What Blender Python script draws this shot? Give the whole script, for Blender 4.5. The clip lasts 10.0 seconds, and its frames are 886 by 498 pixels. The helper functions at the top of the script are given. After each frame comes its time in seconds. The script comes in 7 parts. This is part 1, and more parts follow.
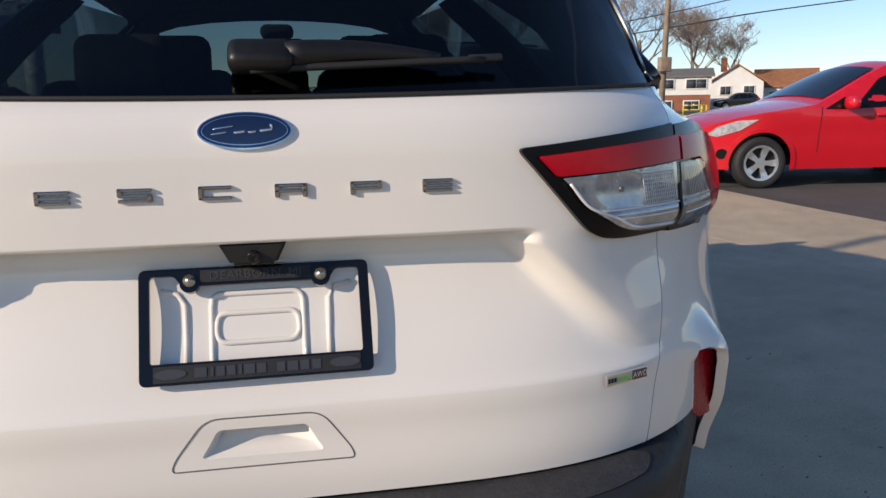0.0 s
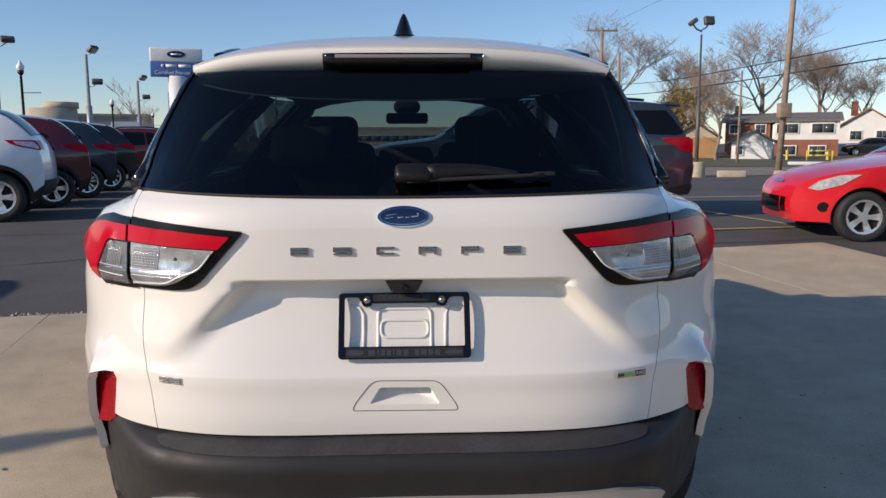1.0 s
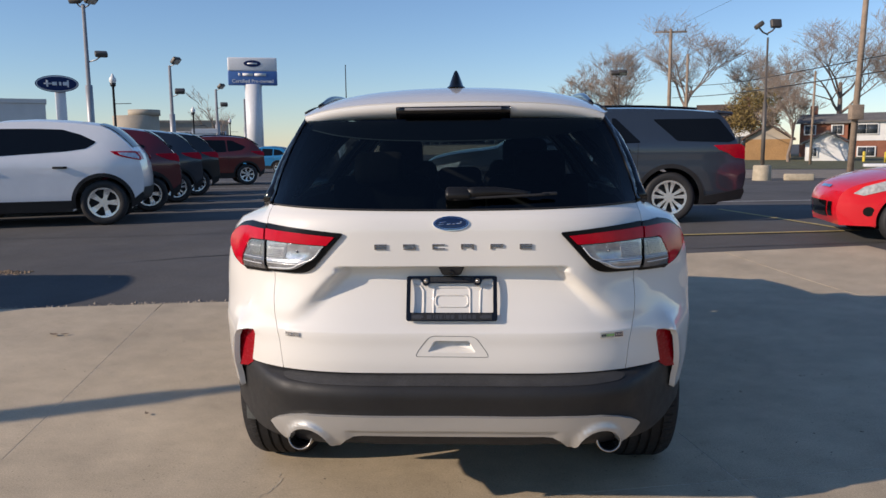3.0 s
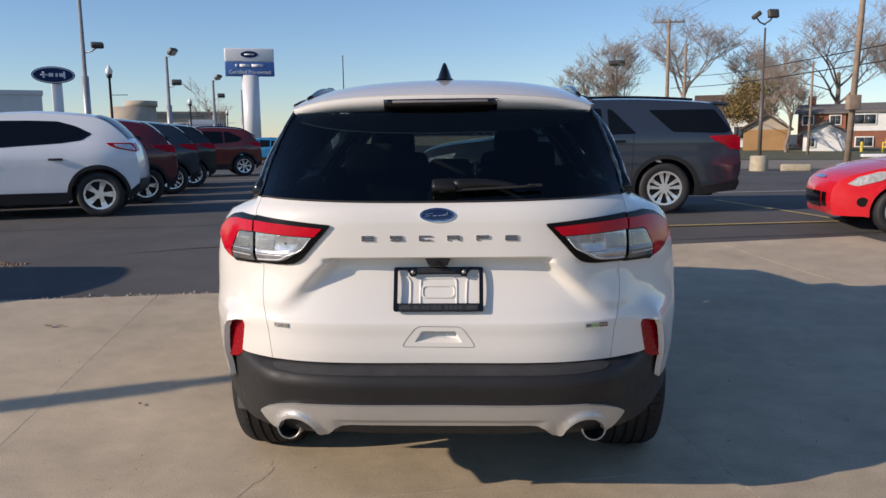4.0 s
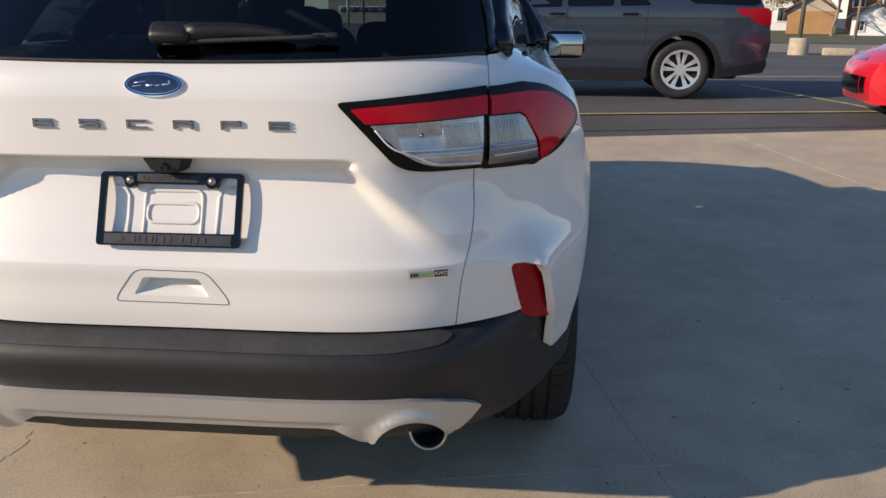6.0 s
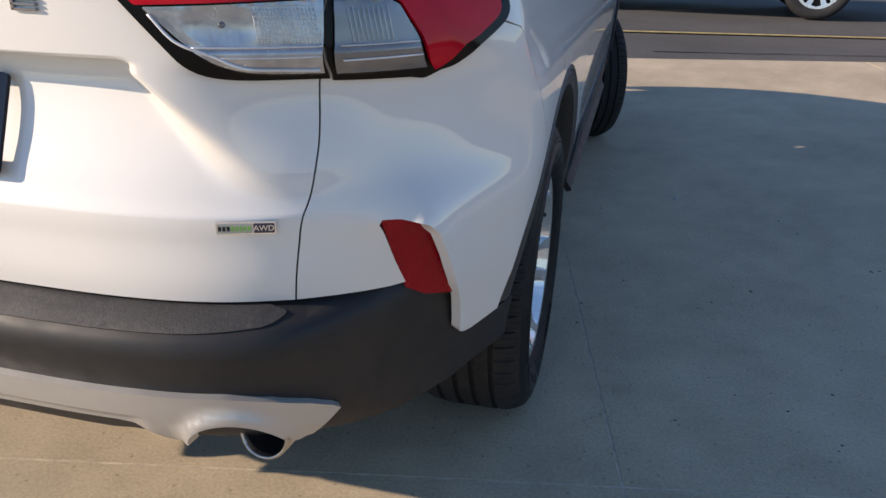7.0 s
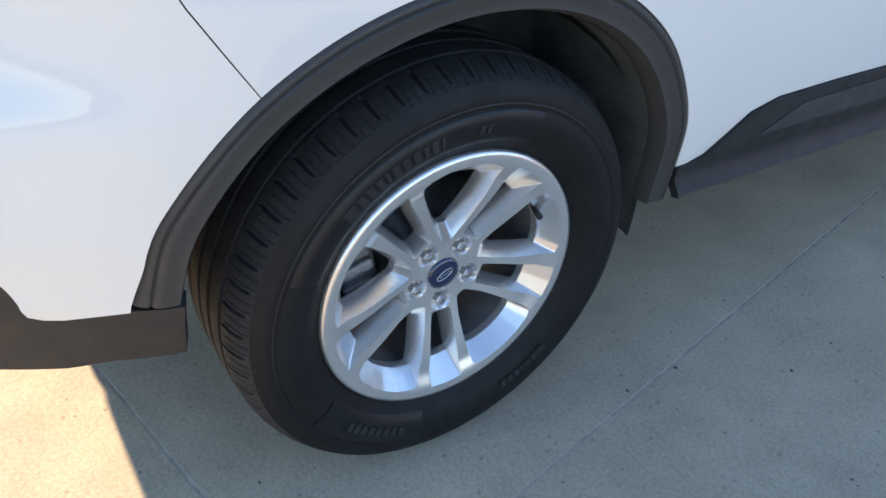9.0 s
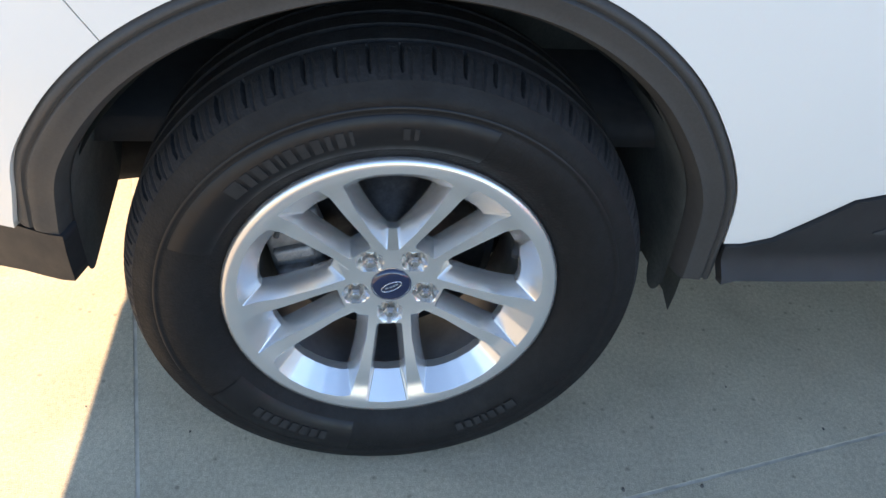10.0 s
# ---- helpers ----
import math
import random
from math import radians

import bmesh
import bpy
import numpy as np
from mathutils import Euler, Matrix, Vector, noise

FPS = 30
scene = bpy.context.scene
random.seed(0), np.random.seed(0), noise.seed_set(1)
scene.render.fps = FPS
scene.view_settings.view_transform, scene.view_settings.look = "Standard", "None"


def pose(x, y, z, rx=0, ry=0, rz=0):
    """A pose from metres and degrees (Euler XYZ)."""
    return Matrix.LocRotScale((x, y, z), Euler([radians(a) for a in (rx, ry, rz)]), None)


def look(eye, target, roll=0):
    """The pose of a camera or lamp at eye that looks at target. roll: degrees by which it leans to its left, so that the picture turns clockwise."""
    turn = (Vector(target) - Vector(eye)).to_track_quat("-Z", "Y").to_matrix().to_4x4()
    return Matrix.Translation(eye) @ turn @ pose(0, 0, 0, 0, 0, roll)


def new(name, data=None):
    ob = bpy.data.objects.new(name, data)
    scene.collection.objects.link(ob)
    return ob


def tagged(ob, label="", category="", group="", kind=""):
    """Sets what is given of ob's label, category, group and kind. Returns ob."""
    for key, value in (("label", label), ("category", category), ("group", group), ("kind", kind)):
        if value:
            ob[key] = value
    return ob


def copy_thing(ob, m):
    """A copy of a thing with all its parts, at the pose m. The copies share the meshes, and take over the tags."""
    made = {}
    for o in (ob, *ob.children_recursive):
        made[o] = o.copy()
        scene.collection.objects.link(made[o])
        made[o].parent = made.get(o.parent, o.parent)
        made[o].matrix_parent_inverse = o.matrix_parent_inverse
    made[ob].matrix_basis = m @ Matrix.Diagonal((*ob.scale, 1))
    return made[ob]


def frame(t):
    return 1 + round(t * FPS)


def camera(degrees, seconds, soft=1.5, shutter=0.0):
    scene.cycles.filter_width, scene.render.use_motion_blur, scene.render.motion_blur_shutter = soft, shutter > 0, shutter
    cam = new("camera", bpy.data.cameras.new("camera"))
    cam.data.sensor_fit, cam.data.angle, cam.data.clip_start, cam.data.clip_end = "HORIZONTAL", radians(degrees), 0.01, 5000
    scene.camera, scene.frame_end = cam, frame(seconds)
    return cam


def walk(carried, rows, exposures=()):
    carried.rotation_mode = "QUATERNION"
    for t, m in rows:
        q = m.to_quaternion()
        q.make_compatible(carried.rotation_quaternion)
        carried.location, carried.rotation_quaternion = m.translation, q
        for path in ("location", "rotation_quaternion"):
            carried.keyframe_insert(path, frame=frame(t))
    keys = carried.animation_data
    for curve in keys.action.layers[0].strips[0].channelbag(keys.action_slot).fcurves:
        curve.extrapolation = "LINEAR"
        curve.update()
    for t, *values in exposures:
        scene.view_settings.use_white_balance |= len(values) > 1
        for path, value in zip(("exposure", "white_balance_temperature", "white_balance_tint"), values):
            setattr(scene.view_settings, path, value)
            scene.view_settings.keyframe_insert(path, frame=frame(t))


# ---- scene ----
cam = camera(60.0, 10.0)
PATH = [
    (0, (0.064, -0.916, 1.157), (0.427, 1.015, 0.782), -0.9),
    (0.5, (0.041, -1.272, 1.252), (0.243, 0.691, 0.928), -0.5),
    (1, (0.017, -1.644, 1.292), (0.1, 0.336, 1.019), -0.2),
    (1.5, (0.074, -1.943, 1.339), (0.069, 0.041, 1.086), -0.2),
    (2, (0.107, -2.179, 1.357), (0.046, -0.196, 1.104), -0.4),
    (2.5, (0.089, -2.393, 1.373), (-0.002, -0.412, 1.114), -0.6),
    (4, (0.133, -2.48, 1.387), (0.046, -0.503, 1.099), -0.7),
    (4.5, (0.227, -2.25, 1.388), (0.156, -0.278, 1.066), -0.6),
    (5, (0.358, -2.005, 1.373), (0.293, -0.045, 0.984), -0.3),
    (5.5, (0.525, -1.689, 1.322), (0.432, 0.249, 0.837), -0.1),
    (7, (1.088, -0.819, 1.158), (0.648, 0.969, 0.378), 1.08),
    (7.5, (1.299, -0.504, 1.145), (0.618, 1.153, 0.255), 1.57),
    (8, (1.464, -0.190, 1.139), (0.541, 1.283, 0.151), 2.58),
    (8.5, (1.579, 0.108, 1.124), (0.426, 1.343, 0.053), 3.62),
    (9, (1.683, 0.382, 1.120), (0.354, 1.337, -0.030), 4.88),
    (9.5, (1.721, 0.656, 1.112), (0.256, 1.286, -0.095), 5.78),
    (10, (1.705, 0.898, 1.107), (0.164, 1.171, -0.138), 5.91),
]
EXPOSURES = [(0, 0.20, 6550), (1, 0.14, 6450), (2.5, 0.16, 6400), (4.5, 0.18, 6450), (5.5, 0.30, 6650), (7, 0.68, 6650), (7.5, 1.02, 6700), (8, 1.48, 6850), (8.5, 1.85, 7150), (9.2, 2.12, 7350), (10, 2.32, 7900)]
walk(cam, [(t, look(eye, target, roll)) for t, eye, target, roll in PATH], [(t, e, k, 16) for t, e, k in EXPOSURES])

from mathutils import geometry

# ---- light and sky ----
SUN_DIR = Vector((0.8324, 0.3758, -0.372)).normalized()
world = bpy.data.worlds.new("world")
scene.world = world
world.use_nodes = True
wn = world.node_tree
wn.nodes.clear()
sky = wn.nodes.new("ShaderNodeTexSky")
sky.sky_type, sky.sun_disc = "NISHITA", False
sky.sun_elevation, sky.sun_rotation = radians(22.2), radians(245.7)
sky.air_density, sky.dust_density, sky.ozone_density = 1.0, 0.03, 4.6
wbg = wn.nodes.new("ShaderNodeBackground")
wbg.inputs["Strength"].default_value = 0.118
wout = wn.nodes.new("ShaderNodeOutputWorld")
wn.links.new(sky.outputs[0], wbg.inputs["Color"])
wn.links.new(wbg.outputs[0], wout.inputs["Surface"])
sun_data = bpy.data.lights.new("sun", "SUN")
sun_data.energy, sun_data.angle, sun_data.color = 4.25, radians(0.55), (1.0, 0.85, 0.66)
sun = new("sun", sun_data)
sun.matrix_world = look((0, 0, 30), Vector((0, 0, 30)) + SUN_DIR)


# ---- materials ----
def ramp_noise(nt, scale, detail, lo, hi, coord, rough=0.6):
    n = nt.nodes.new("ShaderNodeTexNoise")
    n.inputs["Scale"].default_value, n.inputs["Detail"].default_value = scale, detail
    n.inputs["Roughness"].default_value = rough
    nt.links.new(coord, n.inputs["Vector"])
    r = nt.nodes.new("ShaderNodeMapRange")
    r.inputs["From Min"].default_value, r.inputs["From Max"].default_value = 0.3, 0.7
    r.inputs["To Min"].default_value, r.inputs["To Max"].default_value = lo, hi
    nt.links.new(n.outputs["Fac"], r.inputs["Value"])
    return r.outputs["Result"]


def mat(name, col, rough=0.5, metal=0.0, coat=0.0, var=0.06, scale=6.0, fine=0.0, fscale=120.0, bump=0.0, bscale=150.0, each=0.0, spec=0.5, rvar=0.08):
    """A surface with broad and fine variation of colour and gloss, and a fine relief."""
    m = bpy.data.materials.new(name)
    m.use_nodes = True
    nt = m.node_tree
    b = nt.nodes["Principled BSDF"]
    b.inputs["Roughness"].default_value, b.inputs["Metallic"].default_value = rough, metal
    b.inputs["Coat Weight"].default_value, b.inputs["Coat Roughness"].default_value = coat, 0.03
    b.inputs["Specular IOR Level"].default_value = spec
    tc = nt.nodes.new("ShaderNodeTexCoord")
    co = tc.outputs["Object"]
    fac = ramp_noise(nt, scale, 4, 1 - var, 1 + var, co)
    if fine:
        f2 = ramp_noise(nt, fscale, 3, 1 - fine, 1 + fine, co)
        mu = nt.nodes.new("ShaderNodeMath")
        mu.operation = "MULTIPLY"
        nt.links.new(fac, mu.inputs[0]), nt.links.new(f2, mu.inputs[1])
        fac = mu.outputs[0]
    if each:
        oi = nt.nodes.new("ShaderNodeObjectInfo")
        r = nt.nodes.new("ShaderNodeMapRange")
        r.inputs["To Min"].default_value, r.inputs["To Max"].default_value = 1 - each, 1 + each
        nt.links.new(oi.outputs["Random"], r.inputs["Value"])
        mu = nt.nodes.new("ShaderNodeMath")
        mu.operation = "MULTIPLY"
        nt.links.new(fac, mu.inputs[0]), nt.links.new(r.outputs["Result"], mu.inputs[1])
        fac = mu.outputs[0]
    vm = nt.nodes.new("ShaderNodeVectorMath")
    vm.operation = "SCALE"
    vm.inputs[0].default_value = col
    nt.links.new(fac, vm.inputs["Scale"])
    nt.links.new(vm.outputs["Vector"], b.inputs["Base Color"])
    if rvar:
        rr = ramp_noise(nt, scale * 2.3, 3, max(rough - rvar, 0.02), min(rough + rvar, 1.0), co)
        nt.links.new(rr, b.inputs["Roughness"])
    if bump:
        n = nt.nodes.new("ShaderNodeTexNoise")
        n.inputs["Scale"].default_value, n.inputs["Detail"].default_value = bscale, 4
        nt.links.new(co, n.inputs["Vector"])
        bp = nt.nodes.new("ShaderNodeBump")
        bp.inputs["Strength"].default_value, bp.inputs["Distance"].default_value = min(bump, 1.0), 0.004
        nt.links.new(n.outputs["Fac"], bp.inputs["Height"])
        nt.links.new(bp.outputs["Normal"], b.inputs["Normal"])
    return m


def glass_mat(name, tint, ior=1.5, rough=0.0):
    """Thin glass: what lies behind it, tinted, under a mirror that grows towards grazing angles."""
    m = bpy.data.materials.new(name)
    m.use_nodes = True
    nt = m.node_tree
    nt.nodes.clear()
    tr, gl = nt.nodes.new("ShaderNodeBsdfTransparent"), nt.nodes.new("ShaderNodeBsdfGlossy")
    tr.inputs["Color"].default_value = (*tint, 1)
    gl.inputs["Roughness"].default_value = rough
    lw, mx, out = nt.nodes.new("ShaderNodeLayerWeight"), nt.nodes.new("ShaderNodeMixShader"), nt.nodes.new("ShaderNodeOutputMaterial")
    lw.inputs["Blend"].default_value = 0.5
    pw, ad = nt.nodes.new("ShaderNodeMath"), nt.nodes.new("ShaderNodeMath")
    pw.operation, ad.operation = "POWER", "MULTIPLY_ADD"
    pw.inputs[1].default_value = 4.5
    base = ((ior - 1) / (ior + 1)) ** 2
    ad.inputs[1].default_value, ad.inputs[2].default_value = 1 - base, base
    nt.links.new(lw.outputs["Facing"], pw.inputs[0]), nt.links.new(pw.outputs[0], ad.inputs[0])
    nt.links.new(ad.outputs[0], mx.inputs[0]), nt.links.new(tr.outputs[0], mx.inputs[1])
    nt.links.new(gl.outputs[0], mx.inputs[2]), nt.links.new(mx.outputs[0], out.inputs["Surface"])
    return m


M_WHITE = mat("white_paint", (0.71, 0.69, 0.645), 0.45, spec=0.25, coat=1.0, var=0.012, scale=3, fine=0.008, fscale=900, rvar=0.03)
M_PLASTIC = mat("grained_black_plastic", (0.016, 0.016, 0.017), 0.55, spec=0.4, var=0.15, scale=9, fine=0.10, fscale=300, bump=0.12, bscale=900)
# black plastic in a lighter colour that stands in for bounced ground light
M_TRIM = mat("bounce_lit_black_plastic", (0.043, 0.041, 0.039), 0.55, spec=0.4, var=0.12, scale=7, fine=0.12, fscale=260, bump=0.12, bscale=900)
M_LINER = mat("dusty_arch_liner", (0.075, 0.080, 0.075), 0.75, var=0.4, scale=8, fine=0.2, fscale=200)
M_PLASTIC_SCUFF = mat("scuffed_black_plastic", (0.030, 0.030, 0.031), 0.58, var=0.25, scale=14, fine=0.30, fscale=160, bump=0.35, bscale=520)
M_SILVER = mat("silver_trim_paint", (0.50, 0.49, 0.47), 0.38, metal=0.55, var=0.04, scale=8, fine=0.03, fscale=700)
M_GLOSS = mat("gloss_black", (0.004, 0.004, 0.005), 0.08, spec=0.4, coat=0.15, var=0.1, rvar=0.02)
M_DARK = mat("dark_underbody", (0.010, 0.010, 0.011), 0.8, var=0.3, scale=12)
M_CABIN = mat("dark_cabin_fabric", (0.016, 0.016, 0.018), 0.85, var=0.25, scale=20, bump=0.3, bscale=500)
M_CHROME = mat("chrome", (0.82, 0.83, 0.85), 0.08, metal=1.0, var=0.05, rvar=0.03)
# chrome whose dark colour stands in for a reflection of dark ground
M_DARKCHROME = mat("dark_reflecting_chrome", (0.40, 0.40, 0.41), 0.12, metal=1.0, var=0.05, rvar=0.03)
M_STEEL = mat("brushed_steel", (0.45, 0.43, 0.41), 0.33, metal=1.0, var=0.15, scale=30, fine=0.1)
M_SOOT = mat("sooty_steel", (0.03, 0.027, 0.025), 0.7, metal=0.4, var=0.4, scale=30)
M_ALLOY = mat("silver_alloy", (0.74, 0.735, 0.72), 0.27, metal=0.82, var=0.02, scale=9, rvar=0.0)
M_RUBBER = mat("tyre_rubber", (0.0085, 0.0085, 0.0088), 0.58, spec=0.22, var=0.2, scale=14, fine=0.22, fscale=90, bump=0.25, bscale=260)
M_TREAD = mat("tyre_tread", (0.020, 0.019, 0.019), 0.78, spec=0.3, var=0.25, scale=20, fine=0.25, fscale=140, bump=0.4, bscale=300)
M_MARK = mat("raised_tyre_marks", (0.024, 0.024, 0.024), 0.72, spec=0.18, var=0.2, scale=40)
M_BAND = mat("smooth_tyre_rubber", (0.008, 0.008, 0.0088), 0.42, spec=0.30, var=0.15, scale=20, fine=0.1, fscale=80)
M_RED = mat("red_lamp_lens", (0.46, 0.003, 0.016), 0.12, spec=0.2, var=0.12, scale=25, rvar=0.03)
M_REDD = mat("red_reflector", (0.27, 0.001, 0.008), 0.25, coat=0.05, spec=0.2, var=0.12, scale=30, bump=0.15, bscale=600)
M_LAMPBACK = mat("silvered_lamp_bowl", (0.50, 0.515, 0.54), 0.20, metal=0.65, var=0.30, scale=22, bump=0.08, bscale=60)
M_LAMPBLACK = mat("black_lamp_housing", (0.003, 0.003, 0.004), 0.22, spec=0.18, var=0.1, rvar=0.02)
M_LENS = glass_mat("clear_lens", (0.90, 0.91, 0.92), 1.45)
M_REARGLASS = glass_mat("privacy_glass", (0.20, 0.25, 0.26), 1.5)
M_SIDEGLASS = glass_mat("side_glass", (0.16, 0.19, 0.20), 1.5)
M_SCREEN = glass_mat("windscreen_glass", (0.72, 0.78, 0.77), 1.5)
M_BLUE = mat("blue_enamel", (0.004, 0.012, 0.050), 0.18, coat=1.0, var=0.08)
M_GREEN = mat("green_print", (0.20, 0.42, 0.10), 0.35, var=0.05)
M_SEAM = mat("rubber_seam", (0.012, 0.012, 0.013), 0.7, var=0.1)
M_WIPER = mat("satin_black_wiper", (0.0075, 0.0075, 0.008), 0.45, spec=0.35, var=0.1, scale=20)
M_GROOVE = mat("shaded_groove", (0.12, 0.118, 0.112), 0.7, var=0.1)
M_MIRROR = mat("mirror_glass", (0.42, 0.44, 0.46), 0.02, metal=1.0, var=0.0, rvar=0)
M_DISC = mat("brake_iron", (0.05, 0.047, 0.045), 0.42, metal=0.9, var=0.2, scale=30, fine=0.15)
M_CALIPER = mat("cast_caliper", (0.20, 0.20, 0.20), 0.5, metal=0.6, var=0.3, scale=40, bump=0.5)


# ---- shaping ----
def part(name, bm, material, parent=None, label="", smooth=True):
    me = bpy.data.meshes.new(name)
    bm.to_mesh(me)
    bm.free()
    if smooth:
        for p in me.polygons:
            p.use_smooth = True
    mats = material if isinstance(material, (list, tuple)) else [material]
    for m in mats:
        me.materials.append(m)
    ob = new(name, me)
    if parent is not None:
        ob.parent = parent
    if label:
        tagged(ob, label=label)
    return ob


def thing(name, m, label, category, group="", kind=""):
    ob = new(name)
    ob.matrix_basis = m
    ob.empty_display_size = 0.2
    return tagged(ob, label, category, group, kind)


def sharp(ob, angle=35):
    """Smooth shading that breaks at edges steeper than the angle."""
    me = ob.data
    bm = bmesh.new()
    bm.from_mesh(me)
    lim = radians(angle)
    for e in bm.edges:
        e.smooth = not (len(e.link_faces) == 2 and e.calc_face_angle(0) > lim)
    bm.to_mesh(me)
    bm.free()
    return ob


def table(rows):
    """A smooth function through rows of (x, y)."""
    xs, ys = np.array([r[0] for r in rows], float), np.array([r[1] for r in rows], float)
    d = np.diff(ys) / np.diff(xs)
    t = np.r_[d[0], [0 if a * b <= 0 else 2 * a * b / (a + b) for a, b in zip(d[:-1], d[1:])], d[-1]]

    def f(x):
        x = min(max(x, xs[0]), xs[-1])
        i = min(max(int(np.searchsorted(xs, x)) - 1, 0), len(xs) - 2)
        h = xs[i + 1] - xs[i]
        k = (x - xs[i]) / h
        return float(ys[i] * (1 + 2 * k) * (1 - k) ** 2 + h * t[i] * k * (1 - k) ** 2 + ys[i + 1] * k * k * (3 - 2 * k) + h * t[i + 1] * k * k * (k - 1))

    return f


def smooth(a, b, x):
    k = min(max((x - a) / (b - a), 0.0), 1.0)
    return k * k * (3 - 2 * k)


def outline(pts, step=0.02, radius=0.0):
    """A closed line through 2D corners; a corner (u, v, r) is rounded by r."""
    n = len(pts)
    out = []
    for i in range(n):
        p = Vector(pts[i][:2])
        r = pts[i][2] if len(pts[i]) > 2 else radius
        a, b = Vector(pts[i - 1][:2]), Vector(pts[(i + 1) % n][:2])
        if r <= 0:
            out.append(p)
            continue
        da, db = (a - p), (b - p)
        k = min(r, da.length * 0.49, db.length * 0.49)
        s, e = p + da.normalized() * k, p + db.normalized() * k
        for j in range(7):
            w = j / 6
            out.append(s * (1 - w) ** 2 + p * 2 * w * (1 - w) + e * w * w)
    res = []
    for i, p in enumerate(out):
        q = out[(i + 1) % len(out)]
        m = max(1, int(math.ceil((q - p).length / step)))
        for j in range(m):
            res.append(p.lerp(q, j / m))
    clean = [res[0]]
    for p in res[1:]:
        if (p - clean[-1]).length > 1e-5:
            clean.append(p)
    return clean


def spline(pts, n=8):
    """Points of a smooth open line through 2D or 3D points."""
    v = [Vector(p) for p in pts]
    v = [v[0] * 2 - v[1]] + v + [v[-1] * 2 - v[-2]]
    out = []
    for i in range(1, len(v) - 2):
        for j in range(n):
            t = j / n
            a, b, c, d = v[i - 1 : i + 3]
            out.append(0.5 * (2 * b + (c - a) * t + (2 * a - 5 * b + 4 * c - d) * t * t + (3 * b - a - 3 * c + d) * t**3))
    return out + [v[-2]]


def inside(p, poly):
    c, j = False, len(poly) - 1
    for i in range(len(poly)):
        a, b = poly[i], poly[j]
        if (a[1] > p[1]) != (b[1] > p[1]) and p[0] < (b[0] - a[0]) * (p[1] - a[1]) / (b[1] - a[1]) + a[0]:
            c = not c
        j = i
    return c


def sheet(border, surf, du=0.02, dv=0.0, holes=(), rim=0.015, away=(0, 2.3, 0.75), rows=(), towards=None):
    """A panel: the 2D region inside border, less the holes, laid on surf(u, v), with its edges turned in by rim."""
    dv = dv or du
    loops = [border, *holes]
    pts = [Vector(p[:2]) for loop in loops for p in loop]
    edges, k = [], 0
    for loop in loops:
        edges += [(k + i, k + (i + 1) % len(loop)) for i in range(len(loop))]
        k += len(loop)
    arr = np.array([[p[0], p[1]] for p in pts])
    (u0, v0), (u1, v1) = arr.min(0), arr.max(0)
    us = np.arange(u0 + du / 2, u1, du)
    vs = sorted(list(np.arange(v0 + dv / 2, v1, dv)) + [r for r in rows if v0 < r < v1])
    lim = (0.45 * min(du, dv)) ** 2
    for v in vs:
        for u in us:
            if ((arr - (u, v)) ** 2).sum(1).min() < lim:
                continue
            if inside((u, v), border) and not any(inside((u, v), h) for h in holes):
                pts.append(Vector((u, v)))
    out = mathutils_cdt(pts, edges, 4 if holes else 1)
    bm = bmesh.new()
    vv = [bm.verts.new(surf(p[0], p[1])) for p in out[0]]
    for f in out[2]:
        c = sum((out[0][i] for i in f), Vector((0, 0))) / len(f)
        if any(inside(c, h) for h in holes):
            continue
        try:
            bm.faces.new([vv[i] for i in f])
        except ValueError:
            pass
    loose = [v for v in bm.verts if not v.link_faces]
    for v in loose:
        bm.verts.remove(v)
    bmesh.ops.recalc_face_normals(bm, faces=bm.faces[:])
    c = Vector(away)
    side = sum(((f.calc_center_median() - c).dot(f.normal) if towards is None else f.normal.dot(Vector(towards))) * f.calc_area() for f in bm.faces)
    if side < 0:
        bmesh.ops.reverse_faces(bm, faces=bm.faces[:])
    bm.normal_update()
    if rim:
        be = [e for e in bm.edges if len(e.link_faces) == 1]
        nm = {v: v.normal.copy() for e in be for v in e.verts}
        low = {v: bm.verts.new(v.co - nm[v] * rim) for v in nm}
        for e in be:
            a, b = e.verts
            l = next(l for l in e.link_loops)
            if l.vert is a:
                a, b = b, a
            e.smooth = False
            bm.faces.new((a, b, low[b], low[a]))
    return bm


def mathutils_cdt(pts, edges, kind):
    return geometry.delaunay_2d_cdt(pts, edges, [], kind, 1e-6)


def tube(paths, sides=8, closed=False, caps=True, bm=None):
    """Round bars along paths of (point, radius)."""
    bm = bm or bmesh.new()
    for path in paths:
        rings = []
        n = len(path)
        up = Vector((0.31, 0.17, 0.93)).normalized()
        for i, (p, r) in enumerate(path):
            p = Vector(p)
            a = Vector(path[i - 1][0]) if i or closed else p
            b = Vector(path[(i + 1) % n][0]) if i < n - 1 or closed else p
            d = (b - a).normalized()
            x = d.cross(up)
            if x.length < 0.15:
                x = d.cross(Vector((1, 0.2, 0)))
            x.normalize()
            y = d.cross(x)
            rings.append([bm.verts.new(p + (x * math.cos(2 * math.pi * k / sides) + y * math.sin(2 * math.pi * k / sides)) * r) for k in range(sides)])
        pairs = list(zip(rings, rings[1:])) + ([(rings[-1], rings[0])] if closed else [])
        for r0, r1 in pairs:
            for k in range(sides):
                bm.faces.new((r0[k], r0[(k + 1) % sides], r1[(k + 1) % sides], r1[k]))
        if caps and not closed:
            bm.faces.new(rings[0][::-1]), bm.faces.new(rings[-1])
    return bm


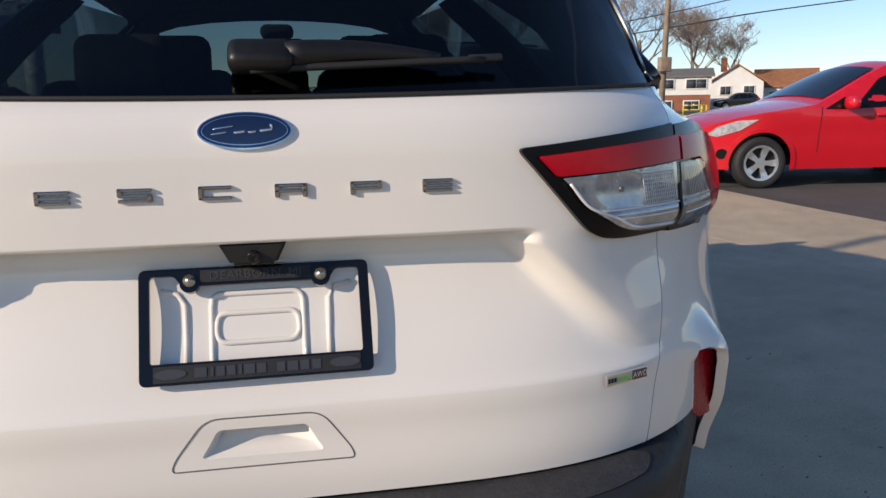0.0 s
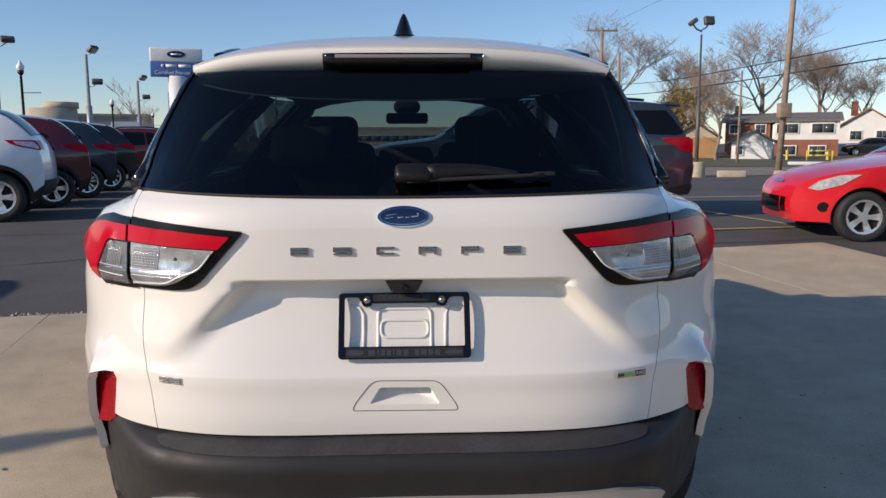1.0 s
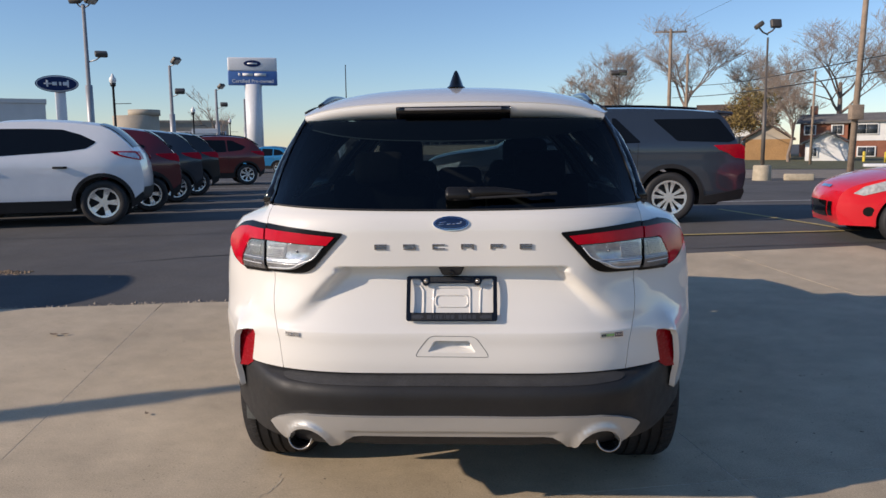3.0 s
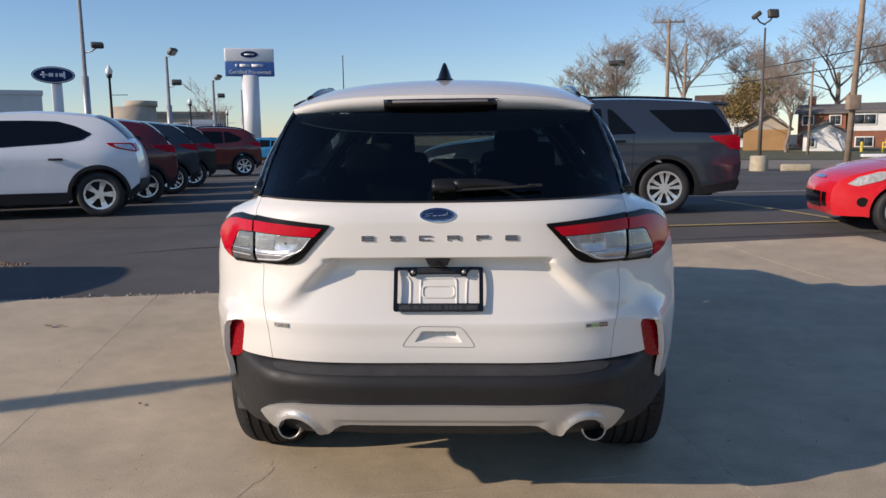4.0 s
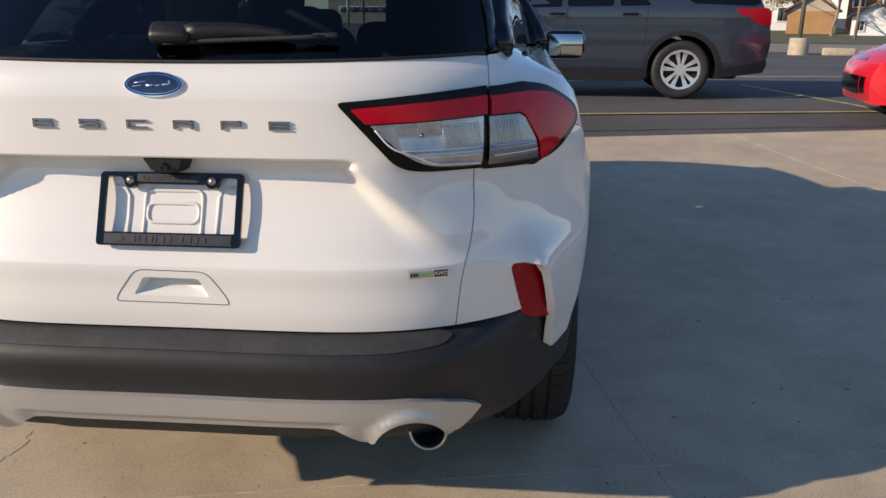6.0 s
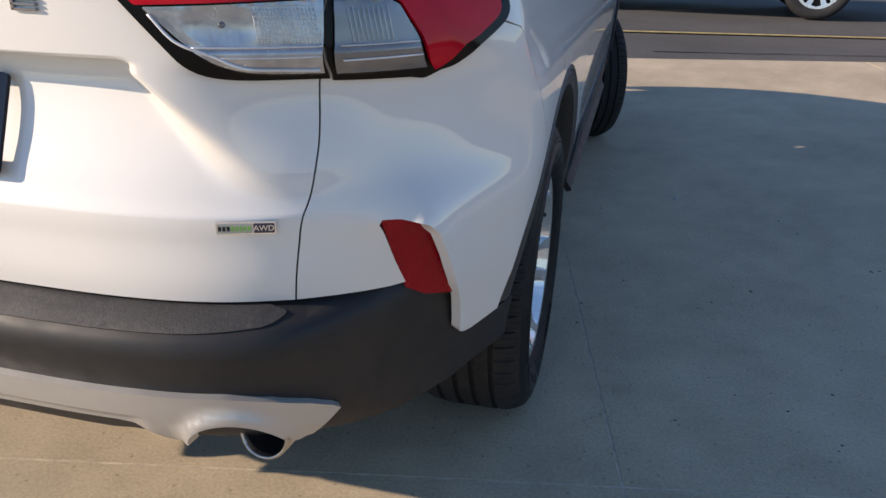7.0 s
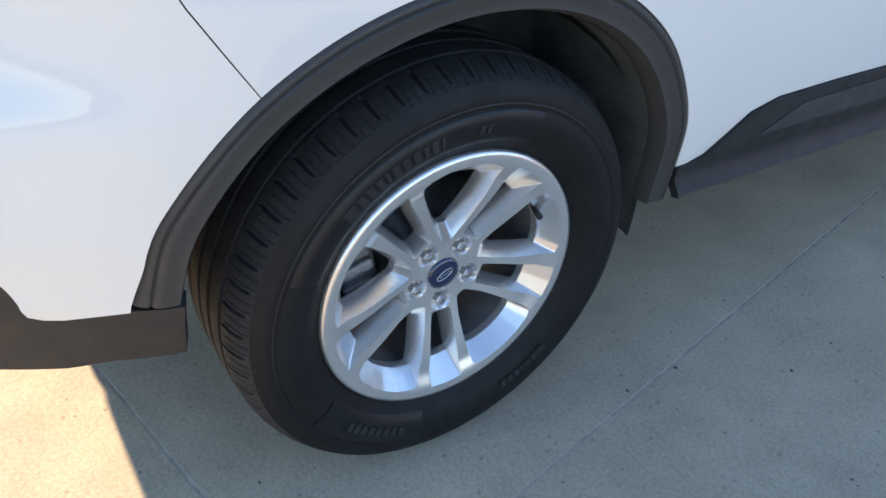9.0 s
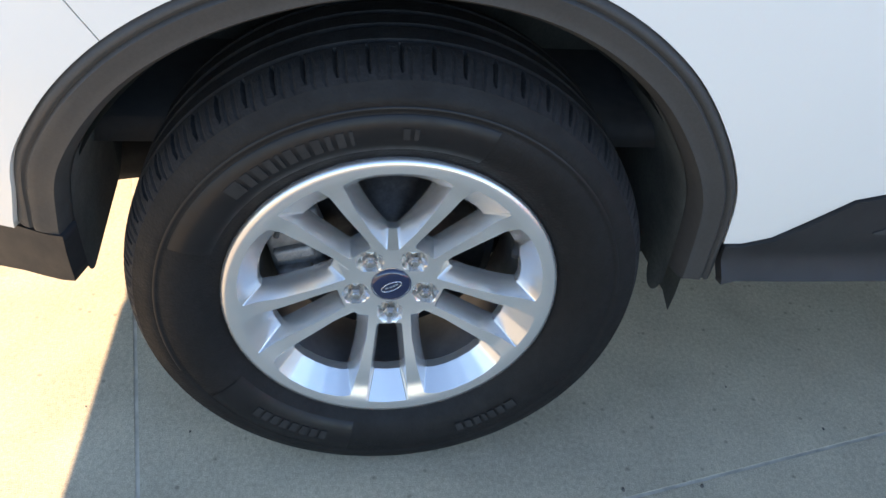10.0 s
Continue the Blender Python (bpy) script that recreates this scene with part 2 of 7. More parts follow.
def lathe(profile, n=48, bm=None, arc=(0, 360), at=(0, 0, 0)):
    """Rings about the x axis; profile rows are (radius, x)."""
    bm = bm or bmesh.new()
    full = arc[1] - arc[0] >= 360
    cols = []
    for k in range(n if full else n + 1):
        a = radians(arc[0] + (arc[1] - arc[0]) * k / n)
        cols.append([bm.verts.new((at[0] + x, at[1] + r * math.cos(a), at[2] + r * math.sin(a))) for r, x in profile])
    for k in range(n):
        c0, c1 = cols[k], cols[(k + 1) % len(cols)]
        for i in range(len(profile) - 1):
            bm.faces.new((c0[i], c0[i + 1], c1[i + 1], c1[i]))
    return bm


def box(size, at=(0, 0, 0), bevel=0.0, seg=2, turn=None, bm=None):
    """A block with rounded edges, joined to bm where one is given."""
    b = bmesh.new()
    bmesh.ops.create_cube(b, size=1.0)
    bmesh.ops.scale(b, vec=size, verts=b.verts)
    if bevel:
        bmesh.ops.bevel(b, geom=b.edges[:], offset=min(bevel, min(size) * 0.48), segments=seg, profile=0.5, affect="EDGES")
    m = Matrix.Translation(at) @ (turn.to_4x4() if turn else Matrix.Identity(4))
    bmesh.ops.transform(b, matrix=m, verts=b.verts)
    return joined(bm, b)


def joined(bm, b):
    if bm is None:
        return b
    vs = {v: bm.verts.new(v.co) for v in b.verts}
    for f in b.faces:
        nf = bm.faces.new([vs[v] for v in f.verts])
        nf.material_index = f.material_index
    b.free()
    return bm


def rot(rx=0, ry=0, rz=0):
    return Euler([radians(a) for a in (rx, ry, rz)]).to_matrix()


def lettering(text, size, depth, m, material, parent, name="lettering", label="", bold=0.0):
    cu = bpy.data.curves.new("text", "FONT")
    cu.body, cu.size, cu.extrude, cu.align_x, cu.align_y, cu.offset = text, size, depth, "CENTER", "CENTER", bold
    tmp = new("text_tmp", cu)
    bpy.context.view_layer.update()
    me = bpy.data.meshes.new_from_object(tmp.evaluated_get(bpy.context.evaluated_depsgraph_get()))
    bpy.data.objects.remove(tmp)
    me.transform(m)
    me.materials.clear()
    me.materials.append(material)
    ob = new(name, me)
    ob.parent = parent
    if label:
        tagged(ob, label=label)
    return ob


def gz(x, y):
    """Height of the ground: level about the car, a little higher over the lot ahead."""
    k = smooth(-3.0, 3.0, x)
    return 0.16 * smooth(4.5, 9.5, y) * (1 - smooth(22 - 7 * k, 40 - 6 * k, y))

# ---- the white car ----
W_OF = table([(0.20, 0.86), (0.30, 0.888), (0.47, 0.911), (0.60, 0.928), (0.75, 0.935), (0.85, 0.934), (0.95, 0.928), (1.03, 0.911), (1.105, 0.885), (1.15, 0.862), (1.20, 0.825), (1.30, 0.762), (1.40, 0.690), (1.485, 0.617), (1.56, 0.575)])
Y_OF = table([(0.55, 0.112), (0.60, 0.110), (0.65, 0.106), (0.70, 0.107), (0.735, 0.1045), (0.748, 0.1045), (0.757, 0.1085), (0.768, 0.1135), (0.80, 0.118), (0.85, 0.121), (0.98, 0.121), (1.04, 0.121), (1.10, 0.122), (1.13, 0.128), (1.15, 0.139), (1.166, 0.156), (1.20, 0.190), (1.30, 0.283), (1.40, 0.375), (1.50, 0.468)])
YB_OF = table([(0.24, 0.30), (0.27, 0.25), (0.30, 0.185), (0.34, 0.125), (0.38, 0.092), (0.42, 0.075), (0.47, 0.062), (0.51, 0.050), (0.545, 0.042), (0.562, 0.046), (0.576, 0.056), (0.588, 0.075), (0.597, 0.100), (0.604, 0.128)])
E_OF = table([(0.2, 1.0), (1.15, 1.0), (1.20, 0.92), (1.30, 0.62), (1.40, 0.38), (1.485, 0.23), (1.6, 0.22)])
SG_OF = table([(1.0, 0.745), (1.178, 0.756), (1.19, 0.758), (1.26, 0.785), (1.33, 0.808), (1.40, 0.834), (1.46, 0.865), (1.6, 0.90)])


def plan(s):
    s = abs(s)
    if s <= 0.93:
        return s, -0.06 * s * s + 0.61 * s**4
    d = s - 0.93
    return 0.93 + 0.03 * (1 - math.exp(-18 * d)), 0.4044 + d


BLADE = table([(0.45, 0.868), (0.50, 0.860), (0.55, 0.853), (0.60, 0.843), (0.655, 0.830), (0.698, 0.815), (0.716, 0.800), (0.80, 0.775)])


def skin(s, z, yc, blade=True):
    xp, eta = plan(s)
    k = smooth(0.75, 1.0, abs(s)) if yc is Y_OF else smooth(0.60, 0.86, abs(s))
    e = E_OF(z)
    if xp > 0.93:
        xp = 0.93 + (xp - 0.93) * (1 - 0.9 * smooth(0.86, 1.0, z))
    if abs(s) > 0.93:
        eta = 0.4044 * e + (eta - 0.4044) + 0.4044 * (1 - e) * smooth(0.93, 1.4, abs(s))
    else:
        eta *= e
    y = yc(z) * (1 - k) + (0.12 if z < 1.15 else yc(z)) * k + eta
    p = Vector((math.copysign(xp * W_OF(z) / 0.96, s), y, z))
    if z > 1.08 and abs(s) > 0.74:
        zz = max(z, 1.18)
        sg = SG_OF(zz)
        xg, yg = sg * W_OF(zz) / 0.96, yc(zz) + (-0.06 * sg * sg + 0.61 * sg**4) * E_OF(zz)
        lim = xg + 0.015 + 0.13 * max(0.0, p.y - yg)
        if abs(p.x) > lim:
            p.x += (math.copysign(lim, s) - p.x) * smooth(1.10, 1.20, z)
    if yc is Y_OF and z < 1.0:
        a = abs(s)
        g = smooth(0.66, 0.76, a) * (1 - smooth(0.88, 1.05, a))
        if blade and z < 0.80:
            ln = BLADE(z)
            f = math.exp(-max(0.0, a - ln) / 0.06) * (1.0 if a > ln - 0.002 else (math.exp(-(ln - a) / 0.03) if z > 0.716 else 0.0))
            p += Vector((math.copysign(0.3, s), -0.95, 0)) * ((0.030 + 0.022 * smooth(0.50, 0.62, z)) * f * smooth(0.81, 0.715, z) * smooth(0.42, 0.49, z))
        bulge = g * (0.006 * math.exp(-(((z - 0.722) / 0.045) ** 2)) - 0.008 * math.exp(-(((z - 0.845) / 0.065) ** 2)))
        d = Vector((math.copysign(0.6, s), -0.8, 0))
        p += d * bulge
        p.y += 0.026 * smooth(0.44, 0.66, a) * (1 - smooth(0.80, 0.95, a)) * smooth(0.80, 0.935, z) * (1 - smooth(0.950, 0.985, z))
    return p


def pushed(f, off):
    """The surface f moved outwards by off."""
    def g(u, v):
        p = f(u, v)
        n = (f(u + 0.004, v) - p).cross(f(u, v + 0.004) - p)
        n.normalize()
        if n.dot(p - Vector((0, 2.3, 0.75))) < 0:
            n = -n
        return p + n * off
    return g


def hollow(x, z):
    """The scoop round the plate, under the tailgate's crease."""
    a = abs(x)
    edge = 0.350 + max(0.0, 0.955 - z) * 0.85
    depth = 0.062 * smooth(0.735, 0.952, z) * (1 - smooth(0.966, 0.978, z))
    return depth * (1 - smooth(edge, edge + 0.055 + 0.30 * max(0.0, 0.955 - z), a))


def S_GATE(s, z):
    p = skin(s, z, Y_OF)
    p.y += hollow(p.x, z)
    return p


def S_BODY(s, z):
    return skin(s, z, Y_OF)


def S_RAW(s, z):
    return skin(s, z, Y_OF, False)


def S_BUMP(s, z):
    return skin(s, z, YB_OF)


car = thing("car", pose(0, 0, 0), "white compact sport utility vehicle with black lower cladding", "car")
ARC = (1.3806, 0.348)


R_ARCH = table([(-20, 0.90), (12, 0.935), (18, 0.950), (27, 0.978), (39, 0.995), (52, 1.013), (65, 1.018), (90, 1.010), (106, 1.008), (118, 1.013), (129, 1.018), (147, 1.0), (160, 0.957), (166, 0.940), (175, 0.92), (200, 0.90)])


def arc_pts(r, a0, a1, n=40):
    """Part of the wheel arch's line, which falls steeply on its forward side."""
    out = []
    for i in range(n + 1):
        a = a0 + (a1 - a0) * i / n
        q = r * R_ARCH(a)
        out.append((ARC[0] + q * math.cos(radians(a)), ARC[1] + q * math.sin(radians(a))))
    return out


def sided(border, k):
    return [Vector((p[0] * k, p[1])) for p in border]


# tailgate
seam = [(0.625, 0.607), (0.630, 0.68), (0.637, 0.735), (0.650, 0.79), (0.657, 0.85), (0.661, 0.955), (0.700, 1.03), (0.722, 1.105), (0.738, 1.150), (0.748, 1.176)]
seam_r = [Vector((p[0] - 0.0012, p[1])) for p in spline(seam, 6)]
top = [Vector((s, 1.166 + 0.012 * (s / 0.74) ** 2)) for s in np.linspace(0.72, -0.72, 70)]
gate_border = outline([(-0.60, 0.608), (0.60, 0.608)], 0.02)[:61] + seam_r + top + sided(seam_r, -1)[::-1]
gate_border = [p for i, p in enumerate(gate_border) if i == 0 or (p - gate_border[i - 1]).length > 0.004]
pocket = outline([(-0.088, 0.682, 0.010), (0.086, 0.680, 0.010), (0.074, 0.698, 0.012), (0.062, 0.722, 0.008), (-0.062, 0.723, 0.008), (-0.075, 0.700, 0.012)], 0.008)
gate = part("tailgate", sheet(gate_border, S_GATE, 0.011, 0.009, holes=[pocket], rows=[0.741, 0.745, 0.749, 0.753, 0.757, 0.945, 0.951, 0.956, 0.961, 0.966, 0.9675, 0.9695, 0.972, 0.9745, 0.976, 0.981, 0.987, 1.13, 1.14, 1.15, 1.158], rim=0.03), M_WHITE, car, "white painted tailgate")
# handle pocket
bm = bmesh.new()
ring = [S_GATE(p[0], p[1]) for p in pocket]
inner = []
for p in pocket:
    q = Vector((p[0] * 0.84, 0.702 + (p[1] - 0.702) * 0.62))
    v = S_GATE(q[0], q[1])
    v.y += 0.012 + 0.026 * smooth(0.688, 0.715, q[1])
    inner.append(v)
va, vb = [bm.verts.new(v) for v in ring], [bm.verts.new(v) for v in inner]
for i in range(len(va)):
    j = (i + 1) % len(va)
    bm.faces.new((va[i], va[j], vb[j], vb[i]))
bm.faces.new(vb)
part("handle_pocket", bm, M_WHITE, gate)
hl = outline([(-0.129, 0.667, 0.014), (0.129, 0.665, 0.014), (0.124, 0.680, 0.02), (0.082, 0.738, 0.02), (-0.078, 0.740, 0.02), (-0.122, 0.684, 0.02)], 0.012)
part("handle_seam", tube([[(pushed(S_GATE, 0.0002)(p[0], p[1]), 0.0010) for p in hl]], 6, closed=True), M_GROOVE, gate)


def right_of(p, a, b):
    return [q for q in p if a <= q[0] <= b]


# white rear corner covers, quarter panels and doors
for k in (1, -1):
    sr = [Vector((p[0] + 0.0014, p[1])) for p in spline(seam[:7], 6)[:-2]]
    reflect_edge = [(0.776, 0.605), (0.758, 0.66), (0.738, 0.722), (0.742, 0.731), (0.766, 0.731), (0.800, 0.722), (0.815, 0.702), (0.830, 0.655), (0.843, 0.60), (0.853, 0.55), (0.860, 0.50)]
    tip = [(0.862, 0.476), (0.869, 0.468), (0.880, 0.466)]
    arch1 = [p for p in arc_pts(0.508, 164.5, 127.6, 24)]
    line = [(0.9965, 0.86), (0.9468, 0.955), (0.926, 1.0)]
    under = [(0.90, 1.014), (0.80, 1.014), (0.715, 1.014)]
    border = [Vector(p) for p in [(0.66, 0.607), (0.70, 0.606), (0.755, 0.604)] + reflect_edge + tip + arch1 + line + under] + sr[::-1]
    border = outline([tuple(p) for p in border], 0.015)
    part("bumper_cover", sheet(sided(border, k), S_BODY, 0.02, rim=0.02), M_WHITE, car)
    # quarter panel and rear door skin
    a2 = arc_pts(0.508, 127.45, 15.0, 50)
    low = [(1.87, 0.472), (1.91, 0.484), (1.95, 0.515), (2.00, 0.556), (2.07, 0.574), (2.25, 0.579), (2.78, 0.582)]
    up = [(2.78, 0.80), (2.77, 1.16), (2.20, 1.160), (1.60, 1.165), (1.20, 1.175), (1.00, 1.180), (0.85, 1.182), (0.756, 1.178)]
    sq = [Vector((p[0] + 0.0014, p[1])) for p in spline(seam[6:], 5)][::-1]
    back = [(0.715, 1.018), (0.80, 1.018), (0.901, 1.018), (0.9277, 1.001), (0.9485, 0.956), (0.9982, 0.861)]
    border = outline([tuple(p) for p in a2 + low + up] + [tuple(p) for p in sq] + back, 0.018)
    part("quarter_panel", sheet(sided(border, k), S_BODY, 0.035, rim=0.015), M_WHITE, car)
    fd = outline([(2.786, 0.582), (3.60, 0.585), (3.58, 0.80), (3.52, 1.15), (2.776, 1.16)], 0.03)
    door = part("front_door", sheet(sided(fd, k), S_BODY, 0.06, rim=0.015), M_WHITE, car)
    for yy in (1.98, 2.98):
        part("door_handle", box((0.02, 0.17, 0.028), S_BODY(k * yy, 1.02) + Vector((k * 0.022, 0, 0)), 0.008), M_WHITE, car)
    # front wing
    fa = [(4.286 + 0.497 * math.cos(radians(a)), 0.345 + 0.497 * math.sin(radians(a))) for a in np.linspace(168, 12, 40)]
    fw = outline([(3.606, 0.585)] + fa[2:] + [(4.82, 0.46), (4.97, 0.50), (4.95, 0.72), (4.50, 0.95), (3.90, 1.04), (3.53, 1.12)], 0.03)

    def S_NOSE(s, z, _k=k):
        p = S_BODY(s, z)
        d = max(0.0, abs(s) - 4.2)
        p.x -= math.copysign(0.42 * d * d + 0.15 * d**4, p.x)
        return p

    part("front_wing", sheet(sided(fw, k), S_NOSE, 0.06, rim=0.015), M_WHITE, car)
    # black reflector recess
    def S_REFL(s, z):
        return pushed(S_RAW, -0.003 + 0.027 * smooth(0.755, 0.86, abs(s)))(s, z)

    rb = outline([(0.776, 0.595), (0.742, 0.720), (0.746, 0.734), (0.770, 0.735), (0.808, 0.727), (0.825, 0.706), (0.841, 0.655), (0.853, 0.588), (0.842, 0.568), (0.80, 0.576)], 0.01)
    part("reflector", sheet(sided(rb, k), S_REFL, 0.012, rim=0.03), M_REDD, car, "deep red plastic bumper reflector")
    # wheel arch lip
    def S_LIP(s, z, f=pushed(S_BODY, 0.003)):
        r = math.hypot(abs(s) - ARC[0], z - ARC[1]) / R_ARCH(math.degrees(math.atan2(z - ARC[1], abs(s) - ARC[0])))
        p = f(s, z)
        p.x -= math.copysign(0.008 * smooth(1.02, 0.90, abs(s)) + 0.006 * smooth(0.501, 0.507, r) + 0.005 * math.exp(-(((r - 0.4935) / 0.0022) ** 2)) + 0.006 * smooth(0.492, 0.468, r) + 0.026 * smooth(0.462, 0.4535, r), p.x)
        return p

    bm = bmesh.new()
    cols = []
    for a in np.linspace(163.5, 6.5, 110):
        col = [S_LIP(*sided(arc_pts(r, a, a, 1), k)[0]) for r in (0.507, 0.5055, 0.503, 0.499, 0.4965, 0.4945, 0.4930, 0.4915, 0.4890, 0.482, 0.474, 0.468, 0.463, 0.459, 0.456, 0.4535)]
        col = [col[0] - Vector((k * 0.016, 0, 0))] + col + [col[-1] - Vector((k * 0.030, 0, 0))]
        cols.append([bm.verts.new(v) for v in col])
    for c0, c1 in zip(cols, cols[1:]):
        for i in range(len(c0) - 1):
            bm.faces.new((c0[i], c0[i + 1], c1[i + 1], c1[i]))
    for c in (cols[0], cols[-1]):
        low_ = [bm.verts.new(v.co - Vector((k * 0.02, 0, 0))) for v in c]
        for i in range(len(c) - 1):
            bm.faces.new((c[i], c[i + 1], low_[i + 1], low_[i]))
    bmesh.ops.recalc_face_normals(bm, faces=bm.faces[:])
    sharp(part("wheel_arch_trim", bm, M_TRIM, car, "grained black wheel arch trim"), 50)
    # sill cladding
    sill = outline(arc_pts(0.5085, 15, 8, 6) + [(1.87, 0.420), (1.95, 0.418), (2.2, 0.416), (3.57, 0.42)] + [(3.60, 0.45), (3.585, 0.50), (3.58, 0.583)] + [(2.78, 0.580), (2.25, 0.577), (2.07, 0.572), (2.00, 0.554), (1.95, 0.513), (1.91, 0.482), (1.868, 0.470)], 0.025)

    def S_SILL(s, z, f=pushed(S_BODY, 0.006)):
        p = f(s, z)
        p.x += math.copysign(0.004 * smooth(1.80, 2.05, abs(s)) * smooth(0.55, 0.50, z) * smooth(0.45, 0.49, z) - 0.022 * smooth(0.450, 0.415, z), p.x)
        return p

    part("sill_cladding", sheet(sided(sill, k), S_SILL, 0.03, 0.02, rim=0.018), M_PLASTIC, car, "black sill cladding below the doors")
    tex = outline([(2.04, 0.500), (2.16, 0.548), (2.60, 0.558), (2.60, 0.500)], 0.03, 0.02)
    part("sill_insert", sheet(sided(tex, k), pushed(S_SILL, 0.002), 0.03, rim=0.002), M_PLASTIC_SCUFF, car)
    fal = outline([(4.286 + r * math.cos(radians(a)), 0.345 + r * math.sin(radians(a))) for r, aa in ((0.494, np.linspace(166, 14, 40)), (0.43, np.linspace(14, 166, 40))) for a in aa], 0.03)
    part("wheel_arch_trim", sheet(sided(fal, k), pushed(S_NOSE, 0.012), 0.03, rim=0.05, away=(0, 3.88, 0.345)), M_PLASTIC, car)
    # wheel housings
    for yc, rr in ((0.975, 0.452), (3.88, 0.452)):
        if yc < 1:
            # liner that follows the trim and ends in a rounded tongue at either side
            bm = bmesh.new()
            cols = []
            for d in [0.032 - 0.032 * math.cos(math.pi * q / 18) for q in range(19)] + [0.07, 0.11, 0.15, 0.18, 0.22, 0.30]:
                tongue = math.sqrt(max(0.0, 1 - ((d - 0.032) / 0.032) ** 2))
                col = []
                end = 170.5 + 6.0 * tongue if d < 0.032 else 176.5 - 20.0 * (d - 0.032) if d < 0.23 else 146.0
                for a in np.linspace(4.0 - 7.0 * tongue, end, 64):
                    o, e = (S_LIP(*sided(arc_pts(0.4525, q, q, 1), k)[0]) for q in (min(max(a, 7.0), 163.0), a))
                    col.append(bm.verts.new((o.x - k * (0.008 + d), e.y, e.z + 0.004 * smooth(0.02, 0.2, d))))
                cols.append(col)
            for c0, c1 in zip(cols, cols[1:]):
                for q in range(63):
                    bm.faces.new((c0[q], c0[q + 1], c1[q + 1], c1[q]))
            part("wheel_arch_liner", bm, M_LINER, car, "black felted wheel arch liner")
        prof = [(rr, 0.0), (rr + 0.01, -0.05), (rr + 0.005, -0.20), (rr, -0.36), (0.05, -0.36)]
        bm = lathe(prof, 36, arc=(-7, 150 if yc < 1 else 174))
        part("wheel_housing", bm, M_LINER, car).matrix_basis = Matrix.Translation((k * 0.855, yc, 0.345)) @ (Matrix.Rotation(math.pi, 4, "Z") if k < 0 else Matrix.Identity(4))

# rear bumper
bp = [(0, 0.603), (0.40, 0.603), (0.62, 0.602), (0.70, 0.603), (0.765, 0.602), (0.820, 0.592), (0.846, 0.565), (0.856, 0.50), (0.862, 0.478), (0.872, 0.470), (0.885, 0.468)]
bp += arc_pts(0.464, 163, 174, 6) + [(0.90, 0.378), (0.86, 0.358), (0.78, 0.338), (0.70, 0.332), (0.62, 0.340), (0.50, 0.342), (0.40, 0.352), (0.20, 0.362), (0, 0.364)]
right = [Vector(p) for p in bp]
border = outline([tuple(p) for p in right] + [(-p[0], p[1]) for p in right[::-1][1:-1]], 0.02)
bumper = part("rear_bumper", sheet(border, S_BUMP, 0.028, 0.014, rim=0.03, rows=[0.570, 0.580, 0.586, 0.592, 0.598]), M_PLASTIC, car, "grained black plastic rear bumper")
pad = outline([(-0.585, 0.6005), (0.585, 0.6005), (0.625, 0.594, 0.02), (0.60, 0.583, 0.03), (0.50, 0.577, 0.05), (-0.50, 0.577, 0.05), (-0.60, 0.583, 0.03), (-0.625, 0.594, 0.02)], 0.02)
part("step_pad", sheet(pad, pushed(S_BUMP, 0.0025), 0.02, 0.006, rim=0.004), M_PLASTIC_SCUFF, bumper, "textured scuffed step pad")
# silver lower trim
arcx = lambda k: [(k * (0.541 + 0.082 * math.cos(radians(a))), 0.342 + 0.074 * math.sin(radians(a))) for a in np.linspace(-5, 185, 22)]
sil = [(0.0, 0.472), (0.40, 0.471), (0.54, 0.466), (0.61, 0.453), (0.658, 0.434), (0.688, 0.415), (0.698, 0.404), (0.678, 0.378), (0.652, 0.350), (0.634, 0.347)]
sil += [(x, z) for x, z in arcx(1) if z > 0.352] + [(0.450, 0.350), (0.425, 0.352), (0.395, 0.378), (0.365, 0.392), (0.33, 0.396), (0.0, 0.394)]
border = outline(sil + [(-x, z) for x, z in sil[::-1][1:-1]], 0.012)


def S_SILVER(s, z):
    p = pushed(S_BUMP, 0.012)(s, z)
    e = 0.009 * smooth(0.418, 0.410, z) * smooth(0.40, 0.36, abs(s)) if abs(s) < 0.42 else 0
    d = math.hypot(abs(s) - 0.541, z - 0.342)
    p.y += e - 0.016 * smooth(0.105, 0.082, d)
    return p


part("lower_trim", sheet(border, S_SILVER, 0.016, 0.010, rim=0.022, rows=[0.409, 0.414, 0.419]), M_SILVER, bumper, "silver painted lower bumper trim")
low = [(-0.36, 0.398), (0.36, 0.398), (0.39, 0.375), (0.30, 0.352), (-0.30, 0.352), (-0.39, 0.375)]
part("valance", sheet(outline(low, 0.02), pushed(S_BUMP, 0.002), 0.03, rim=0.06), M_PLASTIC, bumper)
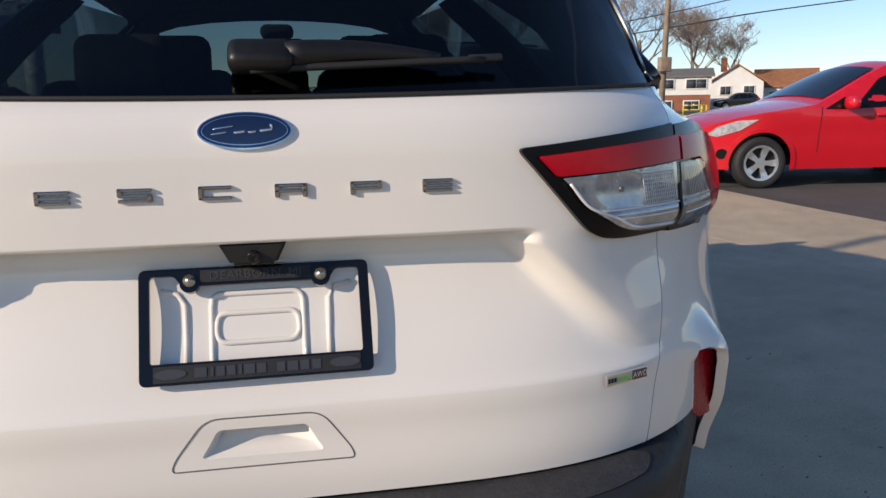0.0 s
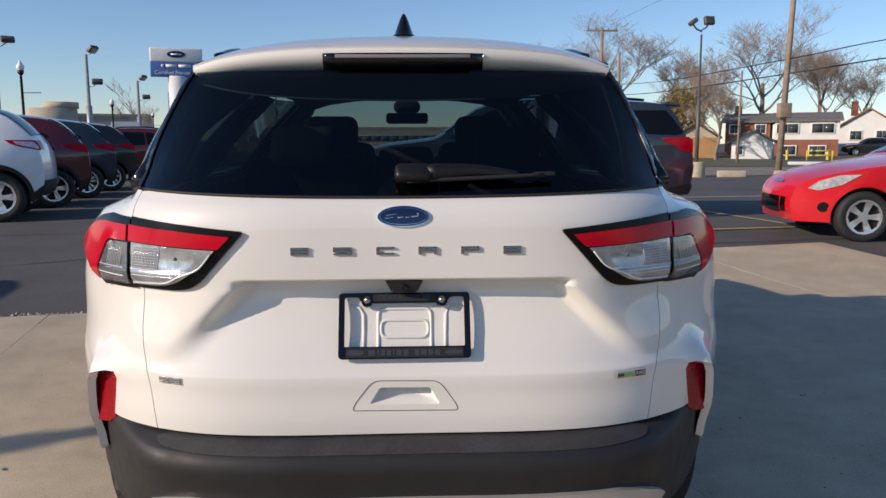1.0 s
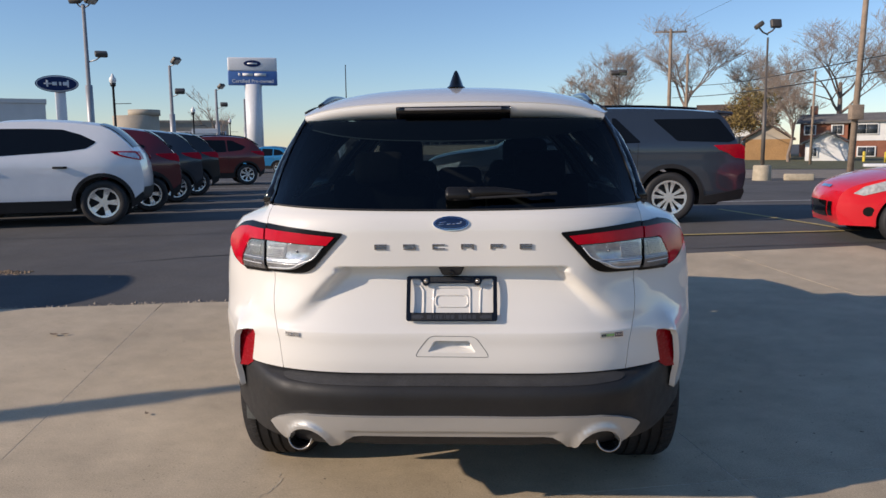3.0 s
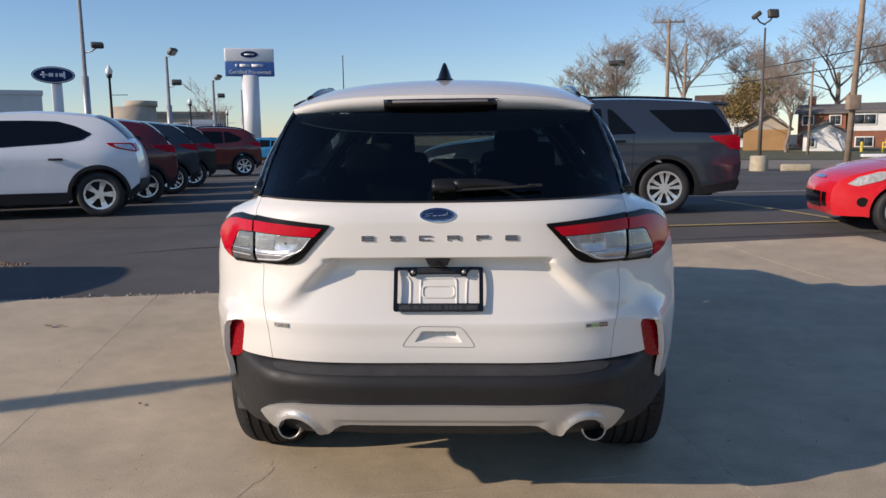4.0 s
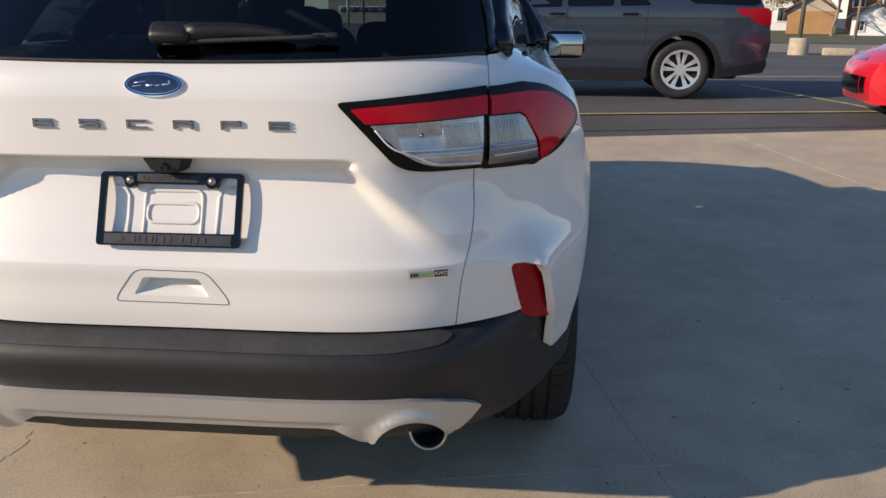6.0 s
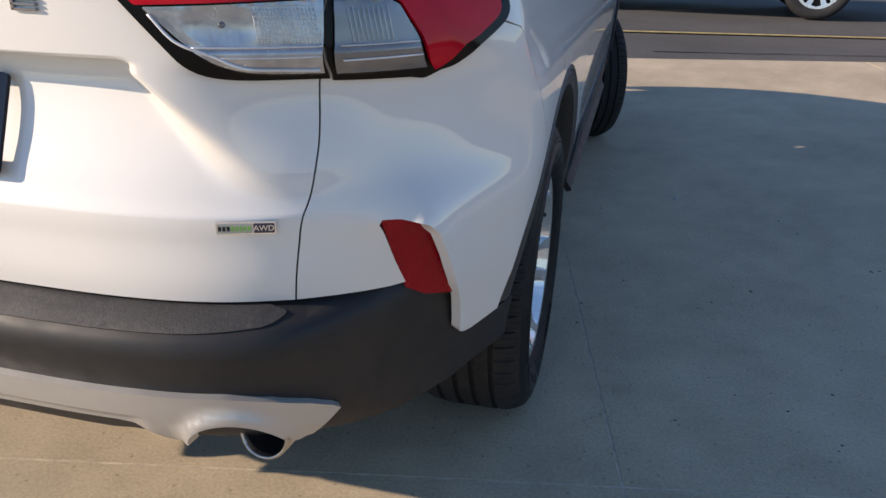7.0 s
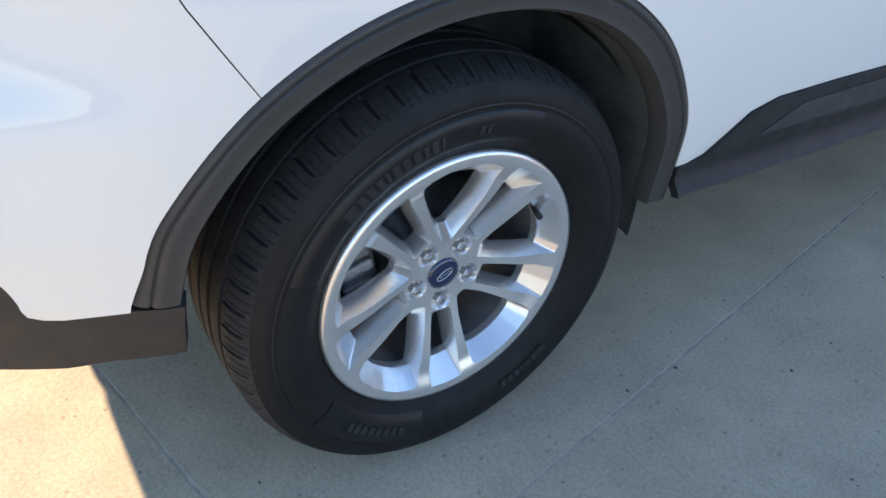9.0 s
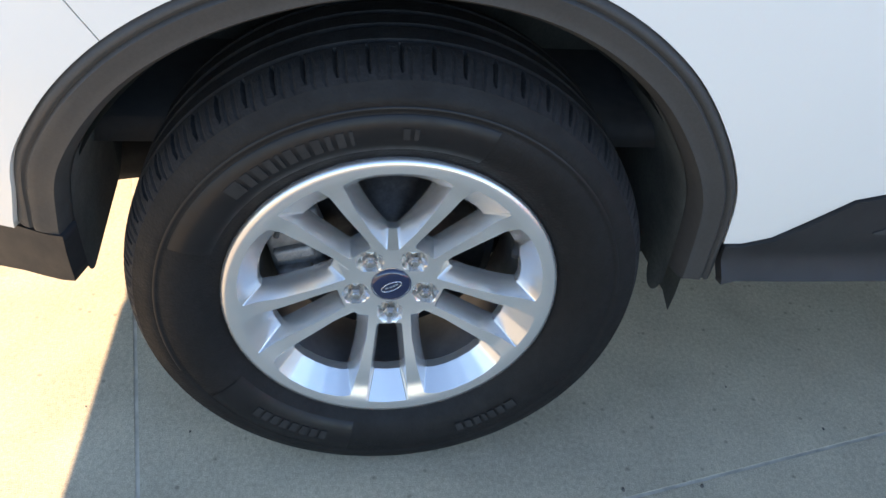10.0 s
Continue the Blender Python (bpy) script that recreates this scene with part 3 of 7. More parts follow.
# exhaust tips
for k in (1, -1):
    bm = lathe([(0.034, 0.10), (0.0375, 0.004), (0.0410, 0.0), (0.0445, 0.005), (0.0445, 0.05), (0.043, 0.20)], 40)
    bmesh.ops.transform(bm, matrix=Matrix.Translation((k * 0.546, 0.142, 0.359)) @ Matrix.Rotation(radians(90), 4, "Z") @ Matrix.Rotation(radians(9), 4, "Y"), verts=bm.verts)
    tip = part("exhaust_tip", bm, M_STEEL, car, "round polished steel exhaust tip")
    bm = lathe([(0.0352, 0.012), (0.0348, 0.09), (0.001, 0.09)], 30)
    bmesh.ops.transform(bm, matrix=Matrix.Translation((k * 0.546, 0.142, 0.359)) @ Matrix.Rotation(radians(90), 4, "Z") @ Matrix.Rotation(radians(9), 4, "Y"), verts=bm.verts)
    part("pipe", bm, M_SOOT, tip)

# tail lamps
LAMP_IN = [(0.394, 1.092, 0.014), (0.55, 1.104), (0.714, 1.116), (0.681, 1.03), (0.671, 0.947), (0.56, 0.949, 0.03), (0.500, 0.961, 0.045)]
LAMP_OUT = [(0.720, 1.114), (0.80, 1.116), (0.862, 1.104, 0.03), (0.912, 1.060, 0.03), (0.912, 1.020, 0.03), (0.872, 0.984, 0.02), (0.826, 0.956, 0.01), (0.787, 0.937, 0.006), (0.770, 0.941), (0.675, 0.944), (0.684, 1.03)]
SL = pushed(S_BODY, 0.013)


def S_LAMP(s, z):
    p = SL(s, z)
    return p


M_RIB = mat("pale_lens_ribs", (0.78, 0.79, 0.80), 0.2, metal=0.2, var=0.1)


M_CUP = mat("smoky_lamp_cup", (0.24, 0.24, 0.25), 0.2, metal=0.55, var=0.2, scale=25)


for k in (1, -1):
    lamp = part("tail_lamp", sheet(sided(outline(LAMP_IN, 0.012), k), pushed(S_BODY, 0.010), 0.016, rim=0.03), M_LAMPBLACK, car, "tail lamp with red upper band and clear lower lens")
    outer = part("tail_lamp", sheet(sided(outline(LAMP_OUT, 0.012), k), pushed(S_BODY, 0.010), 0.016, rim=0.03), M_LAMPBLACK, car, "wrap-around outer tail lamp with red lens")
    red_in = outline([(0.423, 1.080, 0.006), (0.55, 1.0890), (0.704, 1.0975), (0.695, 1.060), (0.55, 1.054), (0.449, 1.051, 0.004)], 0.012)
    part("red_lens", sheet(sided(red_in, k), pushed(S_BODY, 0.0195), 0.014, rim=0.008), M_RED, lamp)
    clear = outline([(0.457, 1.048, 0.004), (0.55, 1.051), (0.686, 1.057), (0.670, 0.970), (0.570, 0.971, 0.03), (0.522, 0.982, 0.04)], 0.01)
    back = pushed(S_BODY, 0.0185)

    def S_BACK(s, z, f=back):
        p = f(s, z)
        a = abs(s)
        cup = math.hypot((a - 0.556) / 0.050, (z - 1.026) / 0.030)
        p.y += 0.0035 * max(0.0, 1 - cup * cup) + 0.0004 * math.sin(a * 900) * smooth(0.50, 0.52, a)
        p.y += 0.0030 * smooth(0.990, 0.996, z) + 0.0012 * smooth(0.980, 0.976, z)
        return p

    part("lamp_bowl", sheet(sided(clear, k), S_BACK, 0.004, 0.004, rim=0.004), M_LAMPBACK, lamp)
    part("clear_lens", sheet(sided(clear, k), pushed(S_BODY, 0.0215), 0.014, rim=0.0), M_LENS, lamp)
    SR = pushed(S_BODY, 0.0172)
    part("lens_grid", tube([[(SR(k * a, z), 0.0008) for z in (0.998, 1.012, 1.028, 1.047)] for a in np.arange(0.600, 0.674, 0.0046)] + [[(SR(k * a, z), 0.0007) for a in np.linspace(0.600, 0.675, 8)] for z in np.arange(1.000, 1.050, 0.0062)], 4), M_RIB, lamp)
    part("lens_grid", tube([[(SR(k * a, z), 0.0007) for z in (0.979, 0.985, 0.993)] for a in np.arange(0.604, 0.668, 0.0050)], 4), M_RIB, lamp)
    part("bulb_cap", lathe([(0.0001, 0.0), (0.0035, 0.001), (0.005, 0.006), (0.005, 0.012)], 16), M_CUP, lamp).matrix_basis = Matrix.Translation(SR(k * 0.556, 1.026)) @ Matrix.Rotation(radians(90), 4, "Z")
    for z, a0, a1, rr in ((0.9830, 0.545, 0.671, 0.0012), (0.9960, 0.510, 0.675, 0.0016)):
        part("lens_bar", tube([[(pushed(S_BODY, 0.0188)(k * a, z), rr) for a in np.linspace(a0, a1, 12)]], 6), M_RIB, lamp)
    part("light_guide", tube([[(pushed(S_BODY, 0.0190)(k * a, z), 0.0024) for a, z in spline([(0.466, 1.040), (0.492, 1.006), (0.526, 0.990), (0.570, 0.9765), (0.62, 0.975), (0.667, 0.974)], 6)]], 6), M_RIB, lamp)
    red_out = outline([(0.712, 1.0955), (0.80, 1.098), (0.855, 1.090, 0.025), (0.896, 1.052, 0.03), (0.894, 1.024, 0.02), (0.860, 0.994, 0.01), (0.826, 0.974), (0.800, 0.960), (0.794, 1.0), (0.776, 1.050), (0.766, 1.058), (0.703, 1.059)], 0.01)
    part("red_lens", sheet(sided(red_out, k), pushed(S_BODY, 0.0195), 0.012, rim=0.008), M_RED, outer)
    clo = outline([(0.698, 1.055), (0.763, 1.054), (0.773, 1.046), (0.788, 1.0), (0.792, 0.966), (0.684, 0.968)], 0.01)
    part("lamp_bowl", sheet(sided(clo, k), S_BACK, 0.004, 0.005, rim=0.004), M_CUP, outer)
    part("lens_grid", tube([[(pushed(S_BODY, 0.0190)(k * a, z), 0.0008) for z in (1.000, 1.015, 1.030, 1.046)] for a in np.arange(0.712, 0.762, 0.0058)], 4), M_RIB, outer)
    for z, a1 in ((0.9950, 0.788), (0.980, 0.790)):
        part("lens_bar", tube([[(pushed(S_BODY, 0.0190)(k * a, z), 0.0014) for a in np.linspace(0.696, a1, 10)]], 6), M_RIB, outer)
    part("clear_lens", sheet(sided(clo, k), pushed(S_BODY, 0.0215), 0.014, rim=0.0), M_LENS, outer)

# rear window with its surround
glass_top = 1.484
gl = [(s, 1.168 + 0.014 * (s / 0.74) ** 2) for s in np.linspace(-0.742, 0.742, 60)]
gl += [(0.758, 1.19), (0.785, 1.26), (0.808, 1.33), (0.834, 1.40), (0.865, 1.46), (0.870, glass_top)] + [(s, glass_top) for s in np.linspace(0.74, -0.74, 30)]
gl += [(-0.870, glass_top), (-0.865, 1.46), (-0.834, 1.40), (-0.808, 1.33), (-0.785, 1.26), (-0.758, 1.19)]
part("rear_window", sheet(outline(gl, 0.03), pushed(S_BODY, 0.002), 0.05, rim=0.0), M_REARGLASS, gate, "dark tinted rear window")
part("window_seal", tube([[(pushed(S_BODY, 0.003)(s, 1.1655 + 0.014 * (s / 0.74) ** 2), 0.0035) for s in np.linspace(-0.745, 0.745, 60)]], 6), M_SEAM, gate)
# dark band printed round the glass
band = outline([(-0.855, 1.462), (-0.78, 1.448), (-0.60, 1.428), (-0.35, 1.412), (0, 1.406), (0.35, 1.412), (0.60, 1.428), (0.78, 1.448), (0.855, 1.462), (0.868, glass_top), (-0.868, glass_top)], 0.03)
part("glass_band", sheet(band, pushed(S_BODY, -0.006), 0.04, rim=0.0), mat("dark_gate_lining", (0.022, 0.020, 0.018), 0.5), gate)
part("lining_edge", tube([[(pushed(S_BODY, -0.004)(s, zz), 0.0022) for s, zz in spline([(-0.80, 1.452), (-0.60, 1.427), (-0.35, 1.411), (0, 1.405), (0.30, 1.409)], 8)]], 6), mat("pale_lining_edge", (0.30, 0.30, 0.29), 0.5), gate)
for k in (1, -1):
    pil = outline([(0.760, 1.186), (0.790, 1.26), (0.813, 1.33), (0.839, 1.40), (0.870, 1.46), (0.885, 1.494), (0.99, 1.494), (0.96, 1.44), (0.91, 1.34), (0.85, 1.24), (0.80, 1.188)], 0.02)
    part("pillar_trim", sheet(sided(pil, k), pushed(S_BODY, 0.006), 0.02, rim=0.012), M_LAMPBLACK, gate, "gloss black window pillar trim")
    inb = outline([(0.71, 1.182), (0.760, 1.186), (0.792, 1.26), (0.815, 1.33), (0.841, 1.40), (0.872, 1.46), (0.880, 1.488), (0.835, 1.488), (0.80, 1.40), (0.765, 1.30)], 0.02)
    part("glass_band", sheet(sided(inb, k), pushed(S_BODY, -0.006), 0.03, rim=0.0), M_GLOSS, gate)
    # side windows
    q = outline([(0.98, 1.19, 0.02), (1.62, 1.172), (1.66, 1.47, 0.02), (1.26, 1.46, 0.1)], 0.05)
    part("quarter_window", sheet(sided(q, k), S_BODY, 0.08, rim=0.0), M_SIDEGLASS, car, "tinted rear quarter window")
    q = outline([(1.68, 1.172), (2.72, 1.165), (2.72, 1.52), (1.72, 1.48)], 0.05)
    part("door_window", sheet(sided(q, k), S_BODY, 0.08, rim=0.0), M_SIDEGLASS, car)
    q = outline([(2.82, 1.165), (3.62, 1.13), (3.10, 1.45), (2.82, 1.52)], 0.05)
    part("door_window", sheet(sided(q, k), S_BODY, 0.08, rim=0.0), M_SCREEN, car)
    for a, b in (((1.64, 1.165), (1.69, 1.50)), ((2.77, 1.16), (2.77, 1.54)), ((0.82, 1.185), (1.16, 1.50)), ((3.66, 1.10), (3.02, 1.55))):
        pts = [S_BODY(k * (a[0] + (b[0] - a[0]) * t), a[1] + (b[1] - a[1]) * t) for t in np.linspace(0, 1, 8)]
        part("window_pillar", tube([[(p, 0.032) for p in pts]], 8), M_GLOSS, car)
    for pts in ([(0.80, 1.19), (1.16, 1.19), (1.36, 1.50), (0.90, 1.49)], [(1.58, 1.17), (1.80, 1.17), (1.80, 1.50), (1.62, 1.50)], [(2.60, 1.16), (2.92, 1.16), (2.88, 1.54), (2.64, 1.54)], [(3.40, 1.12), (3.70, 1.10), (3.10, 1.54), (2.96, 1.54)]):
        part("pillar_lining", sheet(sided(outline(pts, 0.05), k), pushed(S_BODY, -0.035), 0.06, rim=0.0), M_CABIN, car)
    part("belt_trim", tube([[(S_BODY(k * s, 1.166) + Vector((k * 0.002, 0, 0)), 0.008) for s in np.linspace(0.95, 3.5, 30)]], 6), M_GLOSS, car)


# roof and spoiler
Z_ROOF = table([(0.40, 1.530), (0.47, 1.556), (0.60, 1.590), (0.90, 1.632), (1.30, 1.655), (1.90, 1.660), (2.50, 1.632), (2.95, 1.585)])


def S_ROOF(x, y):
    a = abs(x) / 0.62
    return Vector((x, y, Z_ROOF(y) - 0.050 * a * a - 0.042 * a**6))


edge = [(x, 0.448 + 0.22 * x * x) for x in np.linspace(-0.572, 0.572, 40)]
rf = edge + [(0.60, 0.62), (0.625, 0.9), (0.64, 1.6), (0.62, 2.4), (0.575, 2.86)] + [(x, 2.95 - 0.2 * x * x) for x in np.linspace(0.55, -0.55, 20)] + [(-0.575, 2.86), (-0.62, 2.4), (-0.64, 1.6), (-0.625, 0.9), (-0.60, 0.62)]
roof = part("roof", sheet(outline(rf, 0.03), S_ROOF, 0.05, rim=0.03, towards=(0, 0, 1)), M_WHITE, car, "white roof with rear spoiler lip")
# spoiler's rear face, sloping under to the window
bm = bmesh.new()
prof = []
for x in np.linspace(-0.572, 0.572, 48):
    y = 0.448 + 0.22 * x * x
    t = S_ROOF(x, y)
    prof.append([bm.verts.new(v) for v in (t + Vector((0, 0.012, 0.002)), t + Vector((0, -0.001, -0.006)), Vector((x, y + 0.008, t.z - 0.030)), Vector((x, y + 0.030, min(t.z - 0.052, 1.506))), Vector((x * 1.0, y + 0.075, 1.488)))])
for a, b in zip(prof, prof[1:]):
    for i in range(4):
        bm.faces.new((a[i], b[i], b[i + 1], a[i + 1]))
part("spoiler", bm, M_WHITE, roof, "white roof spoiler")
# high brake lamp in its black housing
bm = bmesh.new()
prof = []
for x in np.linspace(-0.214, 0.214, 20):
    y = 0.448 + 0.22 * x * x
    prof.append([bm.verts.new(v) for v in (Vector((x, y + 0.004, 1.532)), Vector((x, y - 0.004, 1.526)), Vector((x, y + 0.004, 1.505)), Vector((x, y + 0.022, 1.486)), Vector((x, y + 0.10, 1.472)))])
for a, b in zip(prof, prof[1:]):
    for i in range(4):
        bm.faces.new((a[i], b[i], b[i + 1], a[i + 1]))
for c in (prof[0], prof[-1]):
    bm.faces.new(c)
hb = part("brake_lamp_housing", bm, M_GLOSS, car, "gloss black high brake lamp housing")
part("brake_lamp", box((0.36, 0.012, 0.010), (0, 0.447, 1.521), 0.003), mat("smoked_lens", (0.20, 0.19, 0.19), 0.15, coat=0.8), hb)
# shark fin aerial
bm = bmesh.new()
prev = None
for t in np.linspace(0, 1, 9):
    z = 1.632 + 0.072 * t
    y0, y1 = 0.845 + 0.055 * t**0.7, 1.00 - 0.085 * t**1.3
    w = 0.030 * (1 - t) ** 0.8 + 0.004 if t > 0.12 else 0.042 - 0.06 * t
    rg = [bm.verts.new((w * math.sin(a) , (y0 + y1) / 2 + (y1 - y0) / 2 * math.cos(a), z)) for a in np.linspace(0, 2 * math.pi, 16, endpoint=False)]
    if prev:
        for i in range(16):
            bm.faces.new((prev[i], prev[(i + 1) % 16], rg[(i + 1) % 16], rg[i]))
    prev = rg
bm.faces.new(prev)
part("aerial", bm, M_GLOSS, roof, "black shark-fin roof aerial")
for k in (1, -1):
    pts = [S_ROOF(k * (0.552 + 0.01 * smooth(0.7, 1.2, y)), y) + Vector((0, 0, 0.003 + 0.018 * smooth(0.70, 1.1, y) * smooth(2.55, 2.35, y))) for y in np.linspace(0.70, 2.55, 24)]
    part("roof_rail", tube([[(p, 0.007 + 0.006 * smooth(0, 4, min(i, 23 - i))) for i, p in enumerate(pts)]], 8), M_GLOSS, roof, "black roof rail")
    part("ditch_trim", tube([[(S_ROOF(k * 0.60, y) + Vector((0, 0, 0.002)), 0.006) for y in np.linspace(0.66, 2.7, 24)]], 6), M_SEAM, roof)

# windscreen, bonnet, nose
def S_SCREEN(x, t):
    y = 2.93 + 0.80 * t - (0.16 + 0.12 * t) * (x / 0.7) ** 2
    return Vector((x * (0.80 + 0.24 * t), y, 1.592 - 0.50 * t - 0.055 * (1 - t) * (x / 0.7) ** 2))


part("windscreen", sheet(outline([(-0.70, 0), (0.70, 0), (0.72, 1), (-0.72, 1)], 0.08), S_SCREEN, 0.1, rim=0.0), M_SCREEN, car, "clear windscreen")
Z_HOOD = table([(3.55, 1.095), (3.9, 1.085), (4.3, 1.05), (4.52, 0.985), (4.66, 0.87), (4.74, 0.72), (4.77, 0.50)])
bm = bmesh.new()
rows = []
for y in np.linspace(3.55, 4.77, 24):
    hw = 0.84 - 0.05 * smooth(3.6, 4.2, y) - 0.20 * smooth(4.25, 4.72, y)
    rows.append([bm.verts.new((u * hw, y - 0.10 * u * u * smooth(4.0, 4.7, y) + 0.02, Z_HOOD(y) - 0.045 * u * u)) for u in np.linspace(-1, 1, 17)])
for a, b in zip(rows, rows[1:]):
    for i in range(16):
        bm.faces.new((a[i], a[i + 1], b[i + 1], b[i]))
part("bonnet", bm, M_WHITE, car)
bm = box((1.40, 0.10, 0.34), (0, 4.60, 0.42), 0.04)
part("front_bumper", bm, M_PLASTIC, car)
for k in (1, -1):
    part("cowl_corner", box((0.14, 0.9, 0.42), (k * 0.74, 3.95, 0.80), 0.05), M_DARK, car)

# underbody and inner shell
bm = box((1.30, 3.70, 0.10), (0, 2.55, 0.28), 0.03)
box((1.10, 0.10, 0.22), (0, 0.36, 0.46), 0.02, bm=bm)
box((0.84, 0.26, 0.10), (0, 0.36, 0.41), 0.04, bm=bm)
part("underbody", bm, M_DARK, car)
for k in (1, -1):
    bm = tube([[((k * 0.10, 0.7, 0.30), 0.045), ((k * 0.45, 0.55, 0.33), 0.05), ((k * 0.54, 0.32, 0.345), 0.04)]], 10)
    part("exhaust_pipe", bm, M_SOOT, car)
    part("axle_arm", tube([[((0, 0.98, 0.33), 0.045), ((k * 0.72, 0.96, 0.34), 0.05)]], 10), M_DARK, car)
    # inner corner panels keep light out of the seams
    q = outline([(0.50, 0.62), (0.88, 0.62), (0.90, 1.15), (0.62, 1.17)], 0.05)
    part("inner_panel", sheet(sided(q, k), pushed(S_BODY, -0.045), 0.06, rim=0.0), M_DARK, car)
    q = outline([(1.05, 0.84), (3.5, 0.60), (3.5, 1.15), (1.05, 1.15)], 0.08)
    part("inner_panel", sheet(sided(q, k), pushed(S_BODY, -0.05), 0.2, rim=0.0), M_DARK, car)
q = outline([(-0.55, 0.62), (0.55, 0.62), (0.60, 1.155), (-0.60, 1.155)], 0.06)
part("inner_panel", sheet(q, pushed(S_GATE, -0.06), 0.08, rim=0.0), M_DARK, car)

# cabin
bm = box((1.50, 3.0, 0.04), (0, 2.0, 0.55), 0.0)
box((1.24, 0.72, 0.04), (0, 0.66, 0.98), 0.02, bm=bm)
part("cabin_floor", bm, M_CABIN, car)
bm = bmesh.new()
g = []
for y in np.linspace(0.60, 2.9, 14):
    g.append([bm.verts.new(S_ROOF(x, y) - Vector((0, 0, 0.045))) for x in np.linspace(-0.59, 0.59, 9)])
for a, b in zip(g, g[1:]):
    for i in range(8):
        bm.faces.new((a[i], a[i + 1], b[i + 1], b[i]))
part("headliner", bm, mat("grey_headliner", (0.05, 0.05, 0.05), 0.9), car)


def seat(x, y, wide, name):
    st = part(name, box((wide, 0.17, 0.62), (x, y, 0.93), 0.06, 3, rot(-14)), M_CABIN, car, "dark cloth car seat")
    part("cushion", box((wide, 0.48, 0.16), (x, y + 0.30, 0.66), 0.05, 3), M_CABIN, st)
    return st


for x in (-0.40, 0.40):
    s = seat(x, 1.50, 0.52, "rear_seat")
    part("headrest", box((0.26, 0.10, 0.17), (x, 1.43, 1.275), 0.045, 3, rot(-10)), M_CABIN, s)
    s = seat(x * 0.95, 2.42, 0.50, "front_seat")
    part("headrest", box((0.27, 0.11, 0.20), (x * 0.95, 2.30, 1.33), 0.05, 3, rot(-10)), M_CABIN, s)
    part("seat_top", box((0.44, 0.13, 0.20), (x * 0.95, 2.31, 1.20), 0.06, 3, rot(-12)), M_CABIN, s)
s = part("rear_seat", box((0.26, 0.15, 0.60), (0, 1.50, 0.92), 0.05, 3, rot(-14)), M_CABIN, car)
part("headrest", box((0.22, 0.09, 0.12), (0, 1.43, 1.22), 0.04, 3, rot(-10)), M_CABIN, s)
bm = box((1.40, 0.42, 0.26), (0, 3.36, 0.95), 0.08, 3)
box((0.24, 0.03, 0.18), (0.0, 3.17, 1.10), 0.01, bm=bm)
part("dashboard", bm, M_CABIN, car)
part("steering_wheel", tube([[((-0.38 + 0.18 * math.cos(a), 3.02 + 0.06 * math.sin(a), 0.98 + 0.17 * math.sin(a)), 0.015) for a in np.linspace(0, 2 * math.pi, 28, endpoint=False)]], 8, closed=True), M_CABIN, car)
mir = part("interior_mirror", box((0.25, 0.04, 0.065), (0, 3.00, 1.44), 0.02, 3), M_CABIN, car)
part("mirror_mount", box((0.16, 0.12, 0.07), (0, 3.08, 1.51), 0.03, 3), M_CABIN, mir)
for k in (1, -1):
    mi = part("door_mirror", box((0.24, 0.12, 0.16), (k * 1.03, 3.28, 1.10), 0.045, 3), M_GLOSS, car, "black door mirror")
    part("mirror_glass", box((0.19, 0.006, 0.12), (k * 1.035, 3.217, 1.10), 0.002), M_MIRROR, mi)
    part("mirror_arm", box((0.12, 0.06, 0.05), (k * 0.90, 3.30, 1.06), 0.02), M_GLOSS, mi)

# wiper
SG = pushed(S_BODY, 0.020)
wp = part("wiper", box((0.088, 0.036, 0.046), SG(0.028, 1.208) + Vector((0, -0.008, 0)), 0.013, 3, rot(-42)), M_WIPER, car, "black rear wiper arm and blade")
pts = [(SG(0.065 + 0.25 * t, 1.209 + 0.006 * math.sin(math.pi * t) - 0.004 * t) + Vector((0, -0.006 * (1 - t), 0)), 0.0205 - 0.013 * t**1.6) for t in np.linspace(0, 1, 10)]
part("arm", tube([pts], 8), M_WIPER, wp)
pts = [(SG(0.01 + 0.38 * t, 1.190 + 0.013 * t), 0.0055) for t in np.linspace(0, 1, 12)]
part("blade", tube([pts], 6), M_SEAM, wp)
part("blade_end", box((0.050, 0.011, 0.011), SG(0.392, 1.205), 0.003, turn=rot(0, -2)), M_PLASTIC, wp)

# round-cornered badge, letters and small marks on the tailgate


def disc_on(surf, u0, v0, a, b, off, rim, n=48):
    loop = [Vector((u0 + a * math.cos(t), v0 + b * math.sin(t))) for t in np.linspace(0, 2 * math.pi, n, endpoint=False)]
    return sheet(loop, pushed(surf, off), min(a, b) * 0.4, rim=rim)


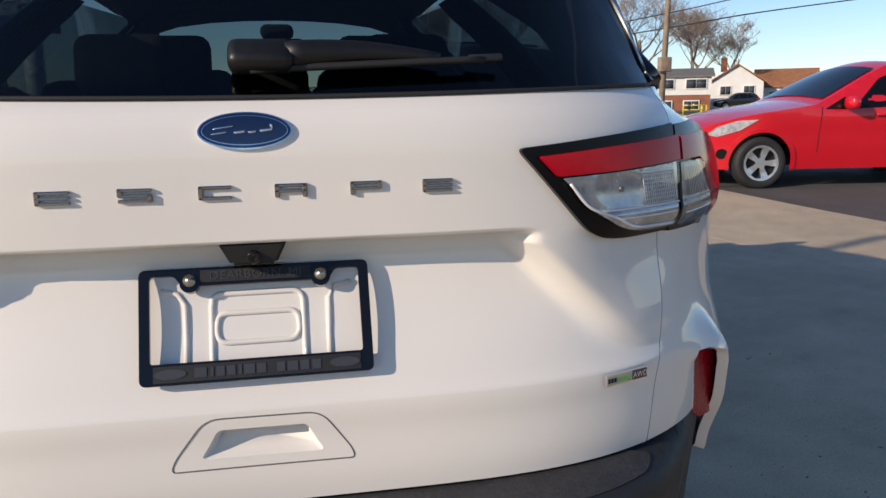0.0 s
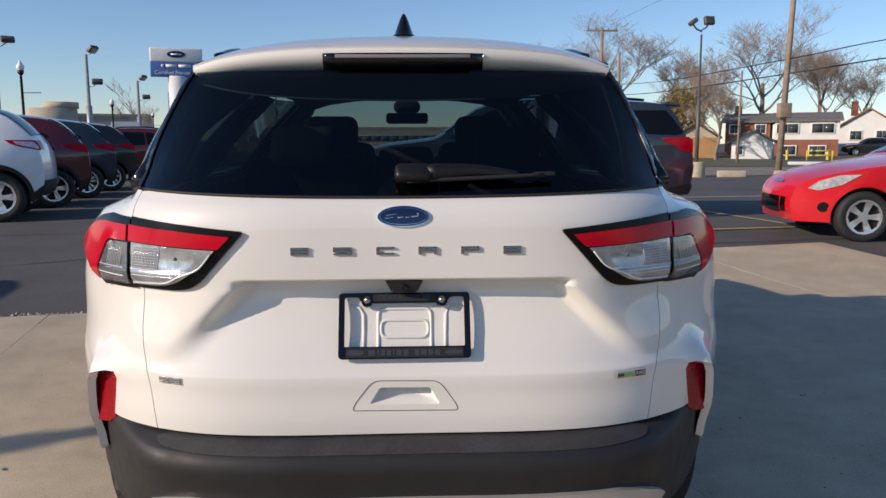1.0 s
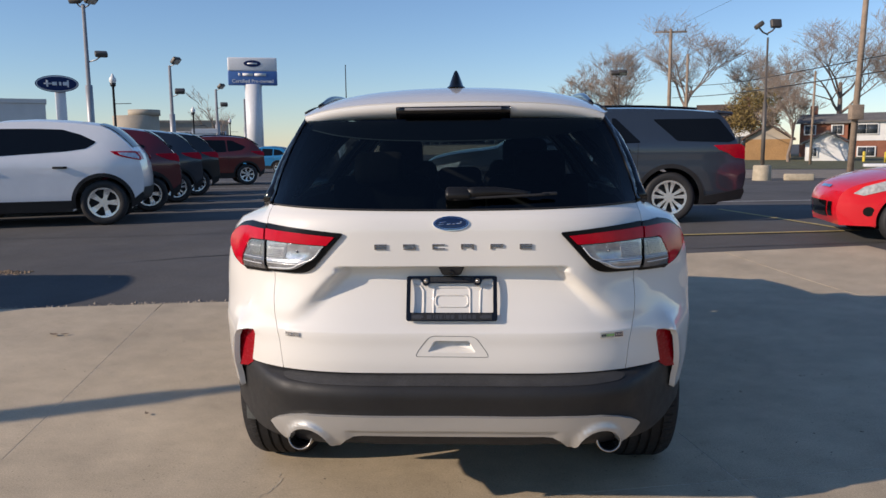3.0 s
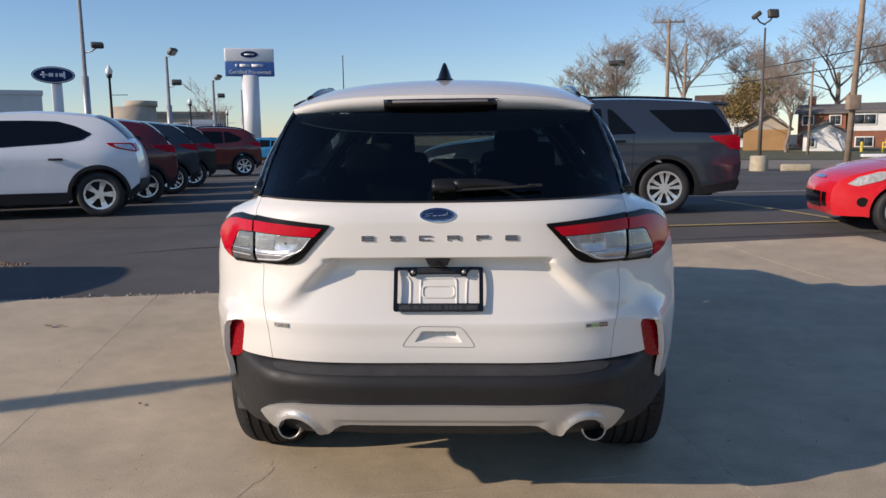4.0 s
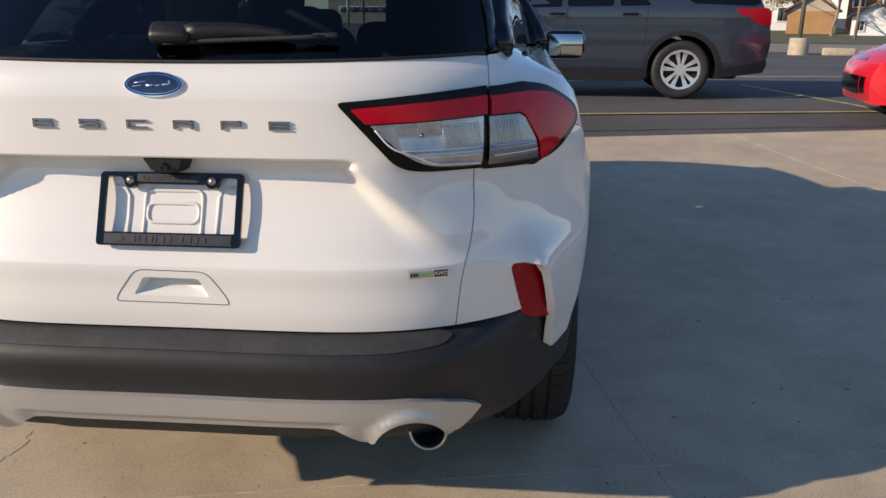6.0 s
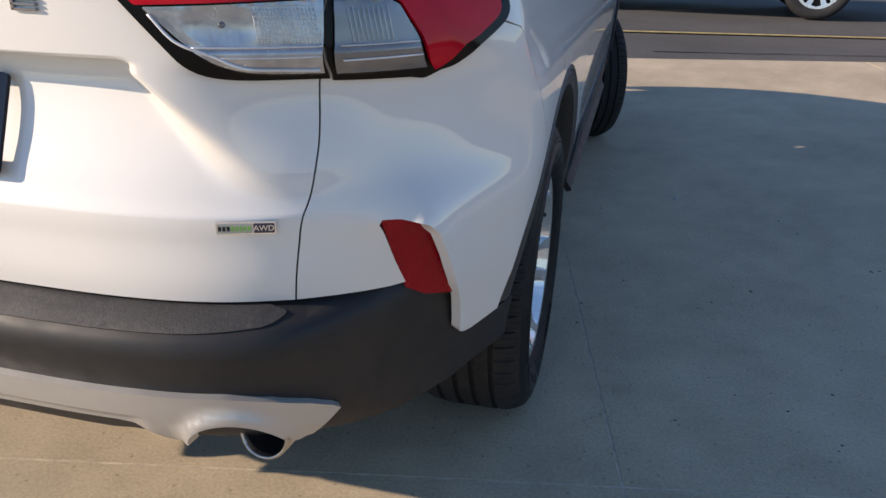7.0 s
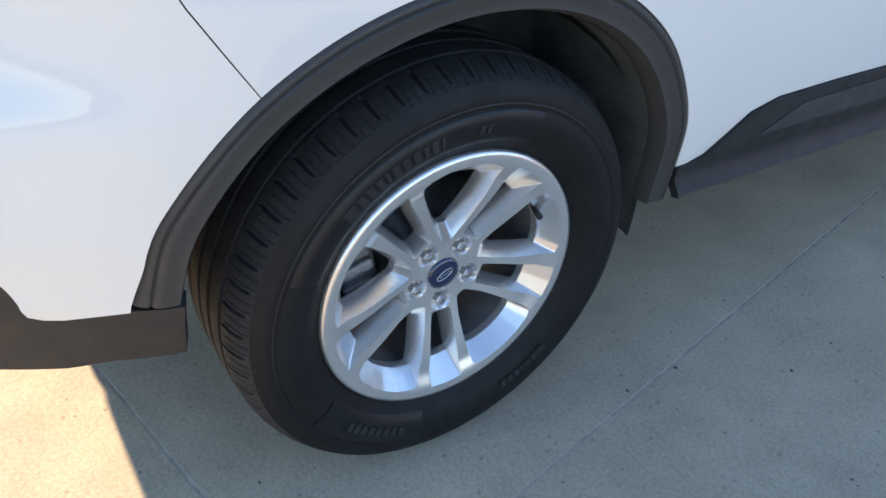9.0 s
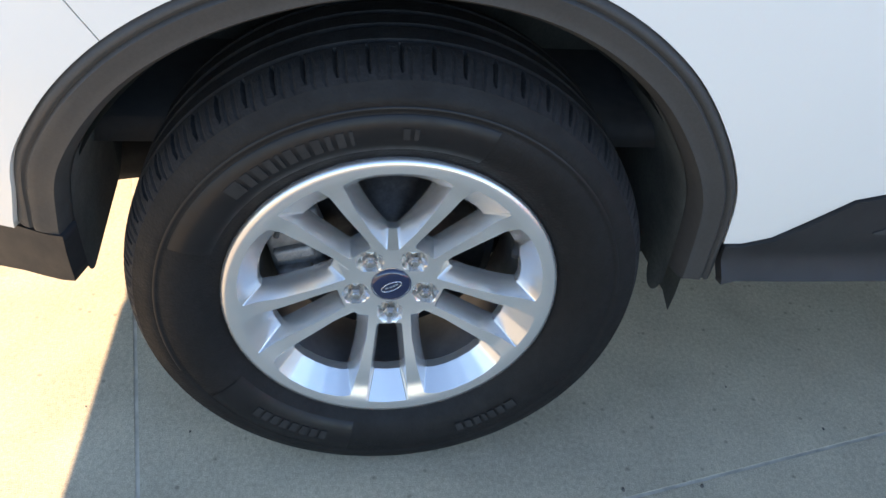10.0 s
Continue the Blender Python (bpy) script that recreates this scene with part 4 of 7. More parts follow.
badge = part("maker_badge", disc_on(S_GATE, 0, 1.1235, 0.0660, 0.0228, 0.005, 0.008), M_CHROME, car, "oval badge of dark blue enamel in a chrome ring")
part("enamel_rim", disc_on(S_GATE, 0, 1.1235, 0.0640, 0.0210, 0.0060, 0.002), M_BLUE, badge)
part("chrome_ring", disc_on(S_GATE, 0, 1.1235, 0.0600, 0.0178, 0.0066, 0.001), M_CHROME, badge)
part("enamel", disc_on(S_GATE, 0, 1.1235, 0.0590, 0.0169, 0.0070, 0.001), M_BLUE, badge)
SBADGE = pushed(S_GATE, 0.0074)
for x, z, l, t in ((-0.030, 1.131, 0.026, 0.0022), (-0.036, 1.124, 0.020, 0.0022), (-0.008, 1.125, 0.014, 0.0035), (0.010, 1.125, 0.010, 0.0030), (0.029, 1.127, 0.016, 0.0035), (0.037, 1.131, 0.003, 0.008)):
    part("script_mark", box((l, 0.002, t), SBADGE(x, z - 0.0035), 0.0009, 1, rot(8, -8)), M_CHROME, badge)
SL_ = pushed(S_GATE, 0.0025)
for i, x in enumerate((-0.254, -0.150, -0.045, 0.058, 0.163, 0.267)):
    bm = bmesh.new()
    n = skin(x + 0.01, 1.045, Y_OF) - skin(x - 0.01, 1.045, Y_OF)
    tr = rot(0, 0, math.degrees(math.atan2(n.y, n.x)))
    c = SL_(x, 1.046)
    bars = {0: ((0, .0068), (0, 0), (0, -.0068), 1), 1: ((0, .0068), (0, 0), (0, -.0068), 0), 2: ((0, .0068), (0, -.0068), 1), 3: ((0, .0068), (0, -.0005), 2), 4: ((0, .0068), (0, -.0005), 1), 5: ((0, .0068), (0, 0), (0, -.0068), 1)}[i]
    for b in bars:
        if isinstance(b, tuple):
            box((0.042, 0.007, 0.0046), c + tr @ Vector((b[0], 0, b[1])), 0.0012, 1, tr, bm=bm)
    if bars[-1]:
        box((0.0065, 0.007, 0.0182), c + tr @ Vector((-0.018, 0, 0)), 0.0012, 1, tr, bm=bm)
    if bars[-1] == 2 or i == 4:
        box((0.0065, 0.007, 0.0182 if i == 3 else 0.011), c + tr @ Vector((0.018, 0, 0 if i == 3 else 0.004)), 0.0012, 1, tr, bm=bm)
    if i == 1:
        box((0.007, 0.007, 0.011), c + tr @ Vector((-0.018, 0, 0.004)), 0.0012, 1, tr, bm=bm)
        box((0.007, 0.007, 0.011), c + tr @ Vector((0.018, 0, -0.004)), 0.0012, 1, tr, bm=bm)
    part("chrome_block", bm, M_DARKCHROME, gate, "chrome block of the model mark", smooth=False)


def on_gate(s, z, off):
    """A frame on the tailgate: x along it, y up it, z out of it."""
    f = pushed(S_GATE, off)
    p = f(s, z)
    x = (f(s + 0.02, z) - f(s - 0.02, z)).normalized()
    y = (f(s, z + 0.01) - f(s, z - 0.01)).normalized()
    n = x.cross(y).normalized()
    y = n.cross(x)
    return Matrix(((x.x, y.x, n.x, p.x), (x.y, y.y, n.y, p.y), (x.z, y.z, n.z, p.z), (0, 0, 0, 1)))


def plate_on(m, w, h, t, r, material, name, parent, hole=None, label=""):
    bm = sheet(outline([(-w / 2, -h / 2), (w / 2, -h / 2), (w / 2, h / 2), (-w / 2, h / 2)], 0.02, r), lambda u, v: Vector((u, v, t)), min(w, h) / 3, rim=t, holes=[hole] if hole else (), towards=(0, 0, 1))
    bmesh.ops.transform(bm, matrix=m, verts=bm.verts)
    return part(name, bm, material, parent, label)


m = on_gate(0.562, 0.736, 0.002)
eb = plate_on(m, 0.088, 0.0195, 0.004, 0.003, M_CHROME, "engine_badge", car, label="small chrome badge with green and blue fields")
plate_on(m @ Matrix.Translation((-0.016, 0, 0.004)), 0.052, 0.0150, 0.0008, 0.002, mat("badge_grey", (0.42, 0.45, 0.42), 0.3, metal=0.5), "badge_field", eb)
for i in range(8):
    plate_on(m @ Matrix.Translation((-0.038 + i * 0.0062, 0, 0.005)), 0.0044, 0.0070, 0.0006, 0.0, M_SEAM if i < 3 else M_GREEN, "badge_mark", eb)
plate_on(m @ Matrix.Translation((0.0265, 0, 0.004)), 0.031, 0.0150, 0.0008, 0.002, M_BLUE, "badge_field", eb)
lettering("AWD", 0.0125, 0.0004, m @ Matrix.Translation((0.0265, 0, 0.0052)), M_CHROME, eb)
m = on_gate(-0.574, 0.736, 0.002)
sb = plate_on(m @ Matrix.Translation((-0.0155, 0.0055, 0)), 0.026, 0.0036, 0.004, 0.0, M_CHROME, "trim_badge", car, label="small chrome trim badge of short bars")
for dx, dy, w, h in ((-0.0155, 0, 0.026, 0.003), (-0.0155, -0.0055, 0.026, 0.0036), (0.0155, 0.0055, 0.026, 0.0036), (0.0155, 0, 0.026, 0.003), (0.0155, -0.0055, 0.026, 0.0036), (-0.0265, 0.003, 0.004, 0.006), (0.0045, 0, 0.004, 0.0146), (-0.0045, -0.003, 0.004, 0.006)):
    plate_on(m @ Matrix.Translation((dx, dy, 0)), w, h, 0.004, 0.0, M_CHROME, "bar", sb)

# number-plate frame with nothing in it
m = on_gate(0.0, 0.856, 0.016)
hole = outline([(-0.142, -0.050, 0.004), (0.142, -0.050, 0.004), (0.142, 0.069, 0.006), (0.110, 0.069, 0.006), (0.100, 0.054, 0.008), (-0.100, 0.054, 0.008), (-0.110, 0.069, 0.006), (-0.142, 0.069, 0.006)], 0.02)
pf = plate_on(m, 0.312, 0.158, 0.007, 0.010, M_GLOSS, "plate_frame", car, hole=hole, label="empty black licence plate frame with raised lettering")
plate_on(m @ Matrix.Translation((0, 0.0665, 0.007)), 0.150, 0.017, 0.0015, 0.001, M_PLASTIC, "frame_band", pf)
plate_on(m @ Matrix.Translation((0, -0.0645, 0.007)), 0.276, 0.022, 0.0015, 0.001, M_PLASTIC, "frame_band", pf)
M_FRAMEMARK = mat("grey_raised_marks", (0.062, 0.062, 0.065), 0.3, metal=0.3)
lettering("DEARBORN, MI", 0.0165, 0.0008, m @ Matrix.Translation((0, 0.0663, 0.0085)) @ Matrix.Diagonal((1.12, 1, 1, 1)), M_FRAMEMARK, pf)
for x, w in ((-0.077, 0.016), (-0.062, 0.004), (-0.051, 0.011), (-0.037, 0.011), (-0.025, 0.004), (-0.013, 0.014), (0.003, 0.012), (0.029, 0.011), (0.045, 0.014), (0.061, 0.012), (0.077, 0.012)):
    plate_on(m @ Matrix.Translation((x, -0.0645, 0.0085)), w, 0.013, 0.001, 0.0, M_FRAMEMARK, "raised_mark", pf)
for k in (1, -1):
    bm = sheet([Vector((k * 0.116 + 0.021 * math.cos(a), -0.0645 + 0.0068 * math.sin(a))) for a in np.linspace(0, 2 * math.pi, 24, endpoint=False)], lambda u, v: Vector((u, v, 0.0095)), 0.01, rim=0.001, towards=(0, 0, 1))
    bmesh.ops.transform(bm, matrix=m, verts=bm.verts)
    part("oval_mark", bm, M_FRAMEMARK, pf)
    bm = lathe([(0.0001, 0.016), (0.004, 0.016), (0.005, 0.013), (0.0085, 0.012), (0.0085, 0.007)], 20)
    bmesh.ops.transform(bm, matrix=m @ Matrix.Translation((k * 0.089, 0.061, 0)) @ Matrix.Rotation(radians(-90), 4, "Y"), verts=bm.verts)
    part("screw", bm, M_STEEL, pf)
    bm = lathe([(0.0135, 0.0085), (0.0135, -0.004)], 20)
    joined(bm, lathe([(0.0, 0.0085), (0.0135, 0.0085)], 20))
    bmesh.ops.transform(bm, matrix=m @ Matrix.Translation((k * 0.089, 0.058, 0)) @ Matrix.Rotation(radians(-90), 4, "Y"), verts=bm.verts)
    part("screw_boss", bm, M_GLOSS, pf)
# pressed ridges behind the frame
for w, h, dy in ((0.076, 0.038, 0.0), (0.130, 0.098, -0.004)):
    loop = outline([(-w / 2 - 0.02 * (w < 0.1), 0.852 + dy - h / 2), (w / 2 + 0.02 * (w < 0.1), 0.852 + dy - h / 2), (w / 2 + 0.02 * (w < 0.1), 0.852 + dy + h / 2), (-w / 2 - 0.02 * (w < 0.1), 0.852 + dy + h / 2)], 0.01, 0.016)
    part("pressed_ridge", tube([[(S_GATE(p[0], p[1]), 0.0042) for p in loop]], 8, closed=True), M_WHITE, gate)
for k in (1, -1):
    pts = [(S_GATE(k * x, z), 0.0042) for x, z in ((0.135, 0.905), (0.112, 0.900), (0.101, 0.885), (0.100, 0.84), (0.100, 0.80))]
    part("pressed_ridge", tube([pts], 8), M_WHITE, gate)
# reversing camera under the crease
bm = bmesh.new()
v = [bm.verts.new(p) for p in ((-0.046, 0.128, 0.977), (0.046, 0.128, 0.977), (0.030, 0.136, 0.944), (-0.030, 0.136, 0.944), (-0.046, 0.20, 0.977), (0.046, 0.20, 0.977), (0.030, 0.20, 0.940), (-0.030, 0.20, 0.940))]
for f in ((0, 1, 2, 3), (4, 7, 6, 5), (0, 4, 5, 1), (3, 2, 6, 7), (1, 5, 6, 2), (0, 3, 7, 4)):
    bm.faces.new([v[i] for i in f])
bmesh.ops.recalc_face_normals(bm, faces=bm.faces[:])
bmesh.ops.bevel(bm, geom=bm.edges[:], offset=0.004, segments=2, affect="EDGES")
rc = part("rear_camera", bm, M_PLASTIC, car, "small black reversing camera housing", smooth=False)
bm = lathe([(0.0001, 0.006), (0.004, 0.004), (0.0045, 0.008), (0.0085, 0.008), (0.0095, 0.0)], 20)
bmesh.ops.transform(bm, matrix=Matrix.Translation((0, 0.134, 0.957)) @ Matrix.Rotation(radians(-90), 4, "Z") @ Matrix.Rotation(radians(14), 4, "Y"), verts=bm.verts)
part("camera_lens", bm, M_GLOSS, rc)

# ---- wheels of the white car ----
NUTS = (270, 342, 54, 126, 198)
HUB = -0.022
HOLES, RINGS = [], []
M_NUT = mat("satin_nut_metal", (0.42, 0.41, 0.40), 0.30, metal=0.9, var=0.2, scale=60)


def offset(loop, d):
    """The closed line moved outwards by d."""
    n = len(loop)
    area = sum(loop[i - 1][0] * loop[i][1] - loop[i][0] * loop[i - 1][1] for i in range(n))
    out = []
    for i in range(n):
        t = (loop[(i + 1) % n] - loop[i - 1]).normalized()
        out.append(loop[i] + Vector((t.y, -t.x)) * (d if area > 0 else -d))
    return out


for A in NUTS:
    for turn, rad, shape in ((0, 0.004, [(0.076, -0.0190), (0.100, -0.0220), (0.150, -0.0270), (0.186, -0.0310), (0.2155, -0.0345), (0.2190, 0.0), (0.2155, 0.0345), (0.186, 0.0310), (0.150, 0.0270), (0.100, 0.0220), (0.076, 0.0190)]), (36, 0.005, [(0.066, -0.009), (0.100, -0.0300), (0.150, -0.0535), (0.182, -0.0660), (0.199, -0.0715), (0.209, -0.056), (0.2165, -0.030), (0.2190, 0.0), (0.2165, 0.030), (0.209, 0.056), (0.199, 0.0715), (0.182, 0.0660), (0.150, 0.0535), (0.100, 0.0300), (0.066, 0.009)])):
        ca, sa = math.cos(radians(A + turn)), math.sin(radians(A + turn))
        lp = outline([(r * ca - t * sa, r * sa + t * ca, rad) for r, t in shape], 0.007)
        c, kr, kt = (0.1390, 0.68, 0.76) if turn else (0.1000, 0.68, 0.66)
        HOLES.append(lp)
        RINGS.append([])
        for p in lp:
            r, t = c + (p[0] * ca + p[1] * sa - c) * kr, (p[1] * ca - p[0] * sa) * kt
            RINGS[-1].append(Vector((r * ca - t * sa, r * sa + t * ca)))


def S_RIM(u, v):
    r = math.hypot(u, v)
    x = -0.026 + 0.027 * smooth(0.040, 0.205, r) + 0.012 * smooth(0.185, 0.225, r)
    for A in NUTS:
        q = math.hypot(u - 0.054 * math.cos(radians(A)), v - 0.054 * math.sin(radians(A)))
        x -= 0.012 * (1 - smooth(0.0145, 0.0185, q))
    return Vector((x, u, v))


def make_wheel():
    """A ten-spoke alloy wheel with its tyre; its outer face looks along +x."""
    circ = [Vector((0.2255 * math.cos(a), 0.2255 * math.sin(a))) for a in np.linspace(0, 2 * math.pi, 120, endpoint=False)]
    face = sheet(circ, S_RIM, 0.0055, holes=HOLES, rim=0.0, towards=(1, 0, 0))
    for outer, inner in zip(HOLES, RINGS):
        n = len(outer)
        deep = offset(inner, -0.0015)
        loops = [[face.verts.new(S_RIM(*p) + Vector((dx, 0, 0))) for p in lp] for lp, dx in ((outer, 0.0), (inner, -0.024), (deep, -0.038))]
        for a, b in zip(loops, loops[1:]):
            for i in range(n):
                fc = face.faces.new((a[i], a[(i + 1) % n], b[(i + 1) % n], b[i]))
    bmesh.ops.remove_doubles(face, verts=face.verts[:], dist=0.0002)
    bmesh.ops.recalc_face_normals(face, faces=face.faces[:])
    if sum(f.normal.x * f.calc_area() for f in face.faces) < 0:
        bmesh.ops.reverse_faces(face, faces=face.faces[:])
    for e in face.edges:
        e.smooth = not (len(e.link_faces) == 2 and e.calc_face_angle(0) > radians(26))
    rim = wh = part("wheel", face, M_ALLOY, None, "silver alloy wheel with five paired spokes and black tyre")
    me, e = wh.data, 0.0008
    norms = [Vector(c.vector) for c in me.corner_normals]
    for p in me.polygons:
        if p.normal.x > 0.72:
            for li in p.loop_indices:
                c = me.vertices[me.loops[li].vertex_index].co
                norms[li] = Vector((1, (S_RIM(c.y - e, c.z).x - S_RIM(c.y + e, c.z).x) / (2 * e), (S_RIM(c.y, c.z - e).x - S_RIM(c.y, c.z + e).x) / (2 * e))).normalized()
    me.normals_split_custom_set(norms)
    bm = lathe([(0.2248, 0.0128), (0.231, 0.0138), (0.2375, 0.0125), (0.2402, 0.006), (0.237, -0.006), (0.225, -0.012)], 96)
    part("rim_lip", bm, M_ALLOY, rim)
    bm = lathe([(0.2245, 0.006), (0.2205, -0.002), (0.2080, -0.014), (0.1985, -0.028)], 72)
    part("barrel_ledge", bm, M_ALLOY, rim)
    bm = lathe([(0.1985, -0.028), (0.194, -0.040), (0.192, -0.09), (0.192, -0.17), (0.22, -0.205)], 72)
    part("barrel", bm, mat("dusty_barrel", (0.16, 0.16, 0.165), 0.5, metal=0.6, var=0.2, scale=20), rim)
    for A in NUTS:
        y, z = 0.054 * math.cos(radians(A)), 0.054 * math.sin(radians(A))
        bm = lathe([(0.0001, 0.010), (0.0085, 0.010), (0.0105, 0.007), (0.0108, -0.016), (0.0135, -0.0175)], 6, at=(HUB - 0.009, y, z))
        joined(bm, lathe([(0.0001, 0.0125), (0.0045, 0.012), (0.0060, 0.010)], 14, at=(HUB - 0.009, y, z)))
        joined(bm, lathe([(0.0112, -0.010), (0.0150, -0.0115), (0.0155, -0.016)], 20, at=(HUB - 0.009, y, z)))
        part("lug_nut", bm, M_NUT, rim, smooth=False)
    cap = part("centre_cap", lathe([(0.0001, 0.0045), (0.024, 0.004), (0.0295, 0.0015), (0.0305, -0.006)], 40, at=(HUB - 0.003, 0, 0)), M_BLUE, rim, "blue centre cap with an oval mark")
    ov = [(0.016 * math.cos(a), 0.007 * math.sin(a)) for a in np.linspace(0, 2 * math.pi, 40, endpoint=False)]
    tr = lambda a, b: (0.0018 + HUB, a * math.cos(0.5) - b * math.sin(0.5), a * math.sin(0.5) + b * math.cos(0.5))
    part("oval_mark", tube([[(tr(a, b), 0.0006) for a, b in ov]], 5, closed=True), M_CHROME, wh)
    bm = bmesh.new()
    for a, b, l in ((-0.007, 0.001, 0.005), (-0.001, 0.0, 0.004), (0.004, 0.0, 0.004), (0.009, 0.0005, 0.004)):
        box((0.0008, l, 0.003), tr(a, b), 0.0, turn=rot(28.6, 0, 0), bm=bm)
    part("script_mark", bm, M_CHROME, wh, smooth=False)
    va = radians(24)
    part("valve", tube([[((-0.03, 0.196 * math.cos(va), 0.196 * math.sin(va)), 0.005), ((0.002, 0.186 * math.cos(va), 0.186 * math.sin(va)), 0.0055)]], 10), M_SEAM, rim)
    # brake behind the spokes
    bm = lathe([(0.060, -0.065), (0.078, -0.070), (0.080, -0.095), (0.148, -0.096), (0.150, -0.104), (0.148, -0.114), (0.07, -0.115)], 64)
    disc = part("brake_disc", bm, M_DISC, wh, "grey brake disc")
    bm = box((0.070, 0.080, 0.135), (-0.108, -0.140, 0.030), 0.014, 3, rot(12))
    box((0.028, 0.052, 0.030), (-0.072, -0.138, -0.012), 0.006, turn=rot(10), bm=bm)
    box((0.026, 0.060, 0.022), (-0.074, -0.140, 0.028), 0.005, turn=rot(14), bm=bm)
    box((0.030, 0.034, 0.042), (-0.070, -0.118, 0.092), 0.008, turn=rot(20), bm=bm)
    tube([[((-0.060, -0.158, -0.052), 0.008), ((-0.12, -0.158, -0.052), 0.009)], [((-0.058, -0.128, 0.112), 0.009), ((-0.12, -0.128, 0.112), 0.010)], [((-0.064, -0.165, 0.06), 0.004), ((-0.060, -0.150, 0.10), 0.004), ((-0.075, -0.12, 0.13), 0.004)]], 10, bm=bm)
    part("brake_caliper", bm, M_CALIPER, wh)
    part("dust_shield", lathe([(0.05, -0.125), (0.165, -0.125), (0.168, -0.118)], 40), M_DARK, wh)
    # tyre: sidewall and grooved tread, with cut shoulder blocks
    side = [(0.2320, -0.004), (0.2400, 0.004), (0.2460, 0.0100), (0.2522, 0.0140), (0.2566, 0.0185), (0.2720, 0.0272), (0.2940, 0.0330), (0.3138, 0.0325), (0.3165, 0.0305), (0.3187, 0.0322), (0.3358, 0.0275), (0.3468, 0.0205), (0.3507, 0.0190)]
    tread = [(0.3507, 0.0190), (0.3556, 0.012), (0.3622, 0.000), (0.3682, -0.016), (0.3705, -0.030), (0.3710, -0.037), (0.3633, -0.039), (0.3633, -0.046), (0.3715, -0.048), (0.3721, -0.080), (0.3633, -0.082), (0.3633, -0.091), (0.3721, -0.093), (0.3721, -0.120), (0.3633, -0.122), (0.3633, -0.131), (0.3721, -0.133), (0.3715, -0.165), (0.3633, -0.167), (0.3633, -0.174), (0.3710, -0.176), (0.3682, -0.196), (0.3600, -0.215), (0.3490, -0.228), (0.3160, -0.243), (0.2720, -0.240), (0.2360, -0.222)]
    ty = part("tyre", lathe(side, 120), M_RUBBER, wh, "black road tyre with grooved tread")
    n = 660
    bm = bmesh.new()
    cols = []
    for kk in range(n):
        a = 2 * math.pi * kk / n
        cut = kk % 11 == 0
        sipe = kk % 11 in (4, 8)
        col = []
        for r, x in tread:
            sh = cut and (-0.033 < x < 0.004 or -0.210 < x < -0.178 or (-0.079 < x < -0.05) or (-0.163 < x < -0.135))
            if cut and x > 0.004:
                sh = x < 0.012
            aa = a + 0.10 * (x + 0.1) * (1 if x > -0.1 else -1)
            rr = r - (0.0065 if sh else 0.0022 if sipe and -0.030 < x < 0.013 else 0)
            col.append(bm.verts.new((x, rr * math.cos(aa), max(rr * math.sin(aa), -0.3585))))
        cols.append(col)
    for kk in range(n):
        c0, c1 = cols[kk], cols[(kk + 1) % n]
        for i in range(len(tread) - 1):
            bm.faces.new((c0[i], c0[i + 1], c1[i + 1], c1[i]))
    part("tread", bm, M_TREAD, wh, smooth=False)
    # raised marks on the sidewall
    def marks(a0, da, widths, rr, hh, mat_):
        a = a0
        for w in widths:
            b = bmesh.new()
            g = [[], []]
            for t in np.linspace(0, 1, 4):
                aa = radians(a - w * t)
                for q, r in enumerate((rr, rr + hh)):
                    x = 0.0310 + 0.0030 * smooth(0.272, 0.294, r)
                    g[q].append(b.verts.new((x, r * math.cos(aa), r * math.sin(aa))))
            for i in range(3):
                b.faces.new((g[0][i], g[0][i + 1], g[1][i + 1], g[1][i]))
            ex = bmesh.ops.extrude_face_region(b, geom=b.faces[:])
            for v in ex["geom"]:
                if isinstance(v, bmesh.types.BMVert):
                    v.co.x += 0.0014
            part("raised_mark", b, mat_, wh, smooth=False)
            a -= w + da
    for a0, a1 in ((68, 158), (212, 258)):
        bm = lathe([(0.2600, 0.0205), (0.2625, 0.0230), (0.2720, 0.0290), (0.2940, 0.0344), (0.3130, 0.0340), (0.3142, 0.0322)], 50, arc=(a0, a1))
        part("sidewall_band", bm, M_BAND, wh, "smooth raised band on the tyre wall")
    marks(136, 1.2, (4.2, 2.2, 2.2, 2.0, 0.9, 2.2, 2.2, 2.2, 1.4, 2.0, 0.9), 0.277, 0.021, M_MARK)
    marks(90, 1.0, (1.6, 1.2), 0.280, 0.016, M_MARK)
    marks(250, 1.0, (2.2, 2.2, 2.4, 2.4, 2.4, 2.4, 2.2, 2.2), 0.279, 0.016, M_MARK)
    marks(315, 1.0, (3.4, 2.2, 2.2, 1.2, 2.2, 2.2, 2.2), 0.279, 0.014, M_MARK)
    bm = lathe([(0.3190, 0.0318), (0.3215, 0.0330), (0.3235, 0.0312)], 90, arc=(5, 200))
    part("sidewall_rib", bm, M_BAND, wh)
    return wh


wheel = make_wheel()
GROW = Matrix.Scale(0.998, 4)
wheel.matrix_basis = Matrix.Translation((0.888, 0.976, 0.3600)) @ GROW
turned = Matrix.Rotation(math.pi, 4, "Z")
wheels = [wheel]
steer = Matrix.Rotation(radians(24), 4, "Z")
for mm in (Matrix.Translation((0.875, 3.88, 0.3600)) @ steer, Matrix.Translation((-0.888, 0.976, 0.3600)) @ turned, Matrix.Translation((-0.875, 3.88, 0.3600)) @ steer @ turned):
    wheels.append(copy_thing(wheel, mm @ GROW))
for w in wheels:
    w.parent = car

